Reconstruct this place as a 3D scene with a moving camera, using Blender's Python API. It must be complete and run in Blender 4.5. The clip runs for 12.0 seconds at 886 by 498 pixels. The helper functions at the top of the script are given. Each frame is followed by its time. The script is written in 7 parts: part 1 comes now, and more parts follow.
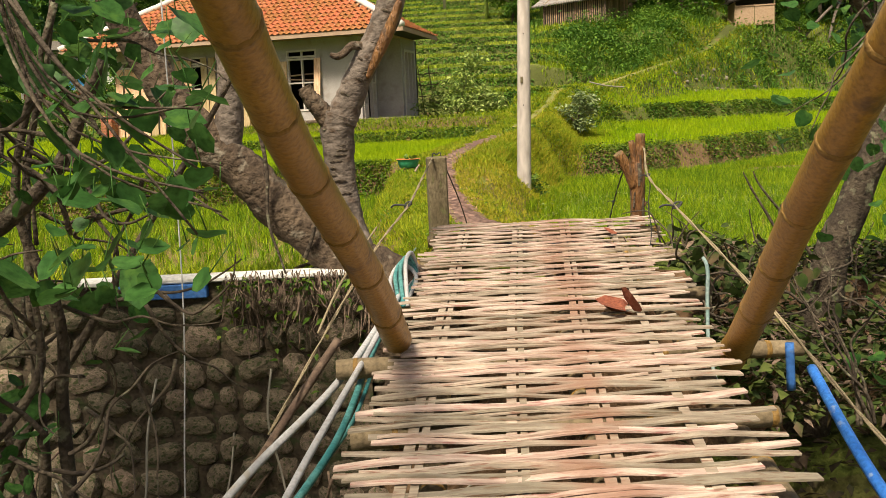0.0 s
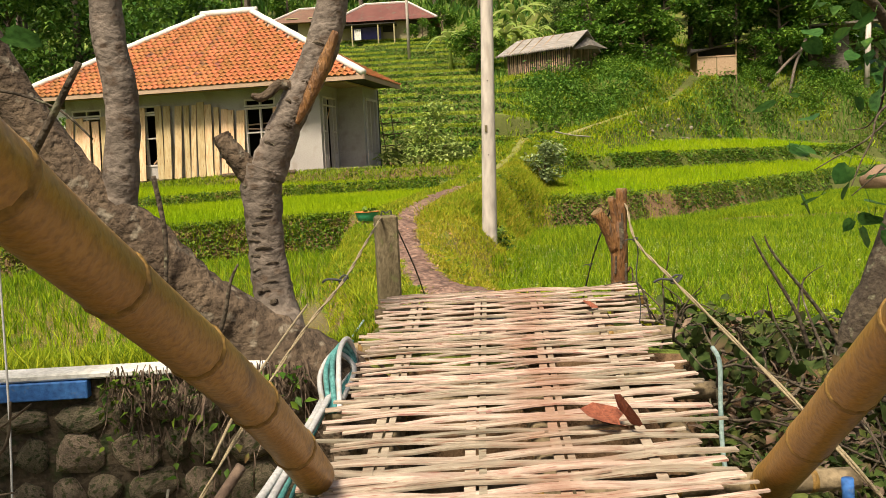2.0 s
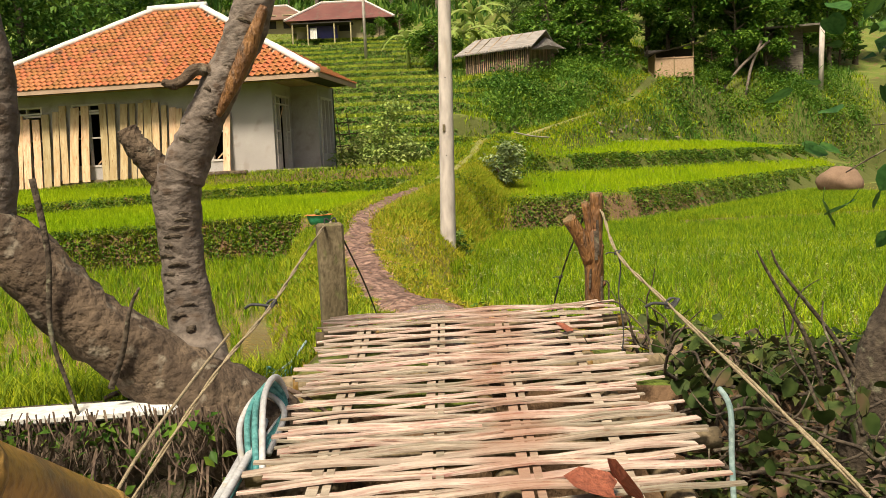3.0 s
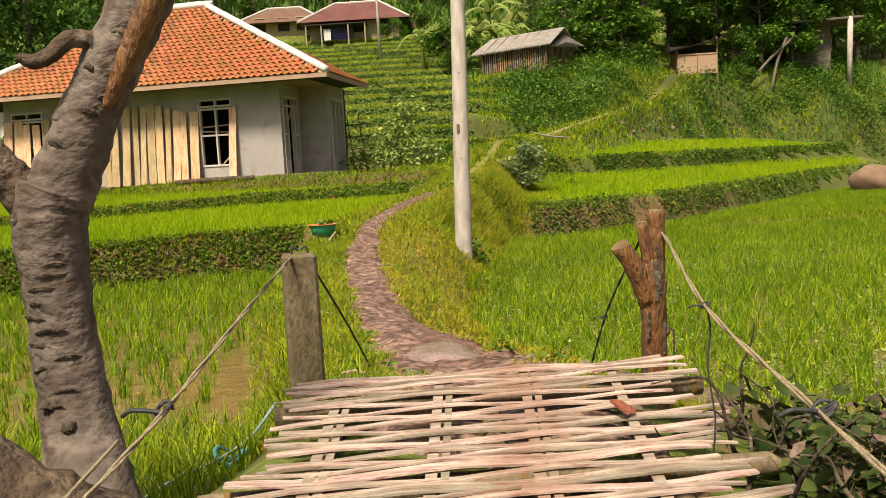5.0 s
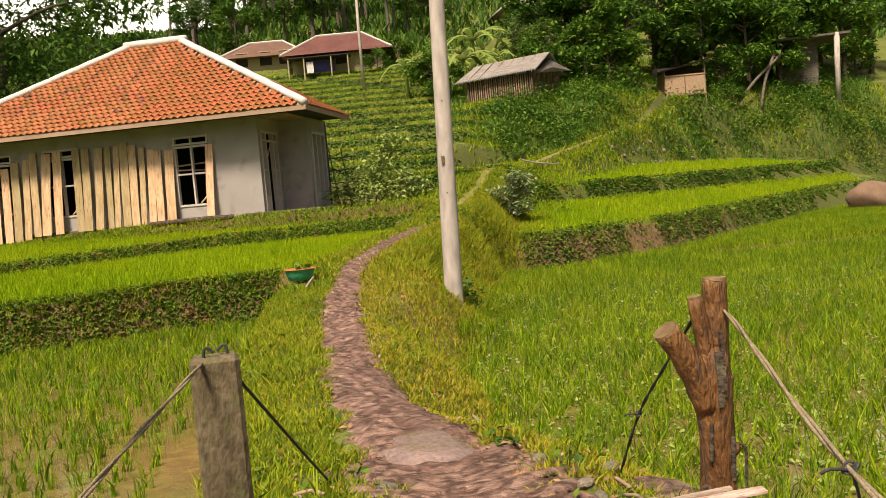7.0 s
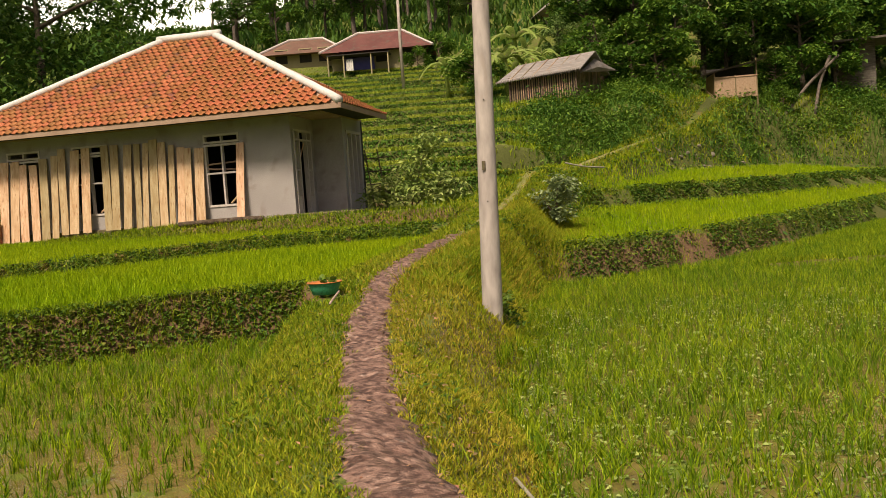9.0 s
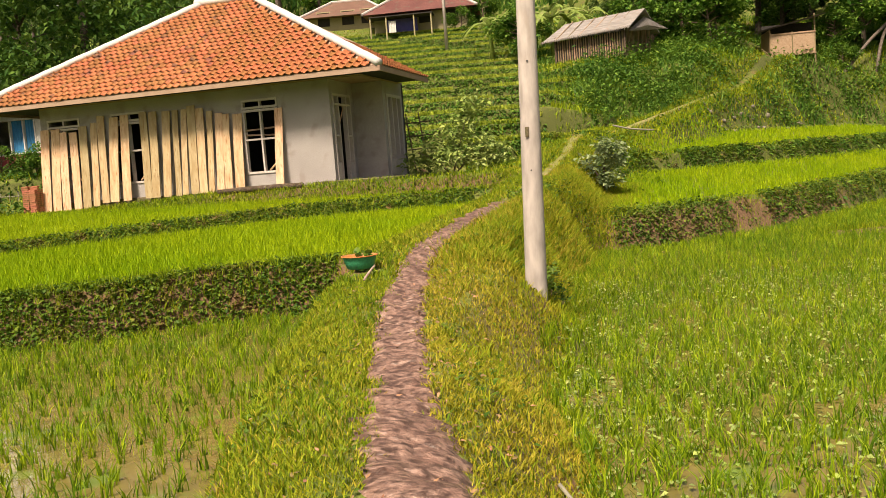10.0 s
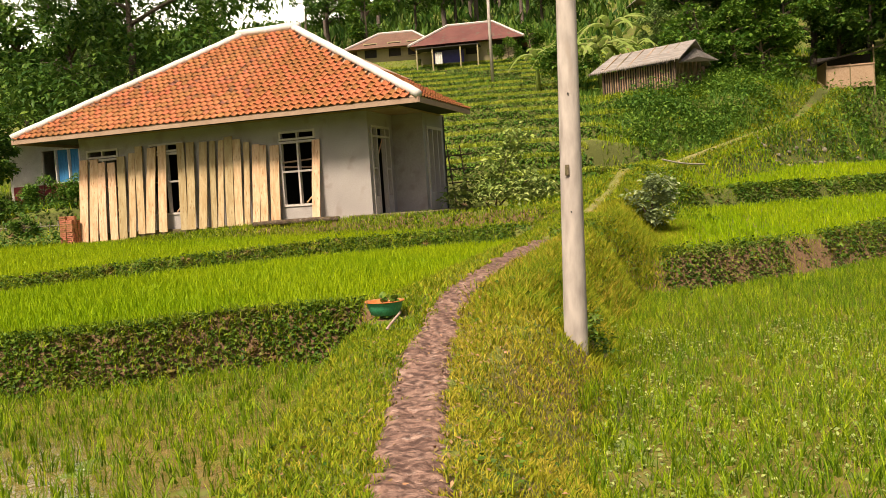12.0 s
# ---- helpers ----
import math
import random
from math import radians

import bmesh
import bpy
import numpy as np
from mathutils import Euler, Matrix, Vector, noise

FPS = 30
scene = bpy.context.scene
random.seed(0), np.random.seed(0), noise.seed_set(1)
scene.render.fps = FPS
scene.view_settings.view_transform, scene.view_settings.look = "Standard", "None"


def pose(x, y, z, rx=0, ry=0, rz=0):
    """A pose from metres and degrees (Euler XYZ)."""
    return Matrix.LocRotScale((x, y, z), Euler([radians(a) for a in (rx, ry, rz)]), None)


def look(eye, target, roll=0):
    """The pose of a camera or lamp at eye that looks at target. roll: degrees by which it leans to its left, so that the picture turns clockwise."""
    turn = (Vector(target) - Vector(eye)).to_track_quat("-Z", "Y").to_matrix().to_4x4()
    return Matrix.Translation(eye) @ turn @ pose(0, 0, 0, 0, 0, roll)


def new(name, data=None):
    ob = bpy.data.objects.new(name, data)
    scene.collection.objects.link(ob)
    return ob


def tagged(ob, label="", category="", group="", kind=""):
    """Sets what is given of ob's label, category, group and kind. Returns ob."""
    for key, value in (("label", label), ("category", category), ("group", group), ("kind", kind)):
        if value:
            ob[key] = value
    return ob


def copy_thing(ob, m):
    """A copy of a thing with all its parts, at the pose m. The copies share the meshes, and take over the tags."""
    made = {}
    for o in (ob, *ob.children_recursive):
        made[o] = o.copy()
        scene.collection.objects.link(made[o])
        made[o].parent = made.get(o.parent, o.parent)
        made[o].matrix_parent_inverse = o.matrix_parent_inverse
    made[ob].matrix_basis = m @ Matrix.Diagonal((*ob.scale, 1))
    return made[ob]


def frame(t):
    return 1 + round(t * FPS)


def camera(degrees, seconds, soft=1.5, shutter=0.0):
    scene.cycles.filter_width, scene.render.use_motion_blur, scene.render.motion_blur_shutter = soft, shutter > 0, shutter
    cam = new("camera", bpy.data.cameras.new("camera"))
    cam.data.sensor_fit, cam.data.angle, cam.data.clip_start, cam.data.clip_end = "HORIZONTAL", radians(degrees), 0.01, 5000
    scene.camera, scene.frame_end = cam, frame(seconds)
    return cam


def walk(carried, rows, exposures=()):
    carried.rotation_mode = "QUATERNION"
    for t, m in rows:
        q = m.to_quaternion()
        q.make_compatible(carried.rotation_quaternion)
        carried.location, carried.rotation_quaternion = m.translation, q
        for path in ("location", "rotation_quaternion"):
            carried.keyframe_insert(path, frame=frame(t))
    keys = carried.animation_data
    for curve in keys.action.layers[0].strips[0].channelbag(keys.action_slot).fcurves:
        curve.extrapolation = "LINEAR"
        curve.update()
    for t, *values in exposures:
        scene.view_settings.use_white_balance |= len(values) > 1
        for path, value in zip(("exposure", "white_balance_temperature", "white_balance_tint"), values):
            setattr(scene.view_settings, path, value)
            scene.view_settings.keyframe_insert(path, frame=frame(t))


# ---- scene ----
cam = camera(53.9, 12.0, soft=0.8)
ROWS = [
    (0, -0.011, -0.068, 1.370, 81.66, 2.63, -0.56),
    (0.5, 0.003, 0.157, 1.378, 84.72, 2.42, 0.48),
    (1, 0.035, 0.381, 1.380, 84.78, 3.01, 0.80),
    (1.5, 0.067, 0.614, 1.383, 84.57, 3.01, -0.66),
    (2, 0.107, 0.912, 1.391, 84.75, 2.69, -2.75),
    (2.5, 0.137, 1.247, 1.392, 84.87, 2.37, -5.23),
    (4.5, 0.324, 2.632, 1.403, 83.73, 3.16, -5.32),
    (5, 0.351, 2.895, 1.428, 84.85, 3.18, -4.34),
    (5.5, 0.364, 3.153, 1.449, 85.72, 3.33, -4.28),
    (6, 0.411, 3.436, 1.461, 85.89, 4.44, -4.60),
    (6.5, 0.462, 3.721, 1.497, 86.15, 5.09, -5.14),
    (8.5, 0.573, 4.825, 1.603, 87.90, 4.06, -3.84),
    (9, 0.597, 5.159, 1.651, 86.82, 4.10, -2.51),
    (9.5, 0.635, 5.484, 1.693, 85.35, 4.30, -1.09),
    (10, 0.683, 5.779, 1.724, 84.60, 4.42, 0.44),
    (10.5, 0.731, 6.044, 1.756, 85.01, 4.53, 2.01),
    (11, 0.760, 6.269, 1.790, 85.12, 4.57, 3.38),
    (11.5, 0.797, 6.456, 1.807, 85.59, 4.46, 3.99),
    (12, 0.846, 6.620, 1.823, 86.79, 3.83, 3.52),
]
walk(cam, [(t, pose(*place)) for t, *place in ROWS], [(0.0, 0.98, 7200, 7), (0.5, 1.08, 7200, 7), (2.7, 1.0, 7200, 7), (4.5, 0.92, 7200, 8.5), (6.7, 0.83, 7400, 12.5), (8.3, 0.36, 7450, 14.5), (8.8, 0.40, 7450, 14.5), (9.6, 0.83, 7450, 14.5), (10.4, 1.10, 7450, 14.5), (11.4, 1.04, 7450, 14.5), (12.0, 0.95, 7450, 14.5)])

# ---- world, sun ----
world = bpy.data.worlds.new("world")
scene.world = world
world.use_nodes = True
_wn = world.node_tree.nodes
_sky = _wn.new("ShaderNodeTexSky")
_sky.sky_type, _sky.sun_disc = "NISHITA", False
_sky.sun_elevation, _sky.sun_rotation = radians(57), radians(205)
_sky.air_density, _sky.dust_density, _sky.ozone_density = 1.0, 6.0, 1.0
_wn["Background"].inputs[1].default_value = 0.058
world.node_tree.links.new(_sky.outputs[0], _wn["Background"].inputs[0])

sun = new("sun", bpy.data.lights.new("sun", "SUN"))
sun.data.energy, sun.data.angle, sun.data.color = 3.55, radians(12), (1.0, 0.93, 0.80)
sun.matrix_world = look((-8, -11, 28), (0, 6, 0))

# ---- small mesh helpers ----
RNG = np.random.default_rng(7)


def part(name, bm, material, parent=None, label="", smooth=False):
    """A bmesh as one mesh object, under a thing where one is given."""
    me = bpy.data.meshes.new(name)
    bmesh.ops.recalc_face_normals(bm, faces=bm.faces)
    bm.to_mesh(me)
    bm.free()
    if smooth:
        me.polygons.foreach_set("use_smooth", [True] * len(me.polygons))
    me.materials.append(material)
    ob = new(name, me)
    ob.parent = parent
    if label:
        ob["label"] = label
    return ob


def thing(name, label, category, group="", m=None):
    ob = new(name)
    ob.empty_display_size = 0.1
    if m is not None:
        ob.matrix_world = m
    return tagged(ob, label, category, group)


def quick_mesh(name, v, f, material, smooth=False):
    """A mesh object from numpy vertices and equal-sized faces."""
    v, f = np.asarray(v, dtype=np.float32), np.asarray(f, dtype=np.int32)
    me = bpy.data.meshes.new(name)
    k = f.shape[1]
    me.vertices.add(len(v))
    me.vertices.foreach_set("co", v.ravel())
    me.loops.add(f.size)
    me.loops.foreach_set("vertex_index", f.ravel())
    me.polygons.add(len(f))
    me.polygons.foreach_set("loop_start", np.arange(0, f.size, k, dtype=np.int32))
    me.polygons.foreach_set("loop_total", np.full(len(f), k, dtype=np.int32))
    if smooth:
        me.polygons.foreach_set("use_smooth", np.ones(len(f), dtype=bool))
    me.update(calc_edges=True)
    me.materials.append(material)
    return new(name, me)


def box(bm, x0, x1, y0, y1, z0, z1, m=None, bevel=0.0):
    vs = [bm.verts.new((x, y, z)) for z in (z0, z1) for y in (y0, y1) for x in (x0, x1)]
    fs = [bm.faces.new([vs[i] for i in q]) for q in ((0, 2, 3, 1), (4, 5, 7, 6), (0, 1, 5, 4), (2, 6, 7, 3), (0, 4, 6, 2), (1, 3, 7, 5))]
    if bevel:
        es = list({e for f in fs for e in f.edges})
        out = bmesh.ops.bevel(bm, geom=es, offset=bevel, segments=1, affect="EDGES")
        vs = list({v for f in out["faces"] for v in f.verts} | {v for v in vs if v.is_valid})
    if m is not None:
        bmesh.ops.transform(bm, matrix=m, verts=[v for v in vs if v.is_valid])
    return bm


def tube(bm, pts, radii, n=8, rough=0.0, seed=0, caps=True):
    """A round, tapering limb along points."""
    rnd = random.Random(seed)
    pts = [Vector(p) for p in pts]
    if not hasattr(radii, "__len__"):
        radii = [radii] * len(pts)
    rings, side = [], None
    for i, p in enumerate(pts):
        d = (pts[min(i + 1, len(pts) - 1)] - pts[max(i - 1, 0)]).normalized()
        if side is None:
            side = d.orthogonal().normalized()
        side = (side - d * side.dot(d)).normalized()
        up = d.cross(side)
        ring = []
        for k in range(n):
            a = 2 * math.pi * k / n
            r = radii[i] * (1 + rough * (rnd.random() - 0.5) * 2)
            ring.append(bm.verts.new(p + side * (math.cos(a) * r) + up * (math.sin(a) * r)))
        rings.append(ring)
    for a, b in zip(rings, rings[1:]):
        for k in range(n):
            bm.faces.new((a[k], a[(k + 1) % n], b[(k + 1) % n], b[k]))
    if caps:
        bm.faces.new(rings[0][::-1])
        bm.faces.new(rings[-1])
    return bm


def bend(pts, steps=8):
    """A smooth line through points."""
    pts = [Vector(p) for p in pts]
    out = []
    for i in range(len(pts) - 1):
        p0, p1, p2, p3 = pts[max(i - 1, 0)], pts[i], pts[i + 1], pts[min(i + 2, len(pts) - 1)]
        for s in range(steps):
            t = s / steps
            out.append(0.5 * (2 * p1 + (p2 - p0) * t + (2 * p0 - 5 * p1 + 4 * p2 - p3) * t * t + (3 * p1 - p0 - 3 * p2 + p3) * t ** 3))
    return out + [pts[-1]]


def spread(values, count):
    return list(np.interp(np.linspace(0, 1, count), np.linspace(0, 1, len(values)), values))


def blades(name, base, height, width, material, lean=0.35, per=1, around=0.0):
    """Grass blades as stuff: one bent blade of three triangles at each base point (per blades in a tuft round it)."""
    base = np.repeat(np.asarray(base, dtype=float), per, axis=0)
    n = len(base)
    base[:, :2] += RNG.normal(0, around, (n, 2)) if around else 0
    h = height * RNG.uniform(0.6, 1.2, n)
    a, b = RNG.uniform(0, 2 * np.pi, n), RNG.uniform(0, 2 * np.pi, n)
    out = np.stack([np.cos(b), np.sin(b), np.zeros(n)], 1) * (h * lean * RNG.uniform(0.1, 1.3, n))[:, None]
    side = np.stack([np.cos(a), np.sin(a), np.zeros(n)], 1) * (width * RNG.uniform(0.6, 1.3, n) / 2)[:, None]
    up = np.zeros((n, 3))
    up[:, 2] = h
    v = np.stack([base - side, base + side, base + 0.55 * up + 0.3 * out - 0.8 * side, base + 0.55 * up + 0.3 * out + 0.8 * side, base + up + out], 1).reshape(-1, 3)
    k = (np.arange(n) * 5)[:, None]
    f = np.concatenate([k + [0, 1, 3], k + [0, 3, 2], k + [2, 3, 4]], 0)
    return quick_mesh(name, v, f, material)


def leaf_cloud(pts, size, aspect=0.55, flat=0.5, droop=0.2, rng=RNG):
    """Vertices and triangles of many folded four-triangle leaves round the points."""
    pts = np.asarray(pts, dtype=float)
    n = len(pts)
    a = rng.uniform(0, 2 * np.pi, n)
    d = np.stack([np.cos(a), np.sin(a), rng.normal(-droop, flat, n)], 1)
    d /= np.linalg.norm(d, axis=1)[:, None]
    s = np.cross(d, np.stack([rng.normal(0, 0.35, n), rng.normal(0, 0.35, n), np.ones(n)], 1))
    s /= np.linalg.norm(s, axis=1)[:, None]
    nrm = np.cross(s, d)
    l = (size * rng.uniform(0.6, 1.35, n))[:, None]
    w = l * aspect / 2
    v = np.stack([pts, pts + d * l * 0.4 + s * w + nrm * w * 0.3, pts + d * l * 0.45 - nrm * w * 0.05, pts + d * l * 0.4 - s * w + nrm * w * 0.3, pts + d * l - nrm * l * 0.12], 1).reshape(-1, 3)
    k = (np.arange(n) * 5)[:, None]
    f = np.concatenate([k + [0, 1, 2], k + [0, 2, 3], k + [1, 4, 2], k + [2, 4, 3]], 0)
    return v, f


def broad_leaf(bm, m, size=0.1, lobes=False):
    """One large, pointed, heart-shaped leaf with a folded midrib and a wavy rim."""
    outline = [(0, 0), (0.27, -0.07), (0.47, 0.13), (0.51, 0.44), (0.37, 0.76), (0, 1.02)]
    mid = [bm.verts.new(m @ Vector((0, t * size, -0.06 * size * math.sin(math.pi * t) - 0.10 * size * t * t))) for t in (0, 0.02, 0.2, 0.45, 0.75, 1.02)]
    for sgn in (1, -1):
        rim = [mid[0]] + [bm.verts.new(m @ Vector((sgn * x * size, y * size, (0.10 * x + 0.03 * math.sin(9 * y + sgn) - 0.10 * y * y) * size))) for x, y in outline[1:5]] + [mid[5]]
        for i in range(5):
            q = [mid[i], mid[i + 1], rim[i + 1], rim[i]]
            q = [v for j, v in enumerate(q) if v not in q[:j]]
            if len(q) >= 3:
                bm.faces.new(q if sgn > 0 else q[::-1])


# ---- materials ----
def surface(name, c1, c2, scale=6.0, rough=0.85, bump=0.3, fine=60.0, stretch=(1, 1, 1), c3=None, spots=0.0, piece=0.0, island=0.0, metal=0.0, coords="Object", leafy=0.0, spec=0.3, bump_size=0.02):
    """A procedural surface: two colours mixed by broad and fine noise, optional stains of a third, relief, and variation from piece to piece."""
    ma = bpy.data.materials.new(name)
    ma.use_nodes = True
    nt = ma.node_tree
    nd, ln = nt.nodes, nt.links
    bs = nd["Principled BSDF"]
    bs.inputs["Roughness"].default_value, bs.inputs["Metallic"].default_value = rough, metal
    bs.inputs["Specular IOR Level"].default_value = 0.12 if leafy else spec
    tc, mp = nd.new("ShaderNodeTexCoord"), nd.new("ShaderNodeMapping")
    mp.inputs["Scale"].default_value = stretch
    ln.new(tc.outputs[coords], mp.inputs["Vector"])

    def noise_tex(sc, detail=4.0):
        t = nd.new("ShaderNodeTexNoise")
        t.inputs["Scale"].default_value, t.inputs["Detail"].default_value = sc, detail
        ln.new(mp.outputs[0], t.inputs["Vector"])
        return t

    def mixed(fac, a, b):
        mx = nd.new("ShaderNodeMix")
        mx.data_type = "RGBA"
        if isinstance(fac, float):
            mx.inputs[0].default_value = fac
        else:
            ln.new(fac, mx.inputs[0])
        for v, i in ((a, 6), (b, 7)):
            if isinstance(v, tuple):
                mx.inputs[i].default_value = (*v, 1)
            else:
                ln.new(v, mx.inputs[i])
        return mx.outputs[2]

    def ramp(sock, lo, hi):
        r = nd.new("ShaderNodeMapRange")
        r.inputs[1].default_value, r.inputs[2].default_value = lo, hi
        ln.new(sock, r.inputs[0])
        return r.outputs[0]

    broad, grain = noise_tex(scale), noise_tex(fine, 6.0)
    col = mixed(ramp(broad.outputs[0], 0.35, 0.65), c1, c2)
    col = mixed(ramp(grain.outputs[0], 0.40, 0.75), col, tuple(c * 0.6 for c in c1))
    if c3:
        sp = noise_tex(scale * 2.3, 5.0)
        col = mixed(ramp(sp.outputs[0], 0.62 - spots * 0.2, 0.70 - spots * 0.12), col, c3)
    for amount, node, sock in ((piece, "ShaderNodeObjectInfo", "Random"), (island, "ShaderNodeNewGeometry", "Random Per Island")):
        if amount:
            src = nd.new(node)
            hs = nd.new("ShaderNodeHueSaturation")
            ln.new(col, hs.inputs["Color"])
            r = nd.new("ShaderNodeMapRange")
            r.inputs[3].default_value, r.inputs[4].default_value = 1 - amount, 1 + amount
            ln.new(src.outputs[sock], r.inputs[0])
            ln.new(r.outputs[0], hs.inputs["Value"])
            r2 = nd.new("ShaderNodeMapRange")
            r2.inputs[3].default_value, r2.inputs[4].default_value = 0.5 + amount * 0.06, 0.5 - amount * 0.06
            ln.new(src.outputs[sock], r2.inputs[0])
            ln.new(r2.outputs[0], hs.inputs["Hue"])
            col = hs.outputs[0]
    ln.new(col, bs.inputs["Base Color"])
    if bump:
        ad = nd.new("ShaderNodeMath")
        ad.operation = "ADD"
        ln.new(broad.outputs[0], ad.inputs[0])
        ln.new(grain.outputs[0], ad.inputs[1])
        bp = nd.new("ShaderNodeBump")
        bp.inputs["Strength"].default_value, bp.inputs["Distance"].default_value = bump, bump_size
        ln.new(ad.outputs[0], bp.inputs["Height"])
        ln.new(bp.outputs[0], bs.inputs["Normal"])
    if leafy:
        tr, ms = nd.new("ShaderNodeBsdfTranslucent"), nd.new("ShaderNodeMixShader")
        ln.new(col, tr.inputs["Color"])
        ms.inputs[0].default_value = leafy
        ln.new(bs.outputs[0], ms.inputs[1])
        ln.new(tr.outputs[0], ms.inputs[2])
        ln.new(ms.outputs[0], nd["Material Output"].inputs["Surface"])
    return ma


M_SOIL = surface("soil_and_grass", (0.10, 0.14, 0.02), (0.17, 0.18, 0.04), 0.9, 0.95, 0.8, 22, c3=(0.17, 0.10, 0.05), spots=0.25, bump_size=0.05)


def bare_earth(ma, colour):
    """Lets earth show through the grass where the ground is steep."""
    nd, ln = ma.node_tree.nodes, ma.node_tree.links
    bs = nd["Principled BSDF"]
    old = bs.inputs["Base Color"].links[0].from_socket
    ge, sp, rg, mx = nd.new("ShaderNodeNewGeometry"), nd.new("ShaderNodeSeparateXYZ"), nd.new("ShaderNodeMapRange"), nd.new("ShaderNodeMix")
    mx.data_type = "RGBA"
    ln.new(ge.outputs["True Normal"], sp.inputs[0])
    rg.inputs[1].default_value, rg.inputs[2].default_value = 0.88, 0.66
    ln.new(sp.outputs[2], rg.inputs[0])
    ln.new(rg.outputs[0], mx.inputs[0])
    ln.new(old, mx.inputs[6])
    po, rg2, hills = nd.new("ShaderNodeSeparateXYZ"), nd.new("ShaderNodeMapRange"), nd.new("ShaderNodeMix")
    hills.data_type = "RGBA"
    ln.new(ge.outputs["Position"], po.inputs[0])
    rg2.inputs[1].default_value, rg2.inputs[2].default_value = 31.0, 34.0
    ln.new(po.outputs[1], rg2.inputs[0])
    ln.new(rg2.outputs[0], hills.inputs[0])
    hills.inputs[6].default_value, hills.inputs[7].default_value = (*colour, 1), (0.075, 0.085, 0.02, 1)
    ln.new(hills.outputs[2], mx.inputs[7])
    ln.new(mx.outputs[2], bs.inputs["Base Color"])


bare_earth(M_SOIL, (0.14, 0.082, 0.046))
M_MUD = surface("trodden_mud", (0.205, 0.115, 0.085), (0.31, 0.195, 0.15), 6, 0.42, 0.8, 15, (1, 1.5, 1), c3=(0.08, 0.044, 0.032), spots=0.85, spec=0.5, bump_size=0.04)
M_PUDDLE = surface("wet_mud", (0.26, 0.18, 0.16), (0.34, 0.24, 0.21), 4, 0.18, 0.25, 40, spec=0.6)
M_WATER = surface("muddy_water", (0.20, 0.15, 0.05), (0.14, 0.125, 0.03), 0.8, 0.10, 0.2, 8, c3=(0.12, 0.17, 0.03), spots=0.25, spec=0.5)
M_RICE = surface("rice_blade", (0.145, 0.26, 0.012), (0.25, 0.36, 0.014), 0.7, 0.55, 0, 40, island=0.5, leafy=0.35)
M_RICE_BRIGHT = surface("young_rice", (0.26, 0.41, 0.010), (0.36, 0.47, 0.014), 0.25, 0.55, 0, 30, island=0.25, leafy=0.35)
M_GRASS = surface("verge_grass", (0.33, 0.33, 0.022), (0.46, 0.375, 0.05), 0.9, 0.6, 0, 30, island=0.28, leafy=0.3)
M_GRASS_DEEP = surface("bank_grass", (0.17, 0.275, 0.013), (0.30, 0.35, 0.022), 0.5, 0.6, 0, 20, island=0.45, leafy=0.3)
M_WEED = surface("weed_leaf", (0.06, 0.14, 0.018), (0.13, 0.20, 0.025), 1.2, 0.5, 0, 20, c3=(0.16, 0.10, 0.04), spots=0.2, island=0.4, leafy=0.25)
M_UNDER = surface("undergrowth_leaf", (0.042, 0.070, 0.016), (0.090, 0.112, 0.030), 2.0, 0.6, 0, 20, c3=(0.13, 0.085, 0.05), spots=0.5, island=0.5, leafy=0.2)
M_LEAF_DARK = surface("dark_leaf", (0.053, 0.125, 0.020), (0.10, 0.19, 0.030), 0.3, 0.45, 0, 12, island=0.45, leafy=0.25)
M_LEAF_MID = surface("forest_leaf", (0.07, 0.165, 0.022), (0.135, 0.25, 0.032), 0.25, 0.5, 0, 12, island=0.45, leafy=0.3)
M_LEAF_PALE = surface("pale_leaf", (0.13, 0.22, 0.06), (0.20, 0.30, 0.09), 0.5, 0.5, 0, 12, island=0.35, leafy=0.3)
M_LEAF_LIGHT = surface("light_shrub_leaf", (0.24, 0.34, 0.07), (0.38, 0.44, 0.16), 0.8, 0.5, 0, 12, island=0.3, leafy=0.3)
M_LIP = surface("terrace_lip_grass", (0.34, 0.44, 0.05), (0.46, 0.50, 0.09), 0.6, 0.6, 0, 20, island=0.3, leafy=0.3)
M_LEAF_WHITE = surface("whitish_leaf", (0.22, 0.30, 0.12), (0.38, 0.43, 0.24), 0.8, 0.5, 0, 12, island=0.3, leafy=0.3)
M_LEAF_BIG = surface("vine_leaf", (0.042, 0.115, 0.027), (0.092, 0.20, 0.05), 9, 0.42, 0.3, 60, c3=(0.10, 0.20, 0.04), spots=0.3, island=0.35, leafy=0.35, bump_size=0.004)
M_BARK = surface("grey_bark", (0.115, 0.09, 0.074), (0.205, 0.165, 0.14), 5, 0.9, 0.7, 24, (1, 1, 1.3), c3=(0.085, 0.058, 0.042), spots=0.42, bump_size=0.025)
M_BARK_DARK = surface("dark_bark", (0.055, 0.04, 0.03), (0.11, 0.085, 0.06), 8, 0.95, 1.0, 40, c3=(0.16, 0.15, 0.10), spots=0.2, bump_size=0.02)
M_BARK_BROWN = surface("brown_bark", (0.06, 0.040, 0.027), (0.14, 0.098, 0.066), 5, 0.9, 1.0, 30, c3=(0.18, 0.15, 0.115), spots=0.2, bump_size=0.03)
M_TWIG = surface("dry_twig", (0.10, 0.065, 0.05), (0.20, 0.14, 0.10), 10, 0.9, 0.4, 50)
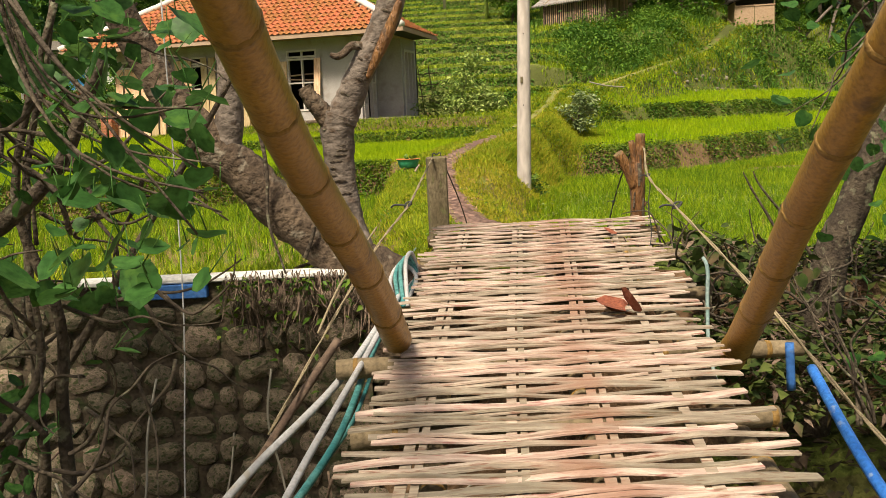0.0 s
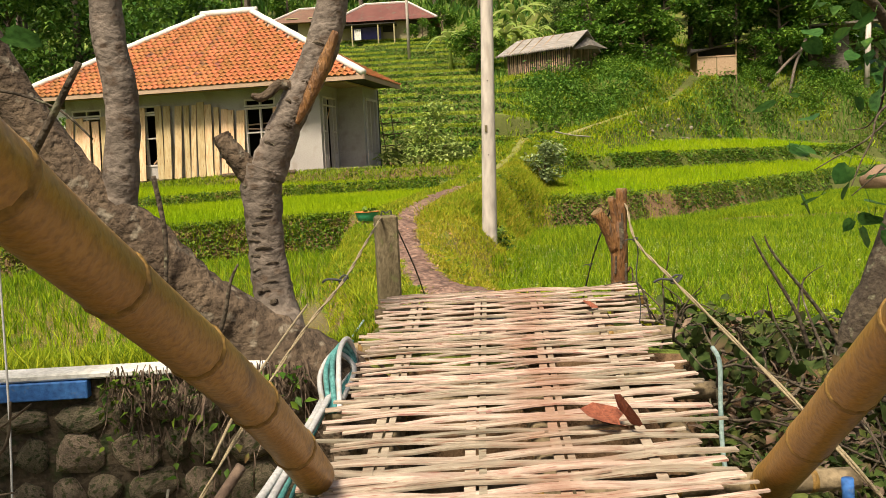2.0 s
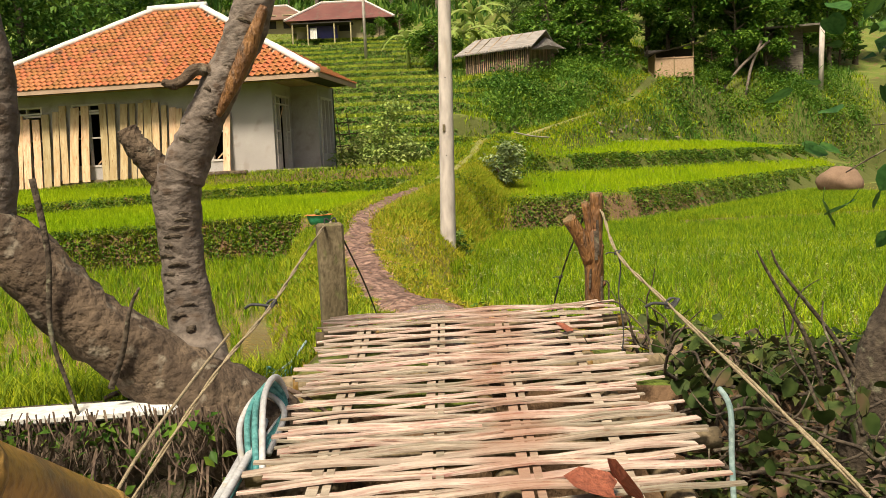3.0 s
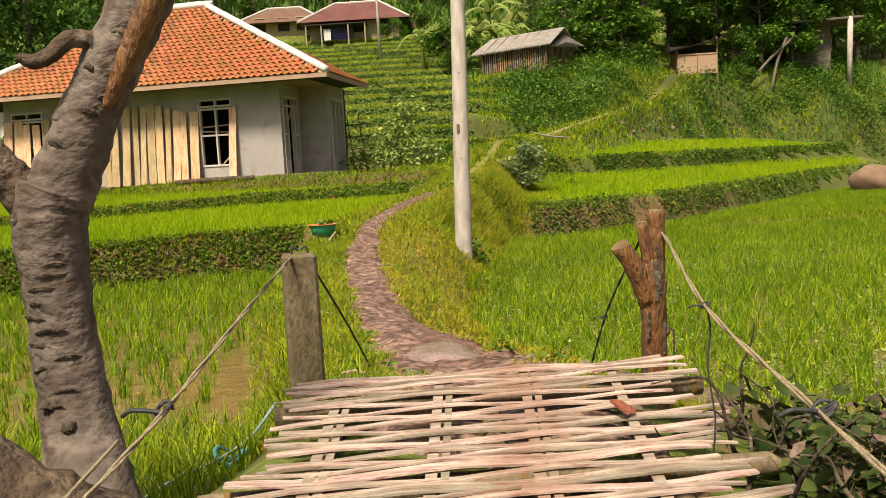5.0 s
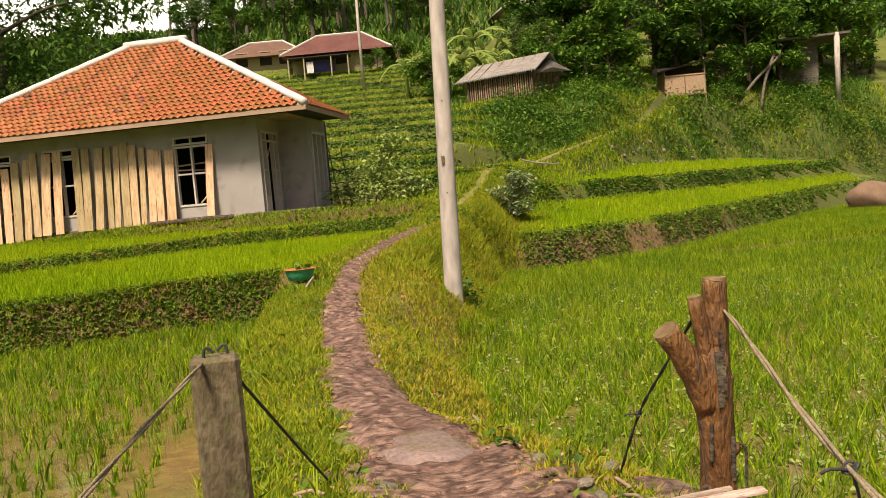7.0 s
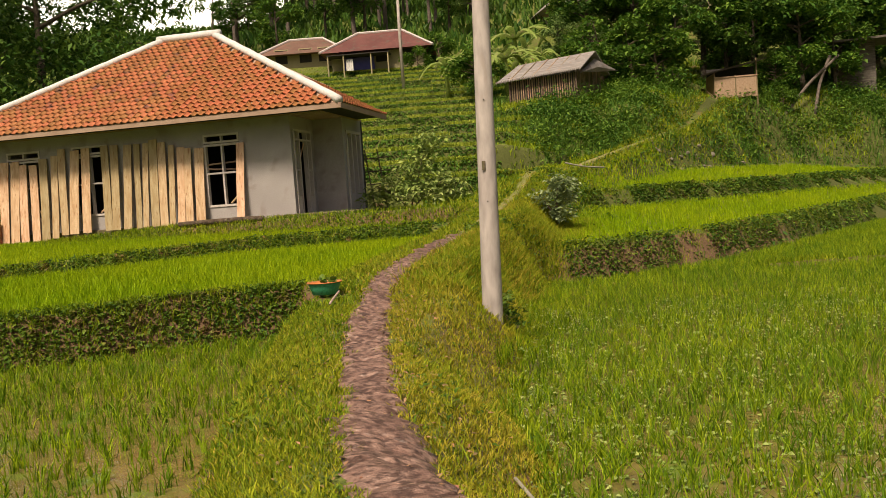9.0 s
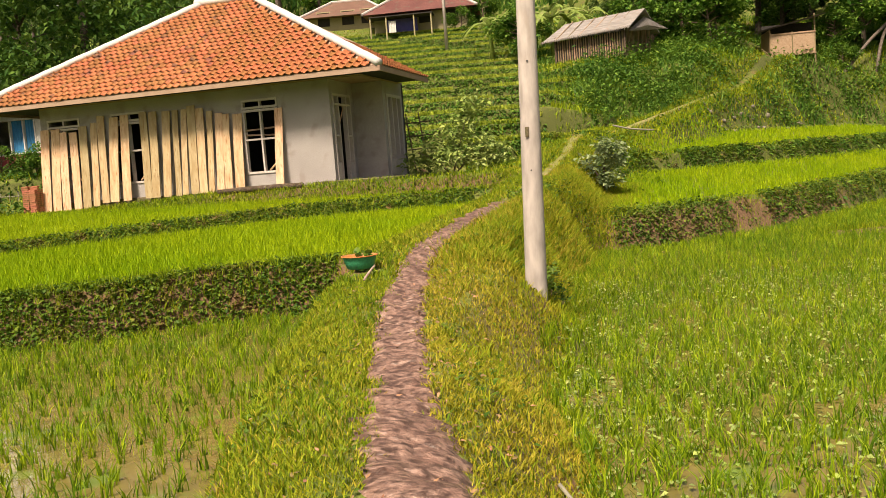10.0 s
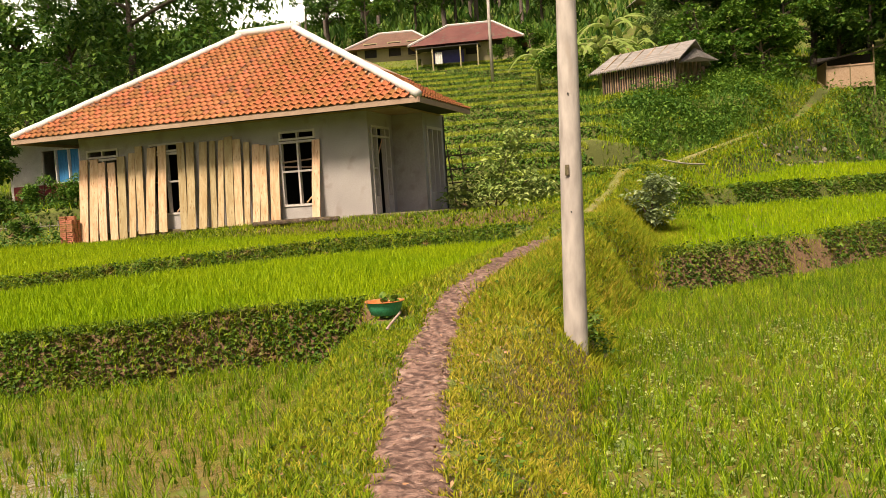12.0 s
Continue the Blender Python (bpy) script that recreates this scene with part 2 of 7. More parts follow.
M_BAMBOO = surface("weathered_bamboo_pole", (0.29, 0.145, 0.025), (0.38, 0.205, 0.042), 3.5, 0.42, 0.35, 70, c3=(0.13, 0.07, 0.03), spots=0.12, spec=0.5, bump_size=0.006)
M_BAMBOO_NODE = surface("bamboo_joint", (0.19, 0.105, 0.028), (0.30, 0.175, 0.05), 12, 0.6, 0.4, 60)
M_STRIP = surface("split_bamboo", (0.50, 0.405, 0.325), (0.225, 0.16, 0.12), 3.0, 0.6, 0.5, 30, (2, 12, 12), c3=(0.24, 0.13, 0.095), spots=0.30, piece=0.40, bump_size=0.004)


def soil_stain(ma, colour, middle, slope, half, scale):
    """A long muddy stain trodden into a material, along the line x = middle + slope * y."""
    nt = ma.node_tree
    nd, ln = nt.nodes, nt.links
    bs = nd["Principled BSDF"]
    old = bs.inputs["Base Color"].links[0].from_socket
    tc, sp, nz = nd.new("ShaderNodeTexCoord"), nd.new("ShaderNodeSeparateXYZ"), nd.new("ShaderNodeTexNoise")
    nz.inputs["Scale"].default_value, nz.inputs["Detail"].default_value = scale, 5
    ln.new(tc.outputs["Object"], sp.inputs[0])
    ln.new(tc.outputs["Object"], nz.inputs["Vector"])

    def op(kind, a, b):
        m = nd.new("ShaderNodeMath")
        m.operation = kind
        for v, i in ((a, 0), (b, 1)):
            if isinstance(v, (int, float)):
                m.inputs[i].default_value = v
            else:
                ln.new(v, m.inputs[i])
        return m.outputs[0]

    d = op("ABSOLUTE", op("SUBTRACT", op("SUBTRACT", sp.outputs[0], op("MULTIPLY", sp.outputs[1], slope)), middle), 0)
    near = op("SUBTRACT", 1.0, op("DIVIDE", d, half))
    fac = op("MULTIPLY", op("MAXIMUM", op("MINIMUM", op("ADD", near, op("MULTIPLY", op("SUBTRACT", nz.outputs[0], 0.55), 3.0)), 1.0), 0.0), 0.7)
    mx = nd.new("ShaderNodeMix")
    mx.data_type = "RGBA"
    ln.new(fac, mx.inputs[0])
    ln.new(old, mx.inputs[6])
    mx.inputs[7].default_value = (*colour, 1)
    ln.new(mx.outputs[2], bs.inputs["Base Color"])


soil_stain(M_STRIP, (0.27, 0.14, 0.095), -0.12, 0.105, 0.24, 6.0)
M_OLD_BAMBOO = surface("old_grey_bamboo", (0.15, 0.11, 0.065), (0.24, 0.18, 0.11), 5, 0.8, 0.3, 50)
M_STONE = surface("river_stone", (0.145, 0.114, 0.08), (0.27, 0.212, 0.15), 4, 0.9, 0.7, 30, c3=(0.05, 0.06, 0.022), spots=0.6, piece=0.35)
M_MORTAR = surface("dark_mortar", (0.06, 0.045, 0.03), (0.105, 0.078, 0.052), 6, 0.95, 0.8, 40, c3=(0.04, 0.05, 0.02), spots=0.4)
M_CONC = surface("mossy_concrete", (0.12, 0.092, 0.052), (0.185, 0.147, 0.09), 7, 0.9, 0.5, 60, (1, 1, 0.5), c3=(0.12, 0.115, 0.05), spots=0.3)
M_POLE = surface("pole_concrete", (0.46, 0.40, 0.365), (0.52, 0.46, 0.42), 2, 0.85, 0.25, 9, (1, 1, 0.3), c3=(0.38, 0.32, 0.28), spots=0.12)
M_LOG = surface("peeled_log", (0.135, 0.056, 0.018), (0.25, 0.118, 0.038), 6, 0.55, 1.0, 40, (2, 2, 0.6), c3=(0.09, 0.05, 0.028), spots=0.4, spec=0.45)
M_CUT = surface("sawn_end", (0.26, 0.18, 0.085), (0.15, 0.09, 0.045), 14, 0.8, 0.3, 60, c3=(0.12, 0.08, 0.04), spots=0.35)
M_ROPE = surface("old_rope", (0.27, 0.21, 0.13), (0.36, 0.29, 0.19), 40, 0.9, 0.5, 200)
M_WIRE = surface("dark_wire", (0.035, 0.035, 0.04), (0.06, 0.06, 0.06), 20, 0.55, 0, 80)
M_PIPE_WHITE = surface("white_pipe", (0.50, 0.49, 0.50), (0.36, 0.36, 0.37), 8, 0.45, 0.1, 60, c3=(0.35, 0.32, 0.28), spots=0.15)
M_PIPE_BLUE = surface("blue_pipe", (0.025, 0.14, 0.50), (0.05, 0.22, 0.62), 8, 0.45, 0.2, 60, c3=(0.25, 0.32, 0.45), spots=0.1)
M_HOSE = surface("teal_hose", (0.03, 0.17, 0.18), (0.11, 0.29, 0.28), 9, 0.5, 0.1, 60)
M_PALE_HOSE = surface("pale_hose", (0.20, 0.30, 0.29), (0.34, 0.42, 0.41), 9, 0.5, 0.1, 60)
M_BLUE_PAINT = surface("blue_paint", (0.03, 0.12, 0.38), (0.05, 0.17, 0.46), 6, 0.7, 0.3, 40, c3=(0.12, 0.16, 0.22), spots=0.2)
M_WHITE_PAINT = surface("white_paint", (0.70, 0.68, 0.65), (0.60, 0.58, 0.55), 5, 0.75, 0.2, 40, c3=(0.48, 0.45, 0.40), spots=0.12)
M_PLASTER = surface("cement_plaster", (0.36, 0.325, 0.315), (0.44, 0.40, 0.385), 1.2, 0.9, 0.25, 40, c3=(0.29, 0.25, 0.235), spots=0.35)
M_TILE = surface("clay_tile", (0.36, 0.122, 0.046), (0.47, 0.185, 0.072), 1.1, 0.75, 0.2, 40, c3=(0.17, 0.07, 0.045), spots=0.16, island=0.22)
M_TILE_PIECE = surface("clay_tile_piece", (0.36, 0.122, 0.046), (0.47, 0.185, 0.072), 1.1, 0.75, 0.2, 40, c3=(0.17, 0.07, 0.045), spots=0.12, piece=0.22)
M_FASCIA = surface("fascia_board", (0.36, 0.24, 0.17), (0.44, 0.31, 0.23), 3, 0.8, 0.2, 50)
M_PLANK = surface("fresh_pine_board", (0.68, 0.49, 0.305), (0.50, 0.30, 0.155), 2.2, 0.7, 0.25, 26, (6, 6, 0.9), c3=(0.34, 0.17, 0.075), spots=0.18, piece=0.32)
M_FRAME = surface("primed_frame", (0.56, 0.49, 0.46), (0.62, 0.55, 0.51), 6, 0.75, 0.2, 50)
# near-black: shade of interiors and eaves put into colour; also the dark tarpaulin
M_SHADE_AND_TARP = surface("shade_and_tarp_black", (0.035, 0.03, 0.028), (0.05, 0.045, 0.04), 2, 0.95, 0.2, 20)
M_BRICK = surface("red_brick", (0.36, 0.13, 0.075), (0.44, 0.18, 0.10), 6, 0.9, 0.5, 50, piece=0.25)
M_RED_WALL = surface("dark_red_wall", (0.20, 0.035, 0.04), (0.26, 0.05, 0.05), 2, 0.8, 0.2, 40)
M_CURTAIN = surface("blue_curtain", (0.03, 0.20, 0.44), (0.06, 0.29, 0.55), 5, 0.8, 0.2, 40, (8, 1, 0.3))
M_RED_ROOF = surface("dark_red_roof", (0.125, 0.045, 0.04), (0.175, 0.07, 0.058), 1.0, 0.85, 0.5, 14, c3=(0.11, 0.08, 0.06), spots=0.25)
M_OLD_ROOF = surface("faded_tile_roof", (0.15, 0.08, 0.058), (0.20, 0.11, 0.08), 1.0, 0.85, 0.5, 14, c3=(0.12, 0.09, 0.06), spots=0.3)
M_YELLOW_WALL = surface("pale_wall", (0.42, 0.36, 0.20), (0.36, 0.31, 0.19), 1, 0.9, 0.2, 20)
M_FIELD_STONE = surface("field_stone", (0.17, 0.15, 0.115), (0.28, 0.245, 0.19), 4, 0.9, 0.5, 30, c3=(0.10, 0.10, 0.05), spots=0.4, piece=0.3)
M_SHEET = surface("weathered_roof_sheet", (0.20, 0.18, 0.165), (0.36, 0.33, 0.31), 1.5, 0.7, 0.3, 30, (1, 6, 1), c3=(0.25, 0.17, 0.13), spots=0.2)
M_THATCH = surface("dark_thatch", (0.10, 0.085, 0.07), (0.20, 0.175, 0.15), 3, 0.95, 0.8, 30, (1, 6, 6))
M_SLAT = surface("bamboo_slat", (0.38, 0.27, 0.165), (0.22, 0.145, 0.085), 4, 0.8, 0.3, 30, piece=0.45)
M_WOVEN = surface("woven_bamboo_panel", (0.44, 0.30, 0.20), (0.36, 0.24, 0.155), 12, 0.8, 0.5, 60, c3=(0.25, 0.15, 0.09), spots=0.15)
M_BASIN = surface("green_plastic", (0.03, 0.26, 0.13), (0.05, 0.32, 0.17), 6, 0.4, 0.1, 50)
M_BASIN_IN = surface("orange_plastic", (0.60, 0.20, 0.06), (0.54, 0.165, 0.05), 6, 0.45, 0.1, 50)
M_DRY_LEAF = surface("dry_red_leaf", (0.20, 0.055, 0.03), (0.28, 0.09, 0.05), 30, 0.7, 0.5, 90)
M_BOULDER = surface("pale_boulder", (0.24, 0.155, 0.105), (0.19, 0.12, 0.08), 2.5, 0.9, 0.6, 20)
M_BANANA = surface("banana_leaf", (0.26, 0.37, 0.07), (0.38, 0.44, 0.13), 1, 0.45, 0, 14, c3=(0.36, 0.32, 0.16), spots=0.2, island=0.3, leafy=0.35)
M_CLOTH = surface("hung_cloth", (0.08, 0.08, 0.30), (0.12, 0.10, 0.36), 3, 0.9, 0.2, 30)
M_FENCE = surface("pale_bamboo_fence", (0.34, 0.31, 0.25), (0.26, 0.23, 0.18), 5, 0.9, 0.2, 30)

# ---- lie of the land ----
TRAIL = [(0.74, 5.9, 0.42), (0.80, 6.5, 0.43), (0.86, 7.3, 0.33), (0.68, 8.2, 0.27), (0.52, 9.3, 0.22), (0.29, 11.0, 0.24), (0.12, 13.5, 0.28), (0.10, 15.4, 0.42), (0.26, 18.0, 0.58), (0.76, 20.3, 0.74), (1.75, 23.6, 0.95), (3.0, 28.0, 1.28), (4.1, 31.5, 1.8), (4.8, 34.0, 2.35), (7.0, 38.0, 2.5), (8.7, 40.0, 2.95), (11.7, 44.0, 3.7), (13.8, 46.0, 4.15), (17.6, 51.5, 5.75)]
_py, _px, _pz = [p[1] for p in TRAIL], [p[0] for p in TRAIL], [p[2] for p in TRAIL]


def step(v, edge, width):
    t = np.clip((v - edge) / width + 0.5, 0, 1)
    return t * t * (3 - 2 * t)


def wobble(x, y, f, s=0.0):
    return np.sin(x * f + 1.3 * np.sin(y * f * 0.7 + s)) * np.cos(y * f * 0.9 + 1.7 * np.sin(x * f * 0.6 - s)) * 0.5 + 0.5 * np.sin(2.3 * f * (x + 0.6 * y) + s) * np.sin(1.9 * f * (y - 0.4 * x))


def bank_1(x):
    return np.interp(x, [-30, -8, -4.8, -3.6, -2.6, -0.9], [13.0, 15.2, 16.0, 16.3, 16.9, 17.3])


def bank_2(x):
    return np.interp(x, [-30, -8.2, -6.6, -3.0, 0.8, 3], [18.5, 22.0, 23.4, 25.7, 26.3, 26.8])


def bank_3(x):
    return 28.45 - 0.268 * (x + 2.29)


def bank_r(x):
    return np.interp(x, [1.5, 3.2, 5.4, 9.3, 14, 24, 40], [23.6, 25.0, 25.7, 28.4, 33.6, 45.0, 60.0])


def bank_r2(x):
    return np.interp(x, [3, 7, 14, 24, 40], [34.0, 35.3, 39.0, 48.0, 62.0])


def edge_r(x):
    return np.minimum(bank_r2(x) + 5.0, 49.5 + 0.25 * (x - 20))


def hill(x, y):
    """The terraced slope behind, and the wooded rise beyond it."""
    rise = np.interp(y, [32.5, 40, 72, 110, 150, 260, 900], [0.0, 1.9, 9.9, 22.5, 34.0, 44.0, 60.0])
    t = 0.68
    k = rise / t + 0.12 * np.sin(x * 0.22) + 0.05 * np.sin(x * 0.9 + 1)
    stepped = (np.floor(k) + step(k - np.floor(k), 0.90, 0.17)) * t
    w = step(y, 73, 6)
    left = 1.75 + stepped * (1 - w) + rise * w
    yy = y - np.clip((x - 6) * 0.16, 0, 6)
    d = y - edge_r(x)
    right = np.interp(yy, [36, 38.6, 42, 46, 52, 75, 110, 150, 260, 900], [1.5, 2.5, 3.3, 5.4, 7.0, 13.0, 25.0, 35.0, 44.0, 60.0]) + 0.35 * wobble(x, y, 0.5)
    steep = 2.3 + np.interp(d, [-1, 0.3, 1.2, 4.2, 10, 25, 60, 100, 210, 900], [-0.2, 0.1, 1.0, 3.75, 5.6, 11.0, 23.0, 33.0, 42.0, 58.0]) + 0.3 * wobble(x, y, 0.5)
    right = right + (steep - right) * step(x, 13.5, 7.0)
    side = step(x, 6.0 + 0.1 * (y - 40), 3.0)
    return left * (1 - side) + right * side


def ground(x, y):
    x, y = np.asarray(x, dtype=float), np.asarray(y, dtype=float)
    px, pz = np.interp(y, _py, _px), np.interp(y, _py, _pz)
    # left of the path: three stepped paddies up to the yard of the house
    za = np.interp(y, [5.2, 7.6, 9], [0.42, 0.0, -0.12])
    zb = 0.50 + 0.026 * (y - 17)
    zc = 0.97 + 0.05 * (y - 26)
    zh = np.interp(x, [-14, -11.2, -6, -3, 3], [1.12, 1.16, 1.45, 1.49, 1.49])
    b1, b2, b3 = step(y, bank_1(x), 0.55), step(y, bank_2(x), 0.7), step(y, bank_3(x) - 0.15, 0.5)
    zl = za + (zb - za) * b1
    zl = zl + (zc - zl) * b2
    zl = zl + (zh - zl) * b3
    rim = 0.10 * np.exp(-((y - bank_1(x) - 0.35) / 0.16) ** 2) + 0.10 * np.exp(-((y - bank_2(x) - 0.45) / 0.2) ** 2)
    zl = zl + rim * (x < px - 0.9)
    # right of the path
    r0 = np.interp(y, [5.2, 7.2, 8.2], [0.25, 0.05, -0.56])
    r1 = 0.22 + 0.72 * np.clip((y - bank_r(x)) / np.maximum(bank_r2(x) - bank_r(x), 1.0), 0, 1)
    r2 = 1.40 + 0.165 * (y - bank_r2(x))
    zr = r0 + (r1 - r0) * step(y, bank_r(x) + 0.25, 0.7)
    zr = zr + (r2 - zr) * step(y, bank_r2(x) + 0.2, 0.6)
    zr = zr + 0.20 * np.exp(-((y - 25.3) / 0.16) ** 2) * step(x, 8.8, 0.6) + 0.10 * np.exp(-((y - bank_r(x) - 0.8) / 0.2) ** 2) + 0.10 * np.exp(-((y - bank_r2(x) - 0.7) / 0.25) ** 2)
    # the raised strip along which the path runs
    wl = np.interp(y, [6, 8, 11, 16, 20, 24, 29, 33], [1.0, 1.0, 1.10, 1.05, 0.8, 0.7, 0.8, 1.6])
    wr = np.interp(y, [6, 8, 10, 13, 16.5, 18.5, 24, 33], [1.1, 1.2, 0.75, 0.95, 1.62, 1.55, 1.3, 1.2])
    left, right = step(px - x, wl, 0.35), step(x - px, wr - 0.05 + 0.12 * np.sin(y * 1.7), np.interp(y, [16, 19], [1.5, 1.1]))
    z = pz + 0.04 * wobble(x, y, 2.2) - 0.05 * np.exp(-((x - px) / 0.26) ** 2)
    z = z + (zl - z) * left
    z = z + (zr - z) * right
    # hill behind everything
    edge = 33.4 + 0.0 * x
    edge = np.where(x > 4, edge_r(x), edge)
    hb = step(y, edge + 0.6, 1.6)
    lower = np.where(y > 33, np.minimum(z, hill(x, y)), z)
    z = lower + (hill(x, y) - lower) * hb
    near_path = np.exp(-((x - px) / 0.9) ** 2) * step(y, 30, 3) * (1 - step(y, 49, 3))
    z = z + (pz - z) * near_path
    # level spots under the field shelter and the hut
    for hx, hy, hz, hr in ((19.05, 52.9, 6.03, 2.3), (8.75, 50.0, 6.22, 3.2)):
        w = np.exp(-(((x - hx) / hr) ** 2 + ((y - hy) / (hr * 0.8)) ** 2) ** 2)
        z = z + (hz - z) * w
    # far left: the yard of the other house
    fl = step(-x, 15.5, 3) * step(y, 31, 6)
    z = z + (np.interp(y, [30, 42, 60, 110, 150, 260, 900], [1.3, 2.8, 5, 20, 32, 44, 60]) - z) * fl
    # the ravine under the bridge
    lip = np.where(x < 0.7, 5.0, 5.35 + 0.12 * np.sin(3 * x))
    drop = (1 - step(y, lip, 0.25)) * step(y, -1.4, 0.8)
    bed = -2.1 + 0.25 * wobble(x, y, 1.1) + 1.25 * step(y, 4.0, 2.2) * step(x, 1.2, 0.8)
    z = z + (bed - z) * drop
    back = 1 - step(y, -1.4, 0.8)
    z = z + (0.05 + 0.05 * wobble(x, y, 1.5) - z) * back
    return z


def axis(segments):
    out = []
    for a, b, s in segments:
        out += list(np.arange(a, b, s))
    return np.array(out + [segments[-1][1]])


GX = axis([(-900, -200, 100), (-200, -60, 20), (-60, -20, 2.0), (-20, -7, 0.4), (-7, 7, 0.13), (7, 20, 0.35), (20, 60, 1.5), (60, 200, 20), (200, 900, 100)])
GY = axis([(-900, -100, 100), (-100, -10, 10), (-10, 4.6, 0.4), (4.6, 27, 0.13), (27, 36, 0.22), (36, 76, 0.24), (76, 160, 4), (160, 900, 60)])
_gx, _gy = np.meshgrid(GX, GY)
_gz = ground(_gx, _gy) + 0.025 * wobble(_gx, _gy, 4.1, 2.0) * (np.abs(_gx) < 30)
_nx = len(GX)
_i = (np.arange(len(GY) - 1)[:, None] * _nx + np.arange(_nx - 1)[None, :]).ravel()
tagged(quick_mesh("ground", np.stack([_gx, _gy, _gz], -1).reshape(-1, 3), np.stack([_i, _i + 1, _i + _nx + 1, _i + _nx], 1), M_SOIL, True),
       "terraced earth and grass ground with paddies and a ravine", "ground", kind="structure")


def sheet(name, x0, x1, y0, y1, z, material, label, category):
    bm = bmesh.new()
    vs = [bm.verts.new(p) for p in ((x0, y0, z), (x1, y0, z), (x1, y1, z), (x0, y1, z))]
    bm.faces.new(vs)
    return tagged(part(name, bm, material), label, category, kind="structure")


sheet("water", -16, -0.55, 8.2, 17.2, -0.06, M_WATER, "shallow muddy brown water in a rice paddy", "water")
sheet("water", 0.9, 34, 7.9, 46, -0.47, M_WATER, "shallow green-brown water standing in the lower paddy", "water")

# ---- the trodden path ----
def ribbon(name, pts, width, material, label, lift=0.02, cross=9, steps=10, rough=0.02, seed=0.0):
    line = bend(pts, steps)
    v, f = [], []
    for i, p in enumerate(line):
        d = (line[min(i + 1, len(line) - 1)] - line[max(i - 1, 0)]).normalized()
        s = Vector((d.y, -d.x, 0)).normalized()
        w = width * (1 + 0.16 * math.sin(i * 1.1 + seed) + 0.10 * math.sin(i * 2.7))
        for k in range(cross):
            t = k / (cross - 1) - 0.5
            q = p + s * (t * w + 0.02 * math.sin(i * 1.9 + k))
            ramped = max(0.0, 1 - abs(2 * t) ** 4) * min(1.0, i / 3, (len(line) - 1 - i) / 3)
            z = float(ground(q.x, q.y)) + lift * ramped - 0.035 * (1 - ramped) + rough * (noise.noise((q.x * 5, q.y * 8, seed)) + 0.6 * noise.noise((q.x * 11, q.y * 15, seed))) * ramped
            v.append((q.x, q.y, z))
    for i in range(len(line) - 1):
        for k in range(cross - 1):
            a = i * cross + k
            f.append((a, a + 1, a + cross + 1, a + cross))
    return tagged(quick_mesh(name, v, f, material, True), label, "path", kind="structure")


ribbon("path", [Vector(p) for p in TRAIL[2:11]], 0.50, M_MUD, "narrow trodden path of damp reddish mud", 0.05, 21, 80, 0.040)
ribbon("path", [Vector(p) for p in TRAIL[3:6]], 0.66, M_MUD, "widening stretch of damp trodden mud", 0.058, 21, 40, 0.026, 7.0)
ribbon("path", [Vector(p) for p in TRAIL[0:4]], 1.0, M_MUD, "wide patch of bare mud at the bridge end", 0.045, 25, 40, 0.016, 4.0)
ribbon("path", [Vector((0.62, 7.9, 0)), Vector((0.70, 8.3, 0)), Vector((0.60, 8.75, 0))], 0.5, M_PUDDLE, "smooth wet mud patch on the path", 0.088, 9, 6, 0.004, 2.0)
ribbon("path", [Vector(p) for p in TRAIL[10:18]], 0.34, surface("worn_grass", (0.24, 0.22, 0.075), (0.15, 0.18, 0.035), 2.0, 0.9, 0.6, 24, c3=(0.30, 0.20, 0.12), spots=0.2), "grassy footpath climbing the slope", 0.06, 7, 8, 0.03, 1.0)

ribbon("path", [Vector((1.62, 7.6, 0)), Vector((1.85, 7.1, 0)), Vector((2.05, 6.7, 0)), Vector((2.25, 6.3, 0))], 0.55, M_MUD, "bare muddy ground beside the log post", 0.05, 15, 14, 0.022, 5.0)

# pale cloud low over the hill
M_CLOUD = bpy.data.materials.new("white_cloud")
M_CLOUD.use_nodes = True
_bs = M_CLOUD.node_tree.nodes["Principled BSDF"]
_bs.inputs["Base Color"].default_value = (0.8, 0.8, 0.8, 1)
_bs.inputs["Emission Color"].default_value = (1.0, 0.98, 0.95, 1)
_bs.inputs["Emission Strength"].default_value = 1.0
_bm = bmesh.new()
_lo = [_bm.verts.new((700 * math.sin(a), 700 * math.cos(a), 30)) for a in np.linspace(-1.0, 0.8, 24)]
_hi = [_bm.verts.new((v.co.x, v.co.y, 215)) for v in _lo]
for _a in range(23):
    _bm.faces.new((_lo[_a], _lo[_a + 1], _hi[_a + 1], _hi[_a]))
tagged(part("backdrop", _bm, M_CLOUD), "white overcast cloud low over the hill", "sky", kind="structure")

# ---- the bamboo bridge ----
def deck_z(y):
    return 0.15 + 0.0675 * min(max(y, -1.0), 6.45)


def deck_left(y):
    return -0.46 + 0.0725 * (y - 0.5) if y > 0.5 else -0.46


def deck_right(y):
    return float(np.interp(y, [-2, 2.2, 4.0, 6.4], [0.75, 0.97, 1.17, 1.53]))


bridge = thing("bamboo_bridge", "footbridge decked with loosely woven pale split-bamboo strips", "bridge", m=pose(0.5, 2, 0.2))
_inv = bridge.matrix_world.inverted()
LONG = (0.14, 0.39, 0.61, 0.84)
brnd = random.Random(5)


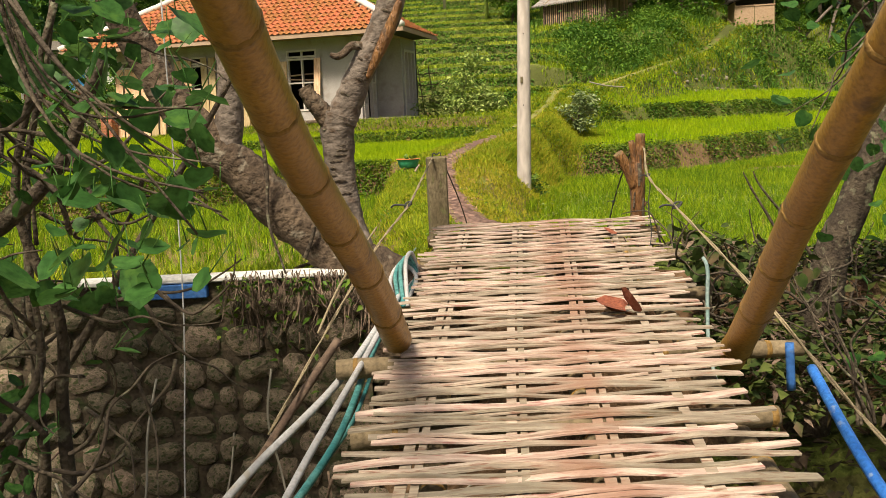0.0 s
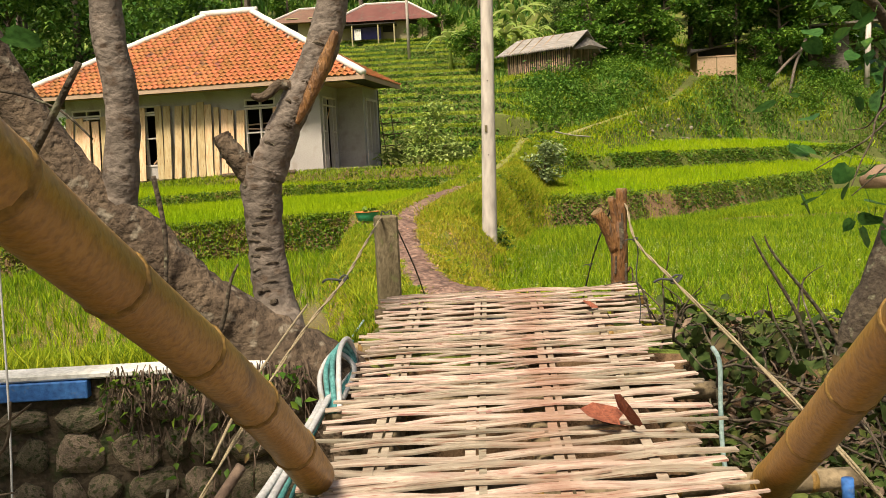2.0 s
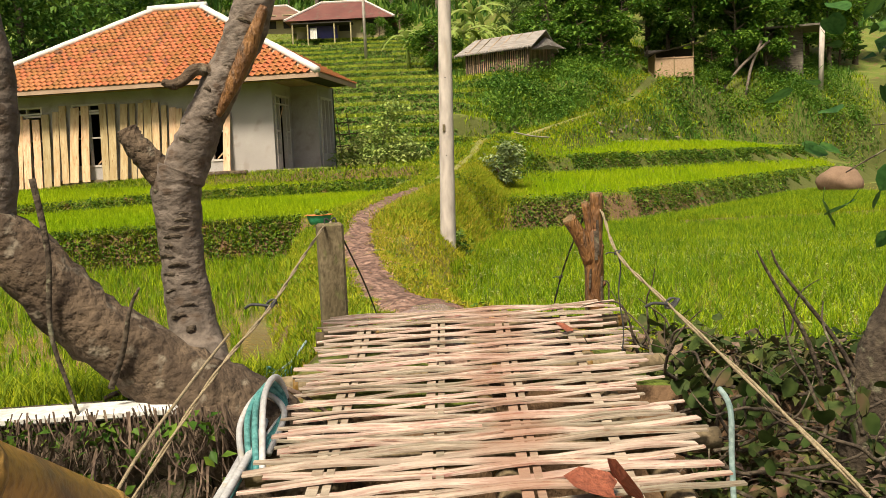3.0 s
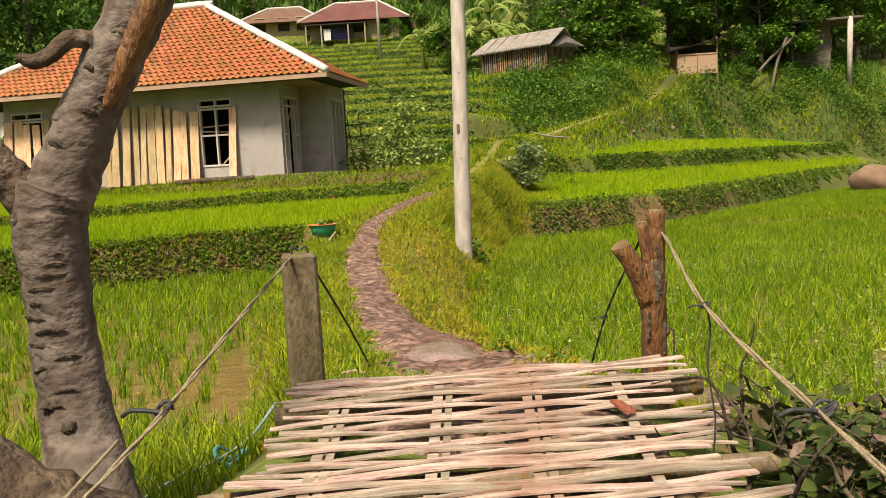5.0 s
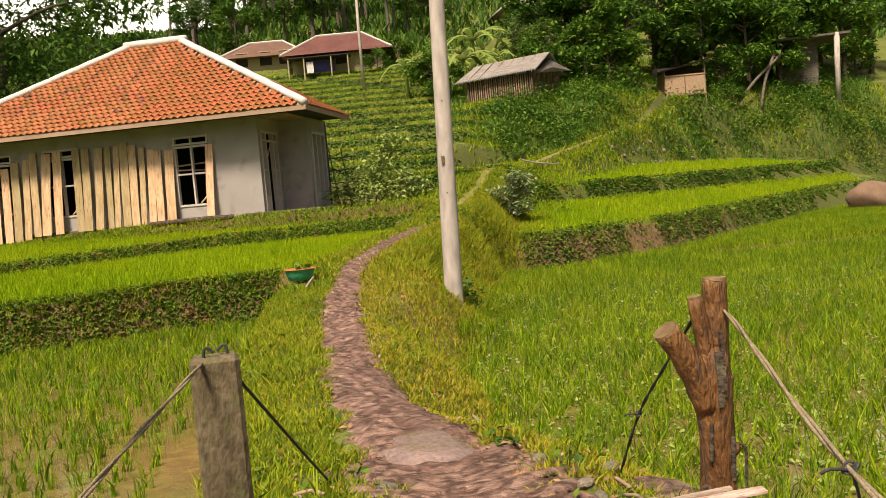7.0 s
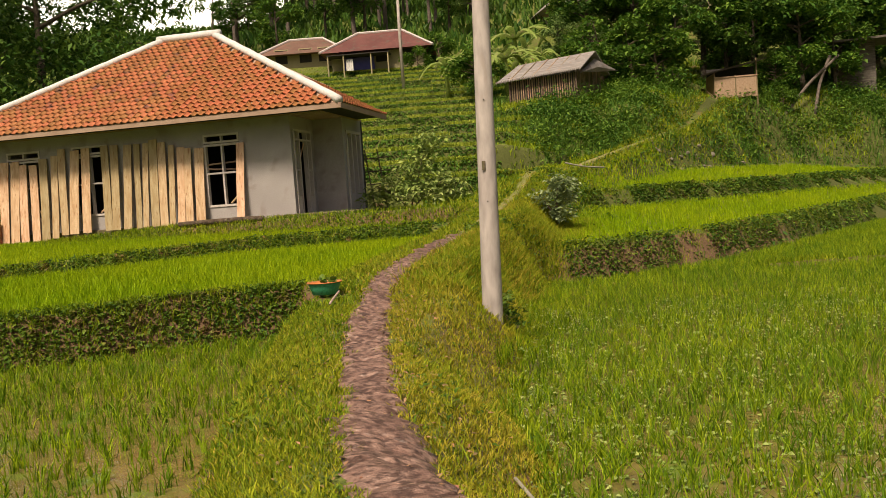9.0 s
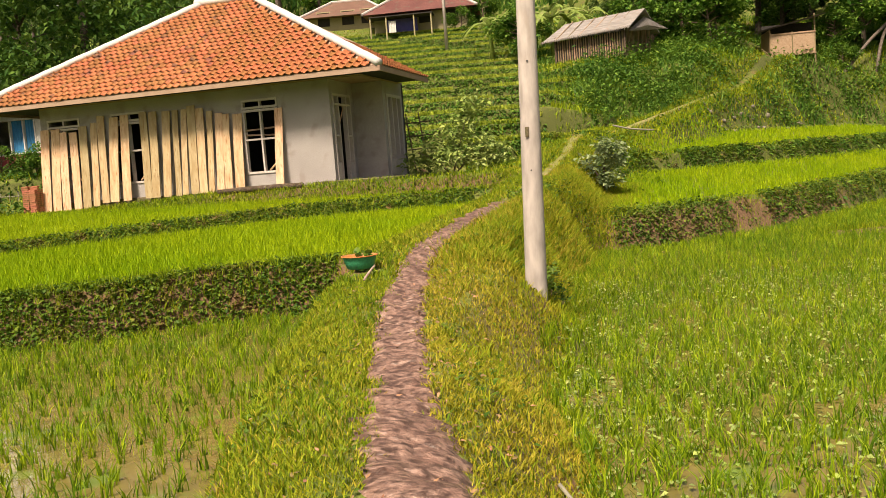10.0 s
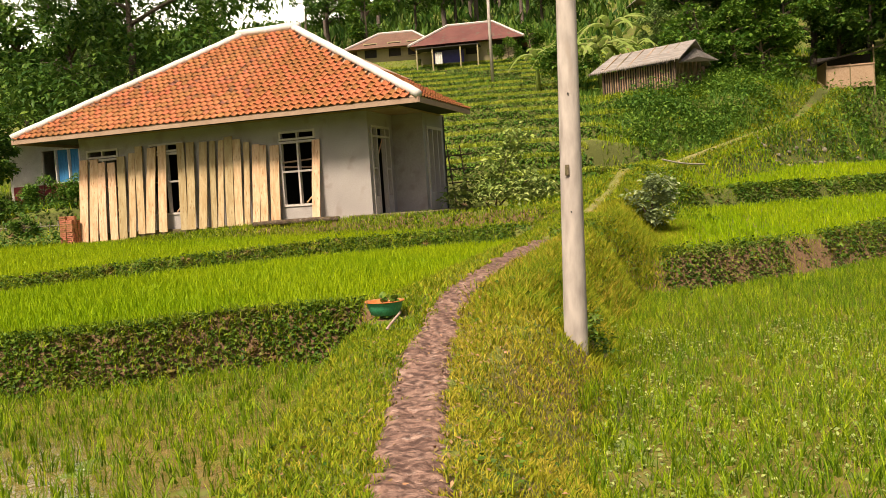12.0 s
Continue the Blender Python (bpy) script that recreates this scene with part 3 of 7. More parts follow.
def slat(path_pts, width, thick, name, label=""):
    """A thin flat strip along points, its width lying flat, with a split end."""
    bm = bmesh.new()
    rings = []
    n = len(path_pts)
    for i, p in enumerate(path_pts):
        d = (path_pts[min(i + 1, n - 1)] - path_pts[max(i - 1, 0)]).normalized()
        s = Vector((-d.y, d.x, 0)).normalized()
        w = width * (0.75 if i in (0, n - 1) else 1.0) / 2
        u = Vector((0, 0, thick / 2))
        rings.append([bm.verts.new(p - s * w - u), bm.verts.new(p + s * w - u), bm.verts.new(p + s * w + u), bm.verts.new(p - s * w + u)])
    for a, b in zip(rings, rings[1:]):
        for k in range(4):
            bm.faces.new((a[k], a[(k + 1) % 4], b[(k + 1) % 4], b[k]))
    bm.faces.new(rings[0])
    bm.faces.new(rings[-1][::-1])
    bmesh.ops.transform(bm, matrix=_inv, verts=bm.verts)
    return part(name, bm, M_STRIP, bridge, label)


def weave_row(y, row, width, x0=None, x1=None, lift=0.0):
    xl = (deck_left(y) if x0 is None else x0) + brnd.uniform(-0.07, 0.05)
    xr = (deck_right(y) if x1 is None else x1) + brnd.uniform(-0.09, 0.10)
    slant = brnd.uniform(-0.012, 0.012)
    ph = brnd.uniform(-0.3, 0.3)
    pts = []
    for i in range(16):
        t = i / 15
        x = xl + (xr - xl) * t
        u = (x - deck_left(y)) / (deck_right(y) - deck_left(y))
        wv = 0.007 * math.sin(math.pi * (u - LONG[0]) / 0.235 + math.pi / 2) * (1 if row % 2 else -1)
        yy = y + slant * (t - 0.5) * 2 + 0.006 * math.sin(5 * t + ph * 9) + 0.006 * math.sin(math.pi * (u - LONG[0]) / 0.235 + math.pi * (row // 2)) + 0.012 * (u - 0.5) * (x0 is None)
        pts.append(Vector((x, yy, deck_z(yy) + 0.006 + wv + lift + brnd.uniform(-0.002, 0.002) + 0.02 * max(0, u - 0.8) * math.sin(row * 1.7))))
    slat(pts, width, 0.007, "strip")


yy, row = -2.4, 0
while yy < 6.43:
    w = brnd.choice((0.026, 0.034, 0.042, 0.048, 0.058))
    weave_row(yy, row, w)
    if brnd.random() < 0.3:
        weave_row(yy + w * 0.5 + 0.006, row, brnd.uniform(0.014, 0.026), lift=0.003)
    if brnd.random() < 0.2:
        c = brnd.uniform(0.2, 0.8)
        weave_row(yy + 0.01, row, 0.02, deck_left(yy) + 0.1 * c, deck_left(yy) + 0.7 + 0.5 * c, lift=0.008)
    yy += brnd.uniform(0.062, 0.082)
    row += 1
for u in LONG:
    for off in (0.0, 0.042) if u < 0.8 else (0.0,):
        pts = []
        for i in range(119):
            y = -2.45 + i * 0.0756
            x = deck_left(y) + (deck_right(y) - deck_left(y)) * u + off - 0.02
            pts.append(Vector((x, y, deck_z(y) + 0.001)))
        slat(pts, 0.036 if off == 0 else 0.026, 0.006, "lengthwise_strip")


def bamboo(name, a, b, r, parent=None, inv=None, nodes=0.33, mat=None, label="", bow=(0, 0, 0)):
    """A bamboo culm with swollen joints from a to b, bowed in the middle; the joints are rings of their own."""
    a, b, bow = Vector(a), Vector(b), Vector(bow) * 4
    d = b - a
    n = max(2, int(d.length / 0.08))
    ph = brnd.uniform(0.1, 0.9) * nodes
    pts, rad = [], []
    for i in range(n + 1):
        t = i / n
        s = (t * d.length + ph) % nodes
        s = min(s, nodes - s)
        pts.append(a + d * t + bow * t * (1 - t) + Vector((0.01 * math.sin(3 * t * d.length), 0, 0.012 * math.sin(2.2 * t * d.length))) * (r / 0.06))
        rad.append(r * (1.05 - 0.18 * t) * (1 + 0.05 * math.exp(-(s / 0.03) ** 2)))
    bm = tube(bmesh.new(), pts, rad, 14)
    if inv is not None:
        bmesh.ops.transform(bm, matrix=inv, verts=bm.verts)
    ob = part(name, bm, mat or M_BAMBOO, parent, label, smooth=True)
    k = nodes - ph
    while k < d.length:
        u = k / d.length
        p, dd = a + d * u + bow * u * (1 - u), (d + bow * (1 - 2 * u)).normalized()
        p += Vector((0.01 * math.sin(3 * k), 0, 0.012 * math.sin(2.2 * k))) * (r / 0.06)
        rr = r * (1.05 - 0.18 * k / d.length) * 1.075
        bm = tube(bmesh.new(), [p - dd * 0.012, p - dd * 0.004, p + dd * 0.004, p + dd * 0.012], [rr * 0.97, rr, rr, rr * 0.95], 14)
        if inv is not None:
            bmesh.ops.transform(bm, matrix=inv, verts=bm.verts)
        part("joint", bm, M_BAMBOO_NODE, ob, smooth=True)
        k += nodes
    return ob


# bearers along, and cross poles under the deck
for u in (0.10, 0.5, 0.86):
    ya, yb = -2.5, 6.3
    bamboo("bearer", (deck_left(ya) + (deck_right(ya) - deck_left(ya)) * u, ya, deck_z(ya) - 0.20), (deck_left(yb) + (deck_right(yb) - deck_left(yb)) * u, yb, deck_z(yb) - 0.13), 0.05, bridge, _inv, 0.4, M_OLD_BAMBOO)
for y, ex in ((-1.0, 0.15), (0.6, 0.15), (2.1, 0.15), (2.9, 0.12), (3.62, 0.42), (4.55, 0.16), (5.5, 0.25), (6.28, 0.1)):
    bamboo("cross_pole", (deck_left(y) - ex * 0.6, y, deck_z(y) - 0.075), (deck_right(y) + ex, y, deck_z(y) - 0.065), 0.042, bridge, _inv, 0.45, M_OLD_BAMBOO)

# ---- leaning bamboo poles either side ----
for a, b, bow in (((-0.215, 3.62, 0.44), (-0.392, 1.14, 1.79), (-0.045, 0, 0.09)), ((1.245, 3.66, 0.27), (0.955, 1.43, 1.855), (0, 0, 0))):
    m = pose(*a)
    pole = thing("bamboo_pole", "thick yellow-brown bamboo pole leaning beside the bridge deck", "pole", "leaning bridge poles", m)
    bamboo("culm", a, b, 0.060, pole, m.inverted(), 0.40, bow=bow)

# ---- posts at the bridge end ----
post = thing("concrete_post", "weathered square concrete post with a wire round its top", "post", m=pose(-0.012, 6.73, 0.272, 0, 0, 10))
bm = box(bmesh.new(), -0.075, 0.075, -0.06, 0.06, -0.25, 0.83, bevel=0.014)
part("shaft", bm, M_CONC, post)
for x, y, s in ((-0.03, -0.02, 1), (0.04, 0.01, -1)):
    bm = tube(bmesh.new(), bend([(x, y, 0.80), (x, y, 0.848), (x + 0.012 * s, y, 0.858), (x + 0.03 * s, y, 0.842)], 3), 0.005, 6)
    part("iron_stub", bm, M_WIRE, post)

lp = pose(1.512, 6.59, 0.25)
logpost = thing("log_post", "peeled reddish-brown log post with sawn-off branch stubs", "post", m=lp)
zs = [-0.3, 0.0, 0.10, 0.22, 0.34, 0.46, 0.56, 0.64, 0.70, 0.75]
prof = [0.066, 0.064, 0.061, 0.058, 0.055, 0.054, 0.058, 0.062, 0.056, 0.046]
part("trunk", tube(bmesh.new(), [(0.006 * math.sin(4 * z), 0.005 * math.cos(5 * z), z) for z in zs], prof, 16, 0.06, 3), M_LOG, logpost, smooth=True)
for line, radii in (
        ([(0.015, 0.0, 0.60), (0.022, 0.0, 0.74), (0.032, 0.0, 0.86), (0.034, 0.0, 0.955)], [0.046, 0.042, 0.039, 0.037]),
        ([(-0.01, -0.01, 0.56), (-0.05, -0.02, 0.66), (-0.095, -0.03, 0.745), (-0.145, -0.04, 0.815)], [0.050, 0.046, 0.042, 0.040]),
        ([(0.0, -0.015, 0.66), (-0.018, -0.02, 0.78), (-0.042, -0.022, 0.905)], [0.036, 0.028, 0.022])):
    st = part("stub", tube(bmesh.new(), bend(line, 3), spread(radii, 3 * (len(line) - 1) + 1), 14, 0.05, 4), M_LOG, logpost, smooth=True)
    b = Vector(line[-1])
    d = (b - Vector(line[-2])).normalized()
    part("sawn_face", tube(bmesh.new(), [b - d * 0.004, b + d * 0.005], [radii[-1] * 1.0, radii[-1] * 0.96], 14, 0.03, 2), M_CUT, st, "pale sawn end grain")
# a long split down the front, a wedge of loose bark, knots and flakes
bm = bmesh.new()
for x0, x1, z0, z1 in ((-0.004, 0.014, 0.57, 0.74), (0.014, 0.024, 0.60, 0.80)):
    box(bm, x0, x1, -0.068, -0.05, z0, z1)
part("split", bm, M_BARK_DARK, logpost, "dark split in the wood")
for k, (x, z, w, h) in enumerate(((-0.045, 0.16, 0.016, 0.34), (0.045, 0.10, 0.014, 0.22), (-0.012, 0.02, 0.022, 0.20), (0.038, 0.40, 0.014, 0.14), (-0.03, 0.46, 0.012, 0.12))):
    y = -math.sqrt(max(0.0, 0.060 ** 2 - x * x))
    bm = box(bmesh.new(), -w / 2, w / 2, -0.006, 0.006, -h / 2, h / 2, bevel=0.003)
    bmesh.ops.transform(bm, matrix=pose(x, y, z, 0, 3 * (k - 2), -55 * x / 0.06), verts=bm.verts)
    part("bark_flake", bm, M_BARK_DARK, logpost)
for x, z in ((0.054, 0.42), (0.048, 0.64), (-0.05, 0.30)):
    part("knot", tube(bmesh.new(), [(x * 0.7, -0.02, z), (x, -0.028, z + 0.005), (x * 1.22, -0.034, z + 0.012)], [0.024, 0.019, 0.010], 9, 0.12, 6), M_LOG, logpost, smooth=True)
part("hanging_root", tube(bmesh.new(), bend([(0.06, -0.02, 0.44), (0.085, -0.03, 0.42), (0.085, -0.02, 0.28), (0.105, -0.02, 0.17)]), 0.005, 5), M_BARK_DARK, logpost)


def line_thing(name, label, category, pts, r, material, steps=8, n=6, twist=0):
    pts = bend(pts, steps)
    c = pts[0].copy()
    bm = bmesh.new()
    if twist:
        for s in range(2):
            q = [p + Vector((r * 0.6 * math.cos(i * 0.9 + s * math.pi), 0, r * 0.6 * math.sin(i * 0.9 + s * math.pi))) for i, p in enumerate(pts)]
            tube(bm, [p - c for p in q], r * 0.65, n)
    else:
        tube(bm, [p - c for p in pts], r, n)
    ob = part(name, bm, material, smooth=True)
    ob.matrix_world = Matrix.Translation(c)
    return tagged(ob, label, category)


line_thing("rope", "pale rope running down from the concrete post", "rope", [(-0.04, 6.66, 1.09), (-0.11, 5.75, 1.00), (-0.186, 4.96, 0.895), (-0.33, 4.5, 0.75), (-0.51, 4.15, 0.50), (-0.80, 3.6, 0.05)], 0.0065, M_ROPE, 10, twist=1)
line_thing("rope", "thin pale rope beside the leaning pole", "rope", [(-0.40, 5.29, 0.74), (-0.46, 4.7, 0.67), (-0.53, 4.2, 0.57), (-0.60, 3.9, 0.42)], 0.006, M_ROPE)
line_thing("rope", "old rope from the log post down to the ravine bank", "rope", [(1.50, 6.60, 1.14), (1.555, 6.52, 1.10), (1.336, 5.49, 0.966), (1.30, 4.73, 0.845), (1.29, 3.5, 0.62), (1.36, 2.5, 0.30), (1.5, 1.5, 0.0)], 0.0070, M_ROPE, 10, twist=1)
line_thing("wire", "dark wire stay from the concrete post to the ground", "wire", [(0.06, 6.74, 1.01), (0.17, 7.1, 0.70), (0.25, 7.55, 0.40)], 0.0055, M_WIRE)
line_thing("wire", "dark twisted wire stay from the log post", "wire", [(1.49, 6.58, 1.12), (1.46, 6.9, 0.86), (1.46, 7.2, 0.64), (1.44, 7.45, 0.34)], 0.0055, M_WIRE, 10, twist=1)
line_thing("wire", "dark wire hanging from the rope", "wire", [(1.336, 5.49, 0.97), (1.345, 5.48, 0.90), (1.33, 5.47, 0.78), (1.345, 5.46, 0.62), (1.335, 5.46, 0.50)], 0.003, M_WIRE)
line_thing("cord", "thin white cord hanging beside the ravine wall", "cord", [(-1.07, 3.5, 1.9), (-1.09, 3.5, 0.7), (-1.16, 3.5, -0.2), (-1.2, 3.5, -1.2)], 0.0035, M_PIPE_WHITE)
for x, y, z, k in ((-0.186, 4.96, 0.895, 1), (1.312, 4.73, 0.845, 2), (1.336, 5.49, 0.966, 3), (1.46, 7.2, 0.64, 4)):
    bm = bmesh.new()
    for j in range(4):
        pts = [(0.022 * math.cos(a * 1.1 + j * 1.7), 0.018 * math.sin(a + j), 0.018 * math.sin(a * 1.3 + j * 2.2) + 0.006) for a in np.linspace(0, 6.2, 14)]
        tube(bm, pts, 0.004, 5)
    tube(bm, bend([(0, 0, 0), (-0.07, 0, 0.01), (-0.10, 0.01, -0.005)]), 0.006, 5)
    kn = part("wire_knot", bm, M_WIRE, smooth=True)
    kn.matrix_world = pose(x, y, z) @ Matrix.Scale(1.0 if k < 3 else 0.55, 4)
    tagged(kn, "dark tangled wire knot tied round the rope", "knot", "rope knots")

# ---- pipes and hoses ----
line_thing("water_pipe", "white plastic water pipe running under the bridge edge", "pipe", [(-0.98, 2.5, -0.15), (-0.83, 3.0, 0.04), (-0.5, 3.6, 0.25), (-0.34, 4.3, 0.36), (-0.27, 4.75, 0.43), (-0.25, 5.1, 0.45)], 0.017, M_PIPE_WHITE, 8, 10)
line_thing("water_pipe", "white plastic pipe close along the bridge deck", "pipe", [(-0.64, 2.0, 0.02), (-0.54, 2.6, 0.20), (-0.36, 3.7, 0.36), (-0.24, 4.7, 0.45), (-0.25, 5.2, 0.44)], 0.014, M_PIPE_WHITE, 8, 10)
line_thing("hose", "teal rubber hose sagging beside the bridge", "hose", [(-0.66, 2.5, 0.02), (-0.46, 3.2, 0.14), (-0.36, 3.9, 0.30), (-0.26, 4.7, 0.43), (-0.3, 5.1, 0.55)], 0.016, M_HOSE, 8, 8)
line_thing("hose", "thin green hose under the white pipes", "hose", [(-0.8, 2.4, -0.15), (-0.55, 3.0, 0.06), (-0.42, 3.5, 0.12), (-0.36, 4.2, 0.2)], 0.010, M_HOSE, 8, 8)
for i, mt in enumerate((M_PIPE_WHITE, M_HOSE, M_HOSE, M_PIPE_WHITE)):
    a = 0.9 * i
    line_thing("hose", "looped hose tied at the bridge edge by the tree", "hose", [(-0.26 + 0.02 * i, 4.5, 0.40), (-0.30 + 0.03 * i, 4.75, 0.50 + 0.03 * i), (-0.24 + 0.02 * i, 4.95, 0.56 + 0.02 * i), (-0.16, 4.95 + 0.02 * i, 0.48), (-0.2 - 0.02 * i, 4.7, 0.40)], 0.012, mt, 8, 8)
line_thing("hose", "pale hose end lying in the grass by the post", "hose", [(x, y, float(ground(x, y)) + h) for x, y, h in ((-0.56, 6.05, 0.03), (-0.48, 6.25, 0.07), (-0.40, 6.5, 0.08), (-0.30, 6.85, 0.12), (-0.22, 7.2, 0.20))], 0.008, M_PALE_HOSE, 8, 8)
for i in range(3):
    line_thing("hose", "small coil of teal hose in the grass", "hose", [(-0.34 + 0.075 * math.cos(a), 6.62 + 0.075 * math.sin(a), float(ground(-0.34, 6.62)) + 0.06 + 0.015 * i + 0.025 * math.sin(2 * a + i)) for a in np.linspace(i, i + 5.4, 9)], 0.010, M_HOSE, 4, 6)
line_thing("blue_pipe", "bright blue plastic water pipe slanting beside the bridge", "pipe", [(1.34, 1.9, -0.02), (1.36, 2.6, 0.16), (1.43, 3.25, 0.34)], 0.021, M_PIPE_BLUE, 8, 10)
line_thing("blue_pipe", "short upright faded blue pipe", "pipe", [(1.42, 3.42, 0.20), (1.41, 3.42, 0.40)], 0.018, M_BLUE_PAINT, 4, 10)
line_thing("hose", "pale bluish hose hanging down at the bridge edge", "hose", [(1.36, 4.42, 0.60), (1.345, 4.3, 0.56), (1.335, 4.27, 0.38), (1.33, 4.22, 0.16), (1.36, 4.1, -0.1), (1.42, 3.95, -0.4)], 0.010, M_PALE_HOSE, 8, 8)
for lab, pts, r in (("dull white pipe lying on the mud by the log post", [(1.72, 8.0), (1.85, 7.62), (2.0, 7.25), (2.1, 6.9), (2.2, 6.5)], 0.015),
                    ("dull bluish pipe half hidden in grass at the path edge", [(1.20, 8.75), (1.36, 8.45), (1.50, 8.2), (1.62, 7.98)], 0.015)):
    line_thing("water_pipe", lab, "pipe", [(x, y, max(float(ground(x, y)), 0.10) + 0.025) for x, y in pts], r, M_PIPE_WHITE, 8, 8)

line_thing("stalk", "long dry grey stalk lying in the verge grass", "stalk", [(x, y, float(ground(x, y)) + 0.06) for x, y in ((1.20, 10.9), (1.36, 10.5), (1.52, 10.1), (1.66, 9.75), (1.78, 9.45), (1.80, 9.1))], 0.014, M_FENCE, 6, 7)
line_thing("stalk", "thin dry stalk lying in the verge grass", "stalk", [(x, y, float(ground(x, y)) + 0.05) for x, y in ((1.10, 10.3), (1.30, 10.0), (1.48, 9.8))], 0.008, M_FENCE, 5, 6)

# ---- fallen leaf on the deck ----
bm = bmesh.new()
for k in range(3):
    broad_leaf(bm, pose(0.02 * k - 0.03, -0.03, 0.012 + 0.014 * k, 30 * k - 10, 24 - 34 * k, 70 * k), 0.14)
dl = part("fallen_leaf", bm, M_DRY_LEAF)
dl.matrix_world = pose(0.855, 3.98, deck_z(3.98) + 0.02)
tagged(dl, "curled dry reddish-brown leaf on the bridge deck", "leaf")
bm = bmesh.new()
broad_leaf(bm, pose(0, 0, 0, 30, 10, 40), 0.09)
dl = part("fallen_leaf", bm, M_DRY_LEAF)
dl.matrix_world = pose(1.16, 5.75, deck_z(5.75) + 0.03)
tagged(dl, "small curled brown leaf on the bridge deck", "leaf")

# ---- the forked tree by the bridge ----
tree = thing("forked_tree", "grey-barked tree with one leaning limb and one pollarded upright", "tree", m=pose(-0.3, 4.95, 0.1))
ti = tree.matrix_world.inverted()


def limb(name, pts, radii, mat, parent, inv, seed=0, n=14, steps=7, rough=0.06, label=""):
    line = bend(pts, steps)
    bm = tube(bmesh.new(), line, spread(radii, len(line)), n, rough, seed)
    bmesh.ops.transform(bm, matrix=inv, verts=bm.verts)
    return part(name, bm, mat, parent, label, smooth=True)


limb("leaning_trunk", [(-0.12, 5.1, -0.35), (-0.20, 5.1, 0.16), (-0.40, 5.1, 0.42), (-0.66, 5.1, 0.65), (-0.91, 5.1, 0.85), (-1.11, 5.1, 1.09), (-1.33, 5.1, 1.30), (-1.62, 5.1, 1.72), (-1.9, 5.05, 2.4), (-2.1, 5.0, 3.3)], [0.34, 0.29, 0.22, 0.145, 0.132, 0.128, 0.120, 0.105, 0.085, 0.06], M_BARK_BROWN, tree, ti, 2, rough=0.09)
UP = [(-0.52, 5.38, 0.46), (-0.585, 5.55, 0.66), (-0.625, 5.6, 0.90), (-0.635, 5.6, 1.17), (-0.636, 5.6, 1.36), (-0.61, 5.6, 1.44)]
limb("upright_trunk", UP, [0.15, 0.112, 0.100, 0.098, 0.112, 0.118], M_BARK, tree, ti, 3)
FORK = [(-0.615, 5.6, 1.40), (-0.55, 5.6, 1.53), (-0.48, 5.6, 1.68), (-0.40, 5.59, 1.82), (-0.31, 5.58, 1.98), (-0.235, 5.56, 2.16), (-0.16, 5.55, 2.5)]
limb("branch", FORK, [0.108, 0.094, 0.086, 0.084, 0.088, 0.088, 0.070], M_BARK, tree, ti, 4)
limb("stub", [(-0.645, 5.59, 1.36), (-0.73, 5.58, 1.47), (-0.795, 5.57, 1.56), (-0.825, 5.57, 1.625)], [0.080, 0.062, 0.052, 0.044], M_BARK_BROWN, tree, ti, 5, rough=0.1)
limb("branch", [(-1.24, 5.1, 1.22), (-1.20, 5.1, 1.50), (-1.18, 5.1, 1.80), (-1.22, 5.1, 2.2), (-1.15, 5.05, 3.0)], [0.085, 0.080, 0.078, 0.075, 0.05], M_BARK, tree, ti, 6)
limb("branch", [(-0.43, 5.56, 1.855), (-0.50, 5.52, 1.865), (-0.555, 5.5, 1.82), (-0.60, 5.49, 1.80), (-0.64, 5.49, 1.815)], [0.030, 0.026, 0.024, 0.022, 0.014], M_BARK_BROWN, tree, ti, 7, 8, label="short broken brown side branch")
trn = random.Random(3)


def bark_mark(line, t, radius, turn, width, size, mat=M_BARK_DARK):
    """A raised, eyebrow-shaped leaf scar on a limb."""
    k = t * (len(line) - 1)
    i = min(int(k), len(line) - 2)
    a, b = Vector(line[i]), Vector(line[i + 1])
    c, ax = a.lerp(b, k - i), (b - a).normalized()
    side = Vector((1, 0, 0))
    side = (side - ax * side.dot(ax)).normalized()
    front = ax.cross(side)
    if front.y > 0:
        front = -front
    pts = []
    for j in range(9):
        u = j / 8 - 0.5
        g = turn + u * width
        pts.append(c + (side * math.sin(g) + front * math.cos(g)) * radius + ax * (0.035 * (0.25 - u * u) * (1 + size * 20)))
    bm = tube(bmesh.new(), pts, [size * w for w in (0.15, 0.6, 0.95, 1.0, 1.0, 1.0, 0.9, 0.5, 0.12)], 6, 0.15, int(t * 100))
    bmesh.ops.transform(bm, matrix=ti, verts=bm.verts)
    part("bark_ridge", bm, mat, tree)


for k in range(22):
    bark_mark(UP, 0.30 + 0.031 * k, 0.096, trn.uniform(-0.8, 0.6), trn.uniform(0.5, 1.3), trn.uniform(0.005, 0.010))
for k in range(12):
    bark_mark(FORK, 0.06 + 0.062 * k, 0.084, trn.uniform(-0.9, 0.7), trn.uniform(0.4, 1.2), trn.uniform(0.006, 0.013))
for t, turn, size in ((0.24, 0.05, 0.020), (0.30, -0.6, 0.016), (0.78, -0.7, 0.022)):
    bark_mark(UP, t, 0.098, turn, 0.45, size)
# peeled strip of wood along the branch
limb("peeled_wood", [(-0.42, 5.515, 1.66), (-0.345, 5.51, 1.80), (-0.27, 5.50, 1.94), (-0.19, 5.49, 2.12)], [0.012, 0.034, 0.038, 0.020], M_LOG, tree, ti, 12, 10, label="bare brown wood where bark peeled off")
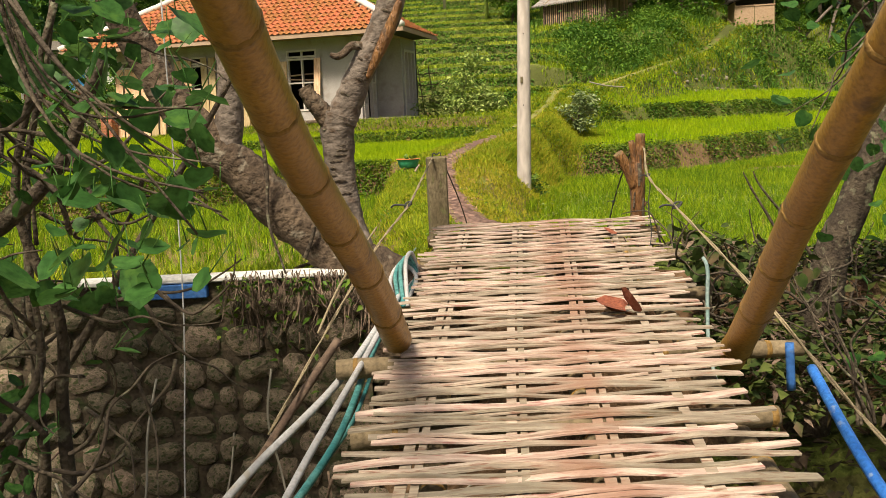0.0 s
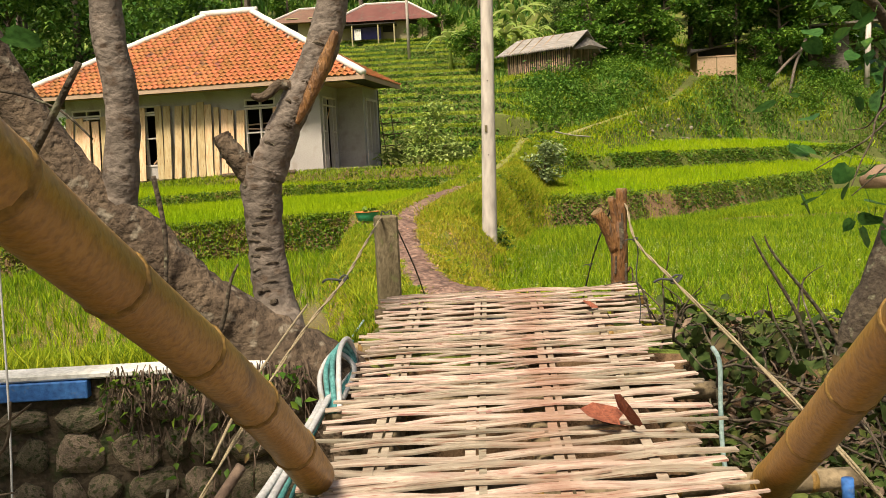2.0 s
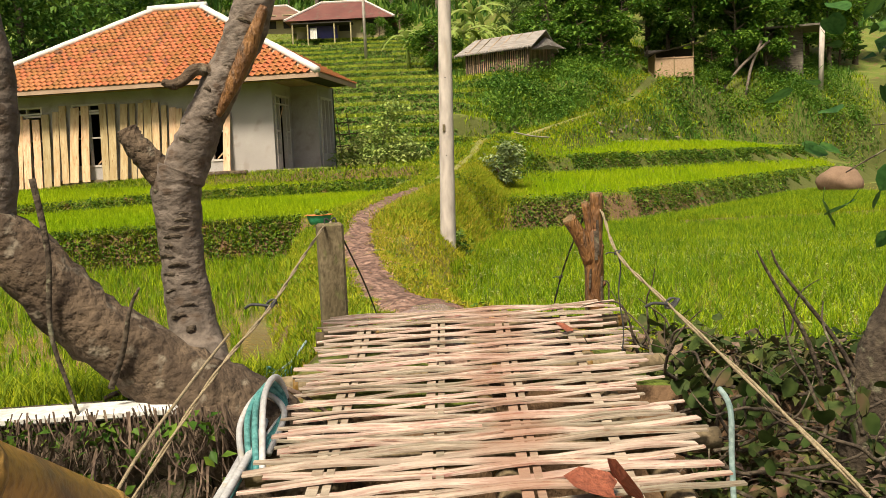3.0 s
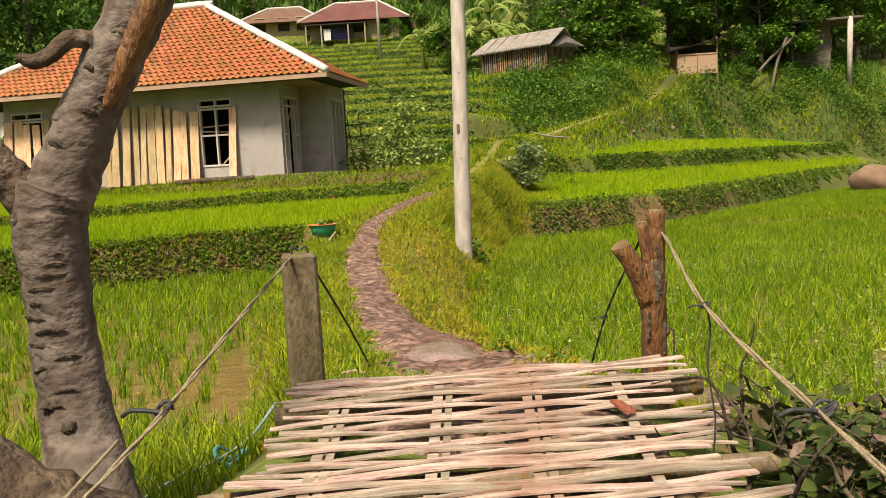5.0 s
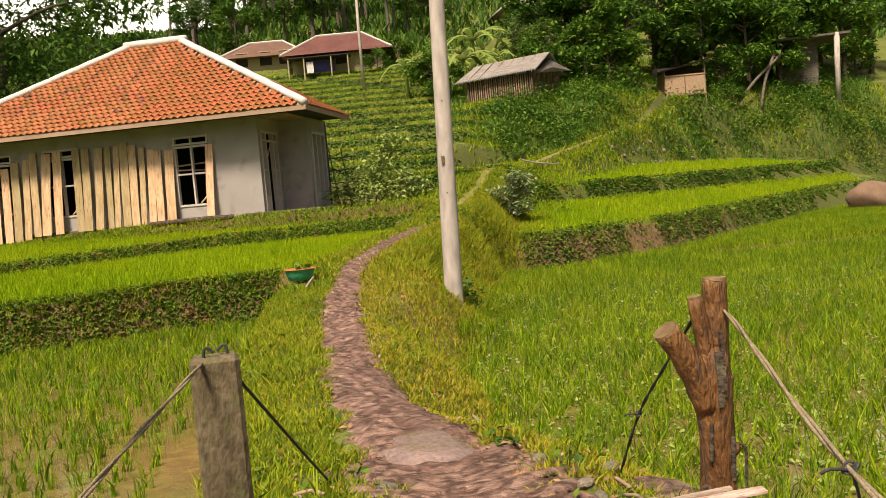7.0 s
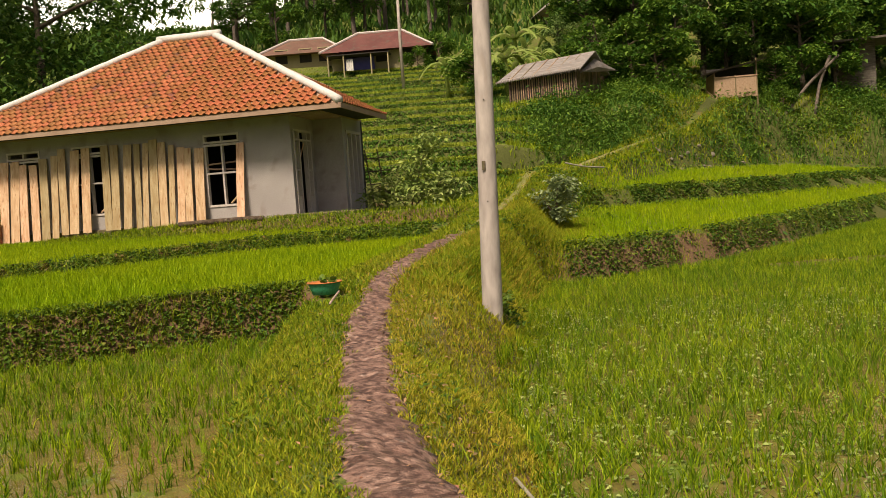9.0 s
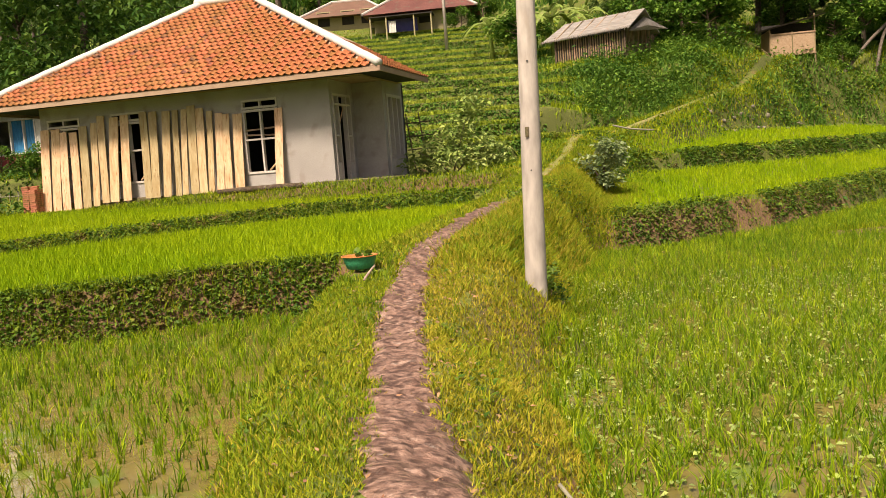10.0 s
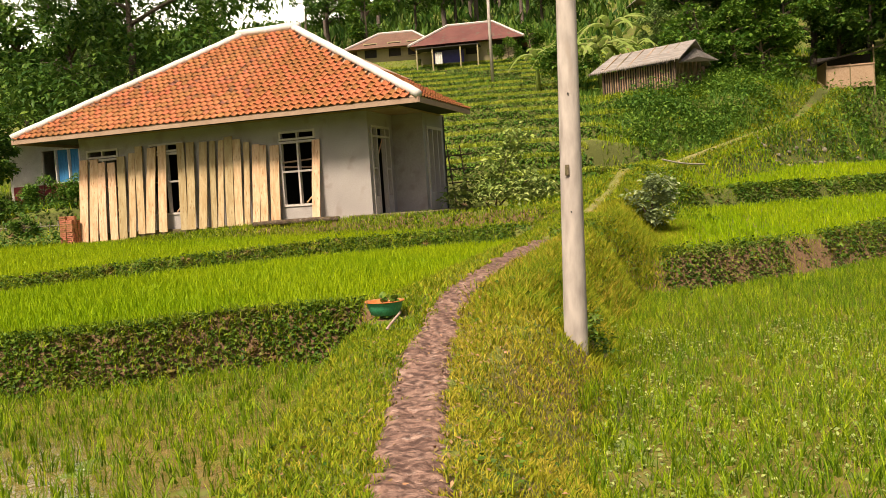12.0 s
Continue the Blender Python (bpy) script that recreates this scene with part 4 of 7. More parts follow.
# thin dead twigs hanging on the leaning limb
for pts in ([(-1.02, 4.95, 1.42), (-0.98, 4.93, 1.15), (-0.99, 4.92, 0.85), (-0.93, 4.9, 0.62), (-0.88, 4.9, 0.42)], [(-0.80, 4.95, 0.62), (-0.74, 4.93, 0.76), (-0.70, 4.92, 0.92), (-0.66, 4.92, 1.0)]):
    limb("dead_twig", pts, [0.014, 0.010, 0.005], M_BARK_DARK, tree, ti, 13, 6)
for k in range(16):
    a = trn.uniform(0, 6.28)
    s = Vector((-0.50 + 0.24 * math.cos(a), 5.28 + 0.16 * math.sin(a), 0.50))
    bm = tube(bmesh.new(), bend([s, s + Vector((trn.uniform(-.12, .18), -0.05, 0.05)), s + Vector((trn.uniform(-.22, .3), -0.13, 0.0)), s + Vector((trn.uniform(-.3, .38), -0.2, -0.16))]), spread([0.02, 0.012, 0.006], 25), 6)
    bmesh.ops.transform(bm, matrix=ti, verts=bm.verts)
    part("root", bm, M_BARK_DARK if k % 3 else M_TWIG, tree, smooth=True)

# right-hand trunk
rt = thing("tree", "dark mossy tree trunk with drooping leafy twigs", "tree", m=pose(2.25, 5.05, 0.2))
ri = rt.matrix_world.inverted()
limb("trunk", [(2.18, 5.05, -0.6), (2.28, 5.0, 0.40), (2.41, 5.0, 0.75), (2.53, 5.0, 1.1), (2.66, 5.0, 1.6), (2.75, 5.0, 2.3), (2.7, 5.0, 3.4)], [0.14, 0.105, 0.09, 0.085, 0.08, 0.075, 0.06], M_BARK_DARK, rt, ri, 8)
limb("branch", [(2.55, 5.0, 1.4), (2.4, 4.8, 1.75), (2.15, 4.6, 2.0), (1.95, 4.5, 2.05)], [0.04, 0.025, 0.008], M_BARK_DARK, rt, ri, 9, 8)
limb("branch", [(2.68, 5.0, 1.9), (2.9, 4.7, 2.2), (3.0, 4.4, 2.3), (2.9, 4.0, 2.2)], [0.04, 0.025, 0.008], M_BARK_DARK, rt, ri, 10, 8)

# ---- utility pole ----
pole = thing("utility_pole", "tall pale concrete utility pole at the paddy edge", "pole", m=pose(1.62, 16.45, -0.5, 0, 1.6, 0))
part("shaft", tube(bmesh.new(), [(0, 0, z) for z in (0, 0.6, 2, 4, 6, 8.5)], [0.137, 0.134, 0.125, 0.113, 0.10, 0.085], 20), M_POLE, pole, smooth=True)
for z in (2.1, 3.4):
    part("step_bolt", tube(bmesh.new(), [(-0.02, -0.118, z), (-0.02, -0.128, z)], 0.010, 8), M_WIRE, pole)
part("stain_patch", box(bmesh.new(), -0.075, -0.03, -0.131, -0.12, 2.5, 2.62, bevel=0.003), M_CONC, pole, "rough grey cement patch")

# ---- plastic basin and stick ----
bs = thing("plastic_basin", "wide green plastic basin with an orange inside on the paddy edge", "basin", m=pose(-0.55, 16.80, float(ground(-0.55, 16.80)) + 0.035) @ Matrix.Scale(1.06, 4))


def lathe(prof, n=28):
    bm = bmesh.new()
    rings = [[bm.verts.new((r * math.cos(2 * math.pi * k / n), r * math.sin(2 * math.pi * k / n), z)) for k in range(n)] for r, z in prof]
    for a, b in zip(rings, rings[1:]):
        for k in range(n):
            bm.faces.new((a[k], a[(k + 1) % n], b[(k + 1) % n], b[k]))
    bm.faces.new(rings[0][::-1])
    return bm


part("bowl", lathe([(0.14, 0.0), (0.16, 0.01), (0.185, 0.08), (0.205, 0.15), (0.208, 0.158)]), M_BASIN, bs, smooth=True)
part("lining", lathe([(0.13, 0.02), (0.15, 0.025), (0.178, 0.08), (0.198, 0.152), (0.222, 0.160), (0.224, 0.150), (0.210, 0.146)]), M_BASIN_IN, bs, "orange-red rim and inside", smooth=True)
bm = bmesh.new()
for k in range(14):
    broad_leaf(bm, pose(trn.uniform(-.08, .1), trn.uniform(-.05, .12), 0.13 + trn.uniform(0, .05), trn.uniform(-40, 60), trn.uniform(-30, 30), trn.uniform(0, 360)), 0.09)
lf = part("cut_weeds", bm, M_WEED)
lf.matrix_world = pose(-0.52, 16.84, float(ground(-0.55, 16.80)) + 0.045)
tagged(lf, "handful of dark cut weeds lying in the basin", "weeds")
line_thing("stick", "pale split-bamboo stick lying on the grass", "stick", [(-0.40, 15.75, 0.50), (-0.38, 16.1, 0.53), (-0.34, 16.5, 0.57)], 0.016, M_STRIP, 4)

# ---- the house under construction ----
HC = pose(-2.36, 29.06, 1.50, 0, 0, -15)
house = thing("house", "unfinished grey plastered house with an orange clay-tile hip roof", "house", m=HC)


def hpart(name, bm, material, label="", smooth=False, parent=None):
    return part(name, bm, material, parent or house, label, smooth)


WIN = [(-2.58, -1.51), (-6.73, -5.60), (-8.88, -7.77)]
T = 0.14


def wall_grid(xs, zs, holes, y0, y1, along="x"):
    """One connected wall with openings: cells between the lines xs and zs, but for the holes (i, j)."""
    b = bmesh.new()
    seen = {}

    def vert(i, j, y):
        if (i, j, y) not in seen:
            seen[i, j, y] = b.verts.new((xs[i], y, zs[j]) if along == "x" else (y, xs[i], zs[j]))
        return seen[i, j, y]

    cells = {(i, j) for i in range(len(xs) - 1) for j in range(len(zs) - 1)} - set(holes)
    for i, j in cells:
        for y in (y0, y1):
            b.faces.new((vert(i, j, y), vert(i + 1, j, y), vert(i + 1, j + 1, y), vert(i, j + 1, y)))
        for (p, q), nb in ((((i, j), (i + 1, j)), (i, j - 1)), (((i, j + 1), (i + 1, j + 1)), (i, j + 1)), (((i, j), (i, j + 1)), (i - 1, j)), (((i + 1, j), (i + 1, j + 1)), (i + 1, j))):
            if nb not in cells:
                b.faces.new((vert(*p, y0), vert(*q, y0), vert(*q, y1), vert(*p, y1)))
    return b


hpart("wall", wall_grid([-9.12, -8.88, -7.77, -6.73, -5.60, -2.58, -1.51, 0.0], [-0.25, 0.42, 2.43, 2.75], [(1, 1), (3, 1), (5, 1)], 0, T), M_PLASTER, "grey cement-plastered front wall")
DOOR = (0.12, 1.45)
hpart("wall", wall_grid([T, 0.17, 1.45, 1.72], [-0.25, 0.0, 2.40, 2.75], [(1, 1)], -T, 0, "y"), M_PLASTER)
hpart("wall", box(bmesh.new(), -T, 0.90, 1.72, 1.86, -0.25, 2.75), M_PLASTER)
hpart("wall", wall_grid([1.86, 1.95, 3.25, 3.45], [-0.25, 0.08, 2.40, 2.75], [(1, 1)], 0.76, 0.90, "y"), M_PLASTER)
# shade behind the openings is painted as a near-black back wall and floor
hpart("wall", box(bmesh.new(), -9.12, 0.90, 3.45, 3.6, -0.25, 2.75), M_SHADE_AND_TARP, "back wall coloured near-black to read as unlit")
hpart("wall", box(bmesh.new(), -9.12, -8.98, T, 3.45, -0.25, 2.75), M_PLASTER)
hpart("floor_slab", box(bmesh.new(), -9.12, 0.0, T, 3.45, -0.25, 0.02), M_SHADE_AND_TARP)
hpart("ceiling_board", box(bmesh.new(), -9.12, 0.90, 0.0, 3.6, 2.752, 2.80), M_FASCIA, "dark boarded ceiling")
hpart("porch_slab", box(bmesh.new(), -0.6, 1.75, -0.25, 3.45, -0.22, 0.08, bevel=0.02), M_CONC, "bare cement porch floor")
hpart("footing", box(bmesh.new(), -9.2, -0.6, -0.10, 0.0, -0.30, 0.02, bevel=0.02), M_CONC)


def ring(x0, x1, z0, z1, t, y0, y1, along="x"):
    return wall_grid([x0, x0 + t, x1 - t, x1], [z0, z0 + t, z1 - t, z1], [(1, 1)], y0, y1, along)


def framed(name, parent, material, x0, x1, z0, z1, t, y0, y1, xs=(), zs=(), label="", along="x"):
    """A window or door frame as one ring, with each mullion and rail a part under it."""
    ob = part(name, ring(x0, x1, z0, z1, t, y0, y1, along), material, parent, label)
    for x in xs:
        q = (x - t * 0.4, x + t * 0.4)
        part("mullion", box(bmesh.new(), *(q if along == "x" else (y0 + 0.002, y1 - 0.002)), *((y0 + 0.002, y1 - 0.002) if along == "x" else q), z0 + t, z1 - t), material, ob)
    for z in zs:
        q = (x0 + t, x1 - t)
        part("rail", box(bmesh.new(), *(q if along == "x" else (y0 + 0.004, y1 - 0.004)), *((y0 + 0.004, y1 - 0.004) if along == "x" else q), z - t * 0.4, z + t * 0.4), material, ob)
    return ob


for a, b in WIN:
    win = framed("window", house, M_FRAME, a, b, 0.42, 2.16, 0.06, -0.025, 0.10, ((a + b) / 2,), (1.35,), "empty window frame with a cross bar")
    framed("vent", house, M_FRAME, a, b, 2.18, 2.43, 0.055, -0.022, 0.10, ((a + b) / 2,), (), "two-slot vent above the window")
    d = Vector((0.55, 0, 0.5))
    c = Vector((b - 0.45, 0.16, 0.5))
    part("brace", tube(bmesh.new(), [c, c + d * 0.8], 0.025, 6), M_PLANK, win)
    if a > -3:
        for z0, z1 in ((1.50, 1.44), (1.58, 1.66)):
            part("batten", tube(bmesh.new(), [(a - 0.25, 0.03 - 0.1, z0), (b - 0.2, 0.3, z1)], 0.024, 6), M_FASCIA, win)

# door with side lights, and the tall side window
y0, y1 = DOOR[0] + 0.05, DOOR[1]
door = framed("door", house, M_FRAME, y0, y1, 0.0, 2.40, 0.06, -0.10, 0.03, (y0 + 0.38, y1 - 0.34), (2.12,), "open door frame with narrow side lights", "y")
for a, b in ((y0 + 0.06, y0 + 0.32), (y1 - 0.28, y1 - 0.06)):
    part("sill_panel", box(bmesh.new(), -0.09, 0.01, a, b, 0.0, 0.55), M_FRAME, door)
    part("mid_rail", box(bmesh.new(), -0.09, 0.012, a, b, 1.25, 1.30), M_FRAME, door)
part("brace", tube(bmesh.new(), [(-0.04, y0 + 0.5, 1.6), (-0.04, y1 - 0.42, 2.05)], 0.018, 6), M_PLANK, door)
side = framed("window", house, M_FRAME, 1.95, 3.25, 0.08, 2.40, 0.08, 0.80, 0.94, (2.4, 2.83), (), "tall pale side window frame", "y")
part("apron", box(bmesh.new(), 0.82, 0.93, 2.03, 3.17, 0.16, 0.55), M_FRAME, side)

# roof: eaves, hips and ridge
EV, RZ = 2.86, 5.76
AX, BX = -10.68, 1.78
YF, YB, YR = -0.9, 7.3, 3.1
RL, RR = -5.25, -3.5
bm = bmesh.new()


def poly(*pts):
    return bm.faces.new([bm.verts.new(p) for p in pts])


kz = (RZ - EV) / (BX - RR)
bx2 = -0.6
zb2 = EV + (BX - bx2) * kz
poly((AX, YF, EV), (BX, YF, EV), (RR, YR, RZ), (RL, YR, RZ))
poly((AX, YF, EV), (RL, YR, RZ), (AX, YB, EV))
poly((BX, YF, EV), (BX, 3.3, EV), (bx2, 3.3, zb2), (bx2, YB - 1.9, zb2), (RR, YR, RZ))
poly((AX, YB, EV), (RL, YR, RZ), (RR, YR, RZ), (bx2, YB - 1.9, zb2), (bx2, YB, EV))
roof_deck = hpart("roof", bm, M_FASCIA, "clay-tile hip roof with white ridge caps")
bm = bmesh.new()
for p, q in (((AX, YF), (BX, YF)), ((BX, YF), (BX, 3.3)), ((AX, YF), (AX, YB))):
    d = (Vector(q) - Vector(p)).normalized() * 0.02
    s = Vector((d.y, -d.x))
    box(bm, min(p[0], q[0]) - abs(s.x), max(p[0], q[0]) + abs(s.x), min(p[1], q[1]) - abs(s.y), max(p[1], q[1]) + abs(s.y), EV - 0.14, EV - 0.01)
part("fascia", bm, M_FASCIA, roof_deck, "brown-pink fascia board under the eaves")
# the eave shade is put into the soffit's near-black colour
part("soffit", box(bmesh.new(), AX + 0.03, BX - 0.03, YF + 0.03, 3.28, EV - 0.055, EV - 0.035), M_SHADE_AND_TARP, roof_deck, "soffit board coloured near-black for the eave shade")


def cap(a, b, r=0.11):
    a, b = Vector(a), Vector(b)
    m2 = a.lerp(b, 0.5)
    n = int((b - a).length / 0.45)
    pts = [a.lerp(b, i / n) + Vector((0, 0, 0.05 + 0.012 * (i % 2))) for i in range(n + 1)]
    part("ridge_cap", tube(bmesh.new(), pts, r, 10), M_WHITE_PAINT, roof_deck, "white-painted ridge cap", smooth=True)


cap((AX, YF, EV), (RL, YR, RZ))
cap((BX, YF, EV), (RR, YR, RZ))
cap((RL - 0.2, YR, RZ + 0.03), (RR + 0.2, YR, RZ + 0.03), 0.13)
cap((RL, YR, RZ), (AX, YB, EV))

# tiles of the front slope: courses of curved pieces
slope = Vector((0, YR - YF, RZ - EV))
SL = slope.length
sd = slope.normalized()
nv = Vector((0, -sd.z, sd.y))
TW, TL = 0.205, 0.235


def tile_verts(n=5):
    out = []
    for j, (l, up) in enumerate(((-0.03, 0.052), (TL, 0.018))):
        for i in range(n):
            t = i / (n - 1)
            out.append((t * TW * 1.05, l, up + 0.030 * math.cos(2 * math.pi * t) - 0.012 * math.sin(2 * math.pi * t)))
    for i in range(n):
        t = i / (n - 1)
        out.append((t * TW * 1.05, -0.03, 0.030 + 0.030 * math.cos(2 * math.pi * t) - 0.012 * math.sin(2 * math.pi * t)))
    fc = [(i, i + 1, n + i + 1, n + i) for i in range(n - 1)] + [(2 * n + i, 2 * n + i + 1, i + 1, i) for i in range(n - 1)]
    return np.array(out), fc


tv, tf = tile_verts()
basis = np.array([[1, 0, 0], list(sd), list(nv)])
tme = bpy.data.meshes.new("tile")
tme.from_pydata([tuple(v) for v in tv @ basis], [], tf)
tme.materials.append(M_TILE_PIECE)
jv, jf, near = [], [], 0
rows_n = int(SL / TL)
trnd = random.Random(11)
for r in range(rows_n):
    s = (r + 0.0) * TL
    f = s / SL
    xa, xb = AX + (RL - AX) * f + 0.10, BX + (RR - BX) * f - 0.12
    n = int((xb - xa) / TW)
    for i in range(n):
        x = xa + i * TW + trnd.uniform(-0.006, 0.006)
        o = np.array([x, YF, EV]) + np.array(sd) * (s + trnd.uniform(-0.005, 0.005)) + np.array(nv) * trnd.uniform(0, 0.009)
        if x > -3.4 and near < 300 and r < 16:
            ob = new("tile", tme)
            ob.parent = roof_deck
            ob.location = o
            near += 1
        else:
            k = len(jv) * len(tv)
            jv.append(tv @ basis + o)
            jf += [tuple(k + q for q in fc) for fc in tf]
tiles = quick_mesh("roof_tiles", np.concatenate(jv), np.array(jf), M_TILE)
tiles.parent = roof_deck
tiles["kind"] = "stuff"
# tiles of the right-hand slope, seen edge-on
d2 = Vector((RR - BX, 0, RZ - EV)).normalized()
n2 = Vector((d2.z, 0, -d2.x))
jv, jf = [], []
for r in range(int((bx2 - BX) / d2.x / TL)):
    for i in range(int((3.3 - YF - r * TL * 0.75) / TW)):
        o = np.array([BX, 3.28 - i * TW, EV]) + np.array(d2) * (r * TL)
        k = len(jv) * len(tv)
        jv.append(tv @ np.array([[0, -1, 0], list(d2), list(n2)]) + o)
        jf += [tuple(k + q for q in fc) for fc in tf]
tiles = quick_mesh("roof_tiles", np.concatenate(jv), np.array(jf), M_TILE)
tiles.parent = roof_deck
tiles["kind"] = "stuff"

# boards leaning on the front wall: place along the wall, top, foot
BOARDS = [(9.11, 2.15, -.34), (8.76, 2.12, -.30), (8.42, 2.10, -.28), (8.04, 1.99, -.26), (7.69, 2.12, -.20), (7.38, 2.29, -.14), (7.07, 2.36, -.06), (6.77, 2.37, -.05), (6.37, 2.38, -.04), (5.66, 2.35, -.02), (5.38, 2.33, -.02), (5.04, 2.35, -.02), (4.68, 2.32, -.02), (4.46, 2.36, 0), (4.19, 2.37, 0), (3.88, 2.31, 0), (3.61, 2.23, 0), (3.37, 2.15, -.06), (3.1, 2.13, 0), (2.84, 2.10, 0), (1.61, 2.09, 0.02)]
prnd = random.Random(21)
for i, (u, top, foot) in enumerate(BOARDS):
    nxt = BOARDS[i + 1][0] if i + 1 < len(BOARDS) else u - 0.26
    w = min(max(u - nxt, 0.2), 0.33) - prnd.uniform(0.03, 0.10)
    x = -u
    g = float(ground(*(HC @ Vector((x, -0.3, 0))).xy)) - HC.translation.z
    foot = min(foot, g + 0.02) if u > 7.5 else max(min(foot, 0.03), g - 0.02)
    tilt = prnd.uniform(-0.10, 0.06)
    top += prnd.uniform(-0.05, 0.06)
    y_foot = -0.20 - prnd.uniform(0.06, 0.16)
    bm = bmesh.new()
    rows = []
    for j in range(5):
        t = j / 4
        z, y = foot + (top - foot) * t, y_foot + (-0.055 - y_foot) * t
        xo = x + tilt * t + 0.006 * math.sin(j * 2 + i)
        rows.append([bm.verts.new(p) for p in ((xo, y - 0.014, z), (xo + w, y - 0.014, z + 0.012 * (j == 4) * math.sin(i)), (xo + w, y + 0.014, z), (xo, y + 0.014, z))])
    for a, b in zip(rows, rows[1:]):
        for k in range(4):
            bm.faces.new((a[k], a[(k + 1) % 4], b[(k + 1) % 4], b[k]))
    bm.faces.new(rows[0])
    bm.faces.new(rows[-1][::-1])
    ob = part("plank", bm, M_PLANK)
    ob.matrix_world = HC
    tagged(ob, "fresh knotty pine board leaning upright against the house wall", "plank", "boards leaning on the house")

lg = part("log", tube(bmesh.new(), bend([(-3.23, -0.52, 0.0), (-2.4, -0.54, 0.02), (-1.5, -0.50, 0.03), (-0.75, -0.5, 0.02)]), 0.075, 10, 0.05, 5), M_BARK_BROWN, smooth=True)
lg.matrix_world = HC
tagged(lg, "fallen log lying on the ground before the house window", "log")

# stacked bricks at the corner
pile = thing("brick_pile", "rough stack of red bricks at the house corner", "bricks", m=pose(-11.42, 31.0, 1.10, 0, 0, -15))
bme = bpy.data.meshes.new("brick")
bm = box(bmesh.new(), 0, 0.215, 0, 0.10, 0, 0.052, bevel=0.006)
bm.to_mesh(bme)
bm.free()
bme.materials.append(M_BRICK)
for k in range(17):
    for i in range(2):
        for j in range(3):
            if k > 14 and (i + j) % 2:
                continue
            ob = new("brick", bme)
            ob.parent = pile
            ob.matrix_local = pose(-0.25 + i * 0.235 + prnd.uniform(-.012, .012), -0.17 + j * 0.115, k * 0.058, 0, 0, prnd.uniform(-4, 4))
lad = thing("ladder", "rough pole scaffold leaning behind the porch", "ladder", m=HC @ pose(1.3, 3.6, 0))
for x in (-0.15, 0.25):
    part("rail", tube(bmesh.new(), [(x, 0, -0.05), (x - 0.25, 0.1, 1.9)], 0.022, 6), M_TWIG, lad)
for z in (0.4, 0.8, 1.2, 1.6):
    part("rung", tube(bmesh.new(), [(-0.3 - z * 0.1, 0.03 * z, z), (0.45 - z * 0.05, 0.05 * z, z + 0.02)], 0.018, 6), M_TWIG, lad)

# ---- the white and red house beyond ----
h2 = thing("house", "white house with a dark red dado and blue-curtained window", "house", m=pose(-16.6, 42.5, 2.75, 0, 0, -12))
part("wall", wall_grid([-3.4, -1.9, 0.1, 3.0], [0.85, 2.35, 2.9], [(1, 0)], 0, 0.15), M_WHITE_PAINT, h2)
part("dado", box(bmesh.new(), -3.4, 3.0, -0.02, 0.15, -0.3, 0.85), M_RED_WALL, h2, "dark red painted lower wall")
# near-black colour stands for the shade in the room behind the window
part("back_wall", box(bmesh.new(), -3.4, 3.0, 4.0, 4.15, -0.3, 2.9), M_SHADE_AND_TARP, h2)
part("side_wall", box(bmesh.new(), -3.55, -3.4, 0, 4.15, -0.3, 2.9), M_WHITE_PAINT, h2)
w2 = framed("window", h2, M_WHITE_PAINT, -1.9, 0.1, 0.85, 2.35, 0.07, -0.03, 0.1, (-1.15, -0.5))
for a, b in ((-1.1, -0.55), (-0.45, 0.03)):
    bm = bmesh.new()
    vs = [[bm.verts.new((a + (b - a) * i / 8, 0.09 + 0.02 * (i % 2), z)) for i in range(9)] for z in (0.92, 2.28)]
    for i in range(8):
        bm.faces.new((vs[0][i], vs[0][i + 1], vs[1][i + 1], vs[1][i]))
    part("curtain", bm, M_CURTAIN, w2, "bright blue curtain")
bm = bmesh.new()
rf = [(-4.3, -0.9, 2.75), (3.4, -0.9, 2.75), (3.4, 5, 2.75), (-4.3, 5, 2.75), (-3, 2, 3.5), (2, 2, 3.5)]
rv = [bm.verts.new(p) for p in rf]
for q in ((0, 1, 5, 4), (1, 2, 5), (2, 3, 4, 5), (3, 0, 4), (3, 2, 1, 0)):
    bm.faces.new([rv[i] for i in q])
part("roof", bm, M_THATCH, h2, "low dark sheet roof")
part("veranda_step", box(bmesh.new(), -3.4, 3.0, -0.7, -0.03, -0.3, 0.2, bevel=0.03), M_RED_WALL, h2)

fence = thing("fence", "low pale bamboo fence across the yard", "fence", m=pose(-13.2, 34.5, 1.45))
for i in range(22):
    part("post", tube(bmesh.new(), [(-5.5 + 0.3 * i, 0, -0.2), (-5.5 + 0.3 * i + 0.01, 0, 0.5 + 0.05 * math.sin(i * 3))], 0.022, 6), M_FENCE, fence)
for z in (0.18, 0.38):
    part("rail", tube(bmesh.new(), [(-5.6, -0.02, z), (-2, -0.02, z + 0.02), (1.0, -0.02, z)], 0.016, 6), M_FENCE, fence)


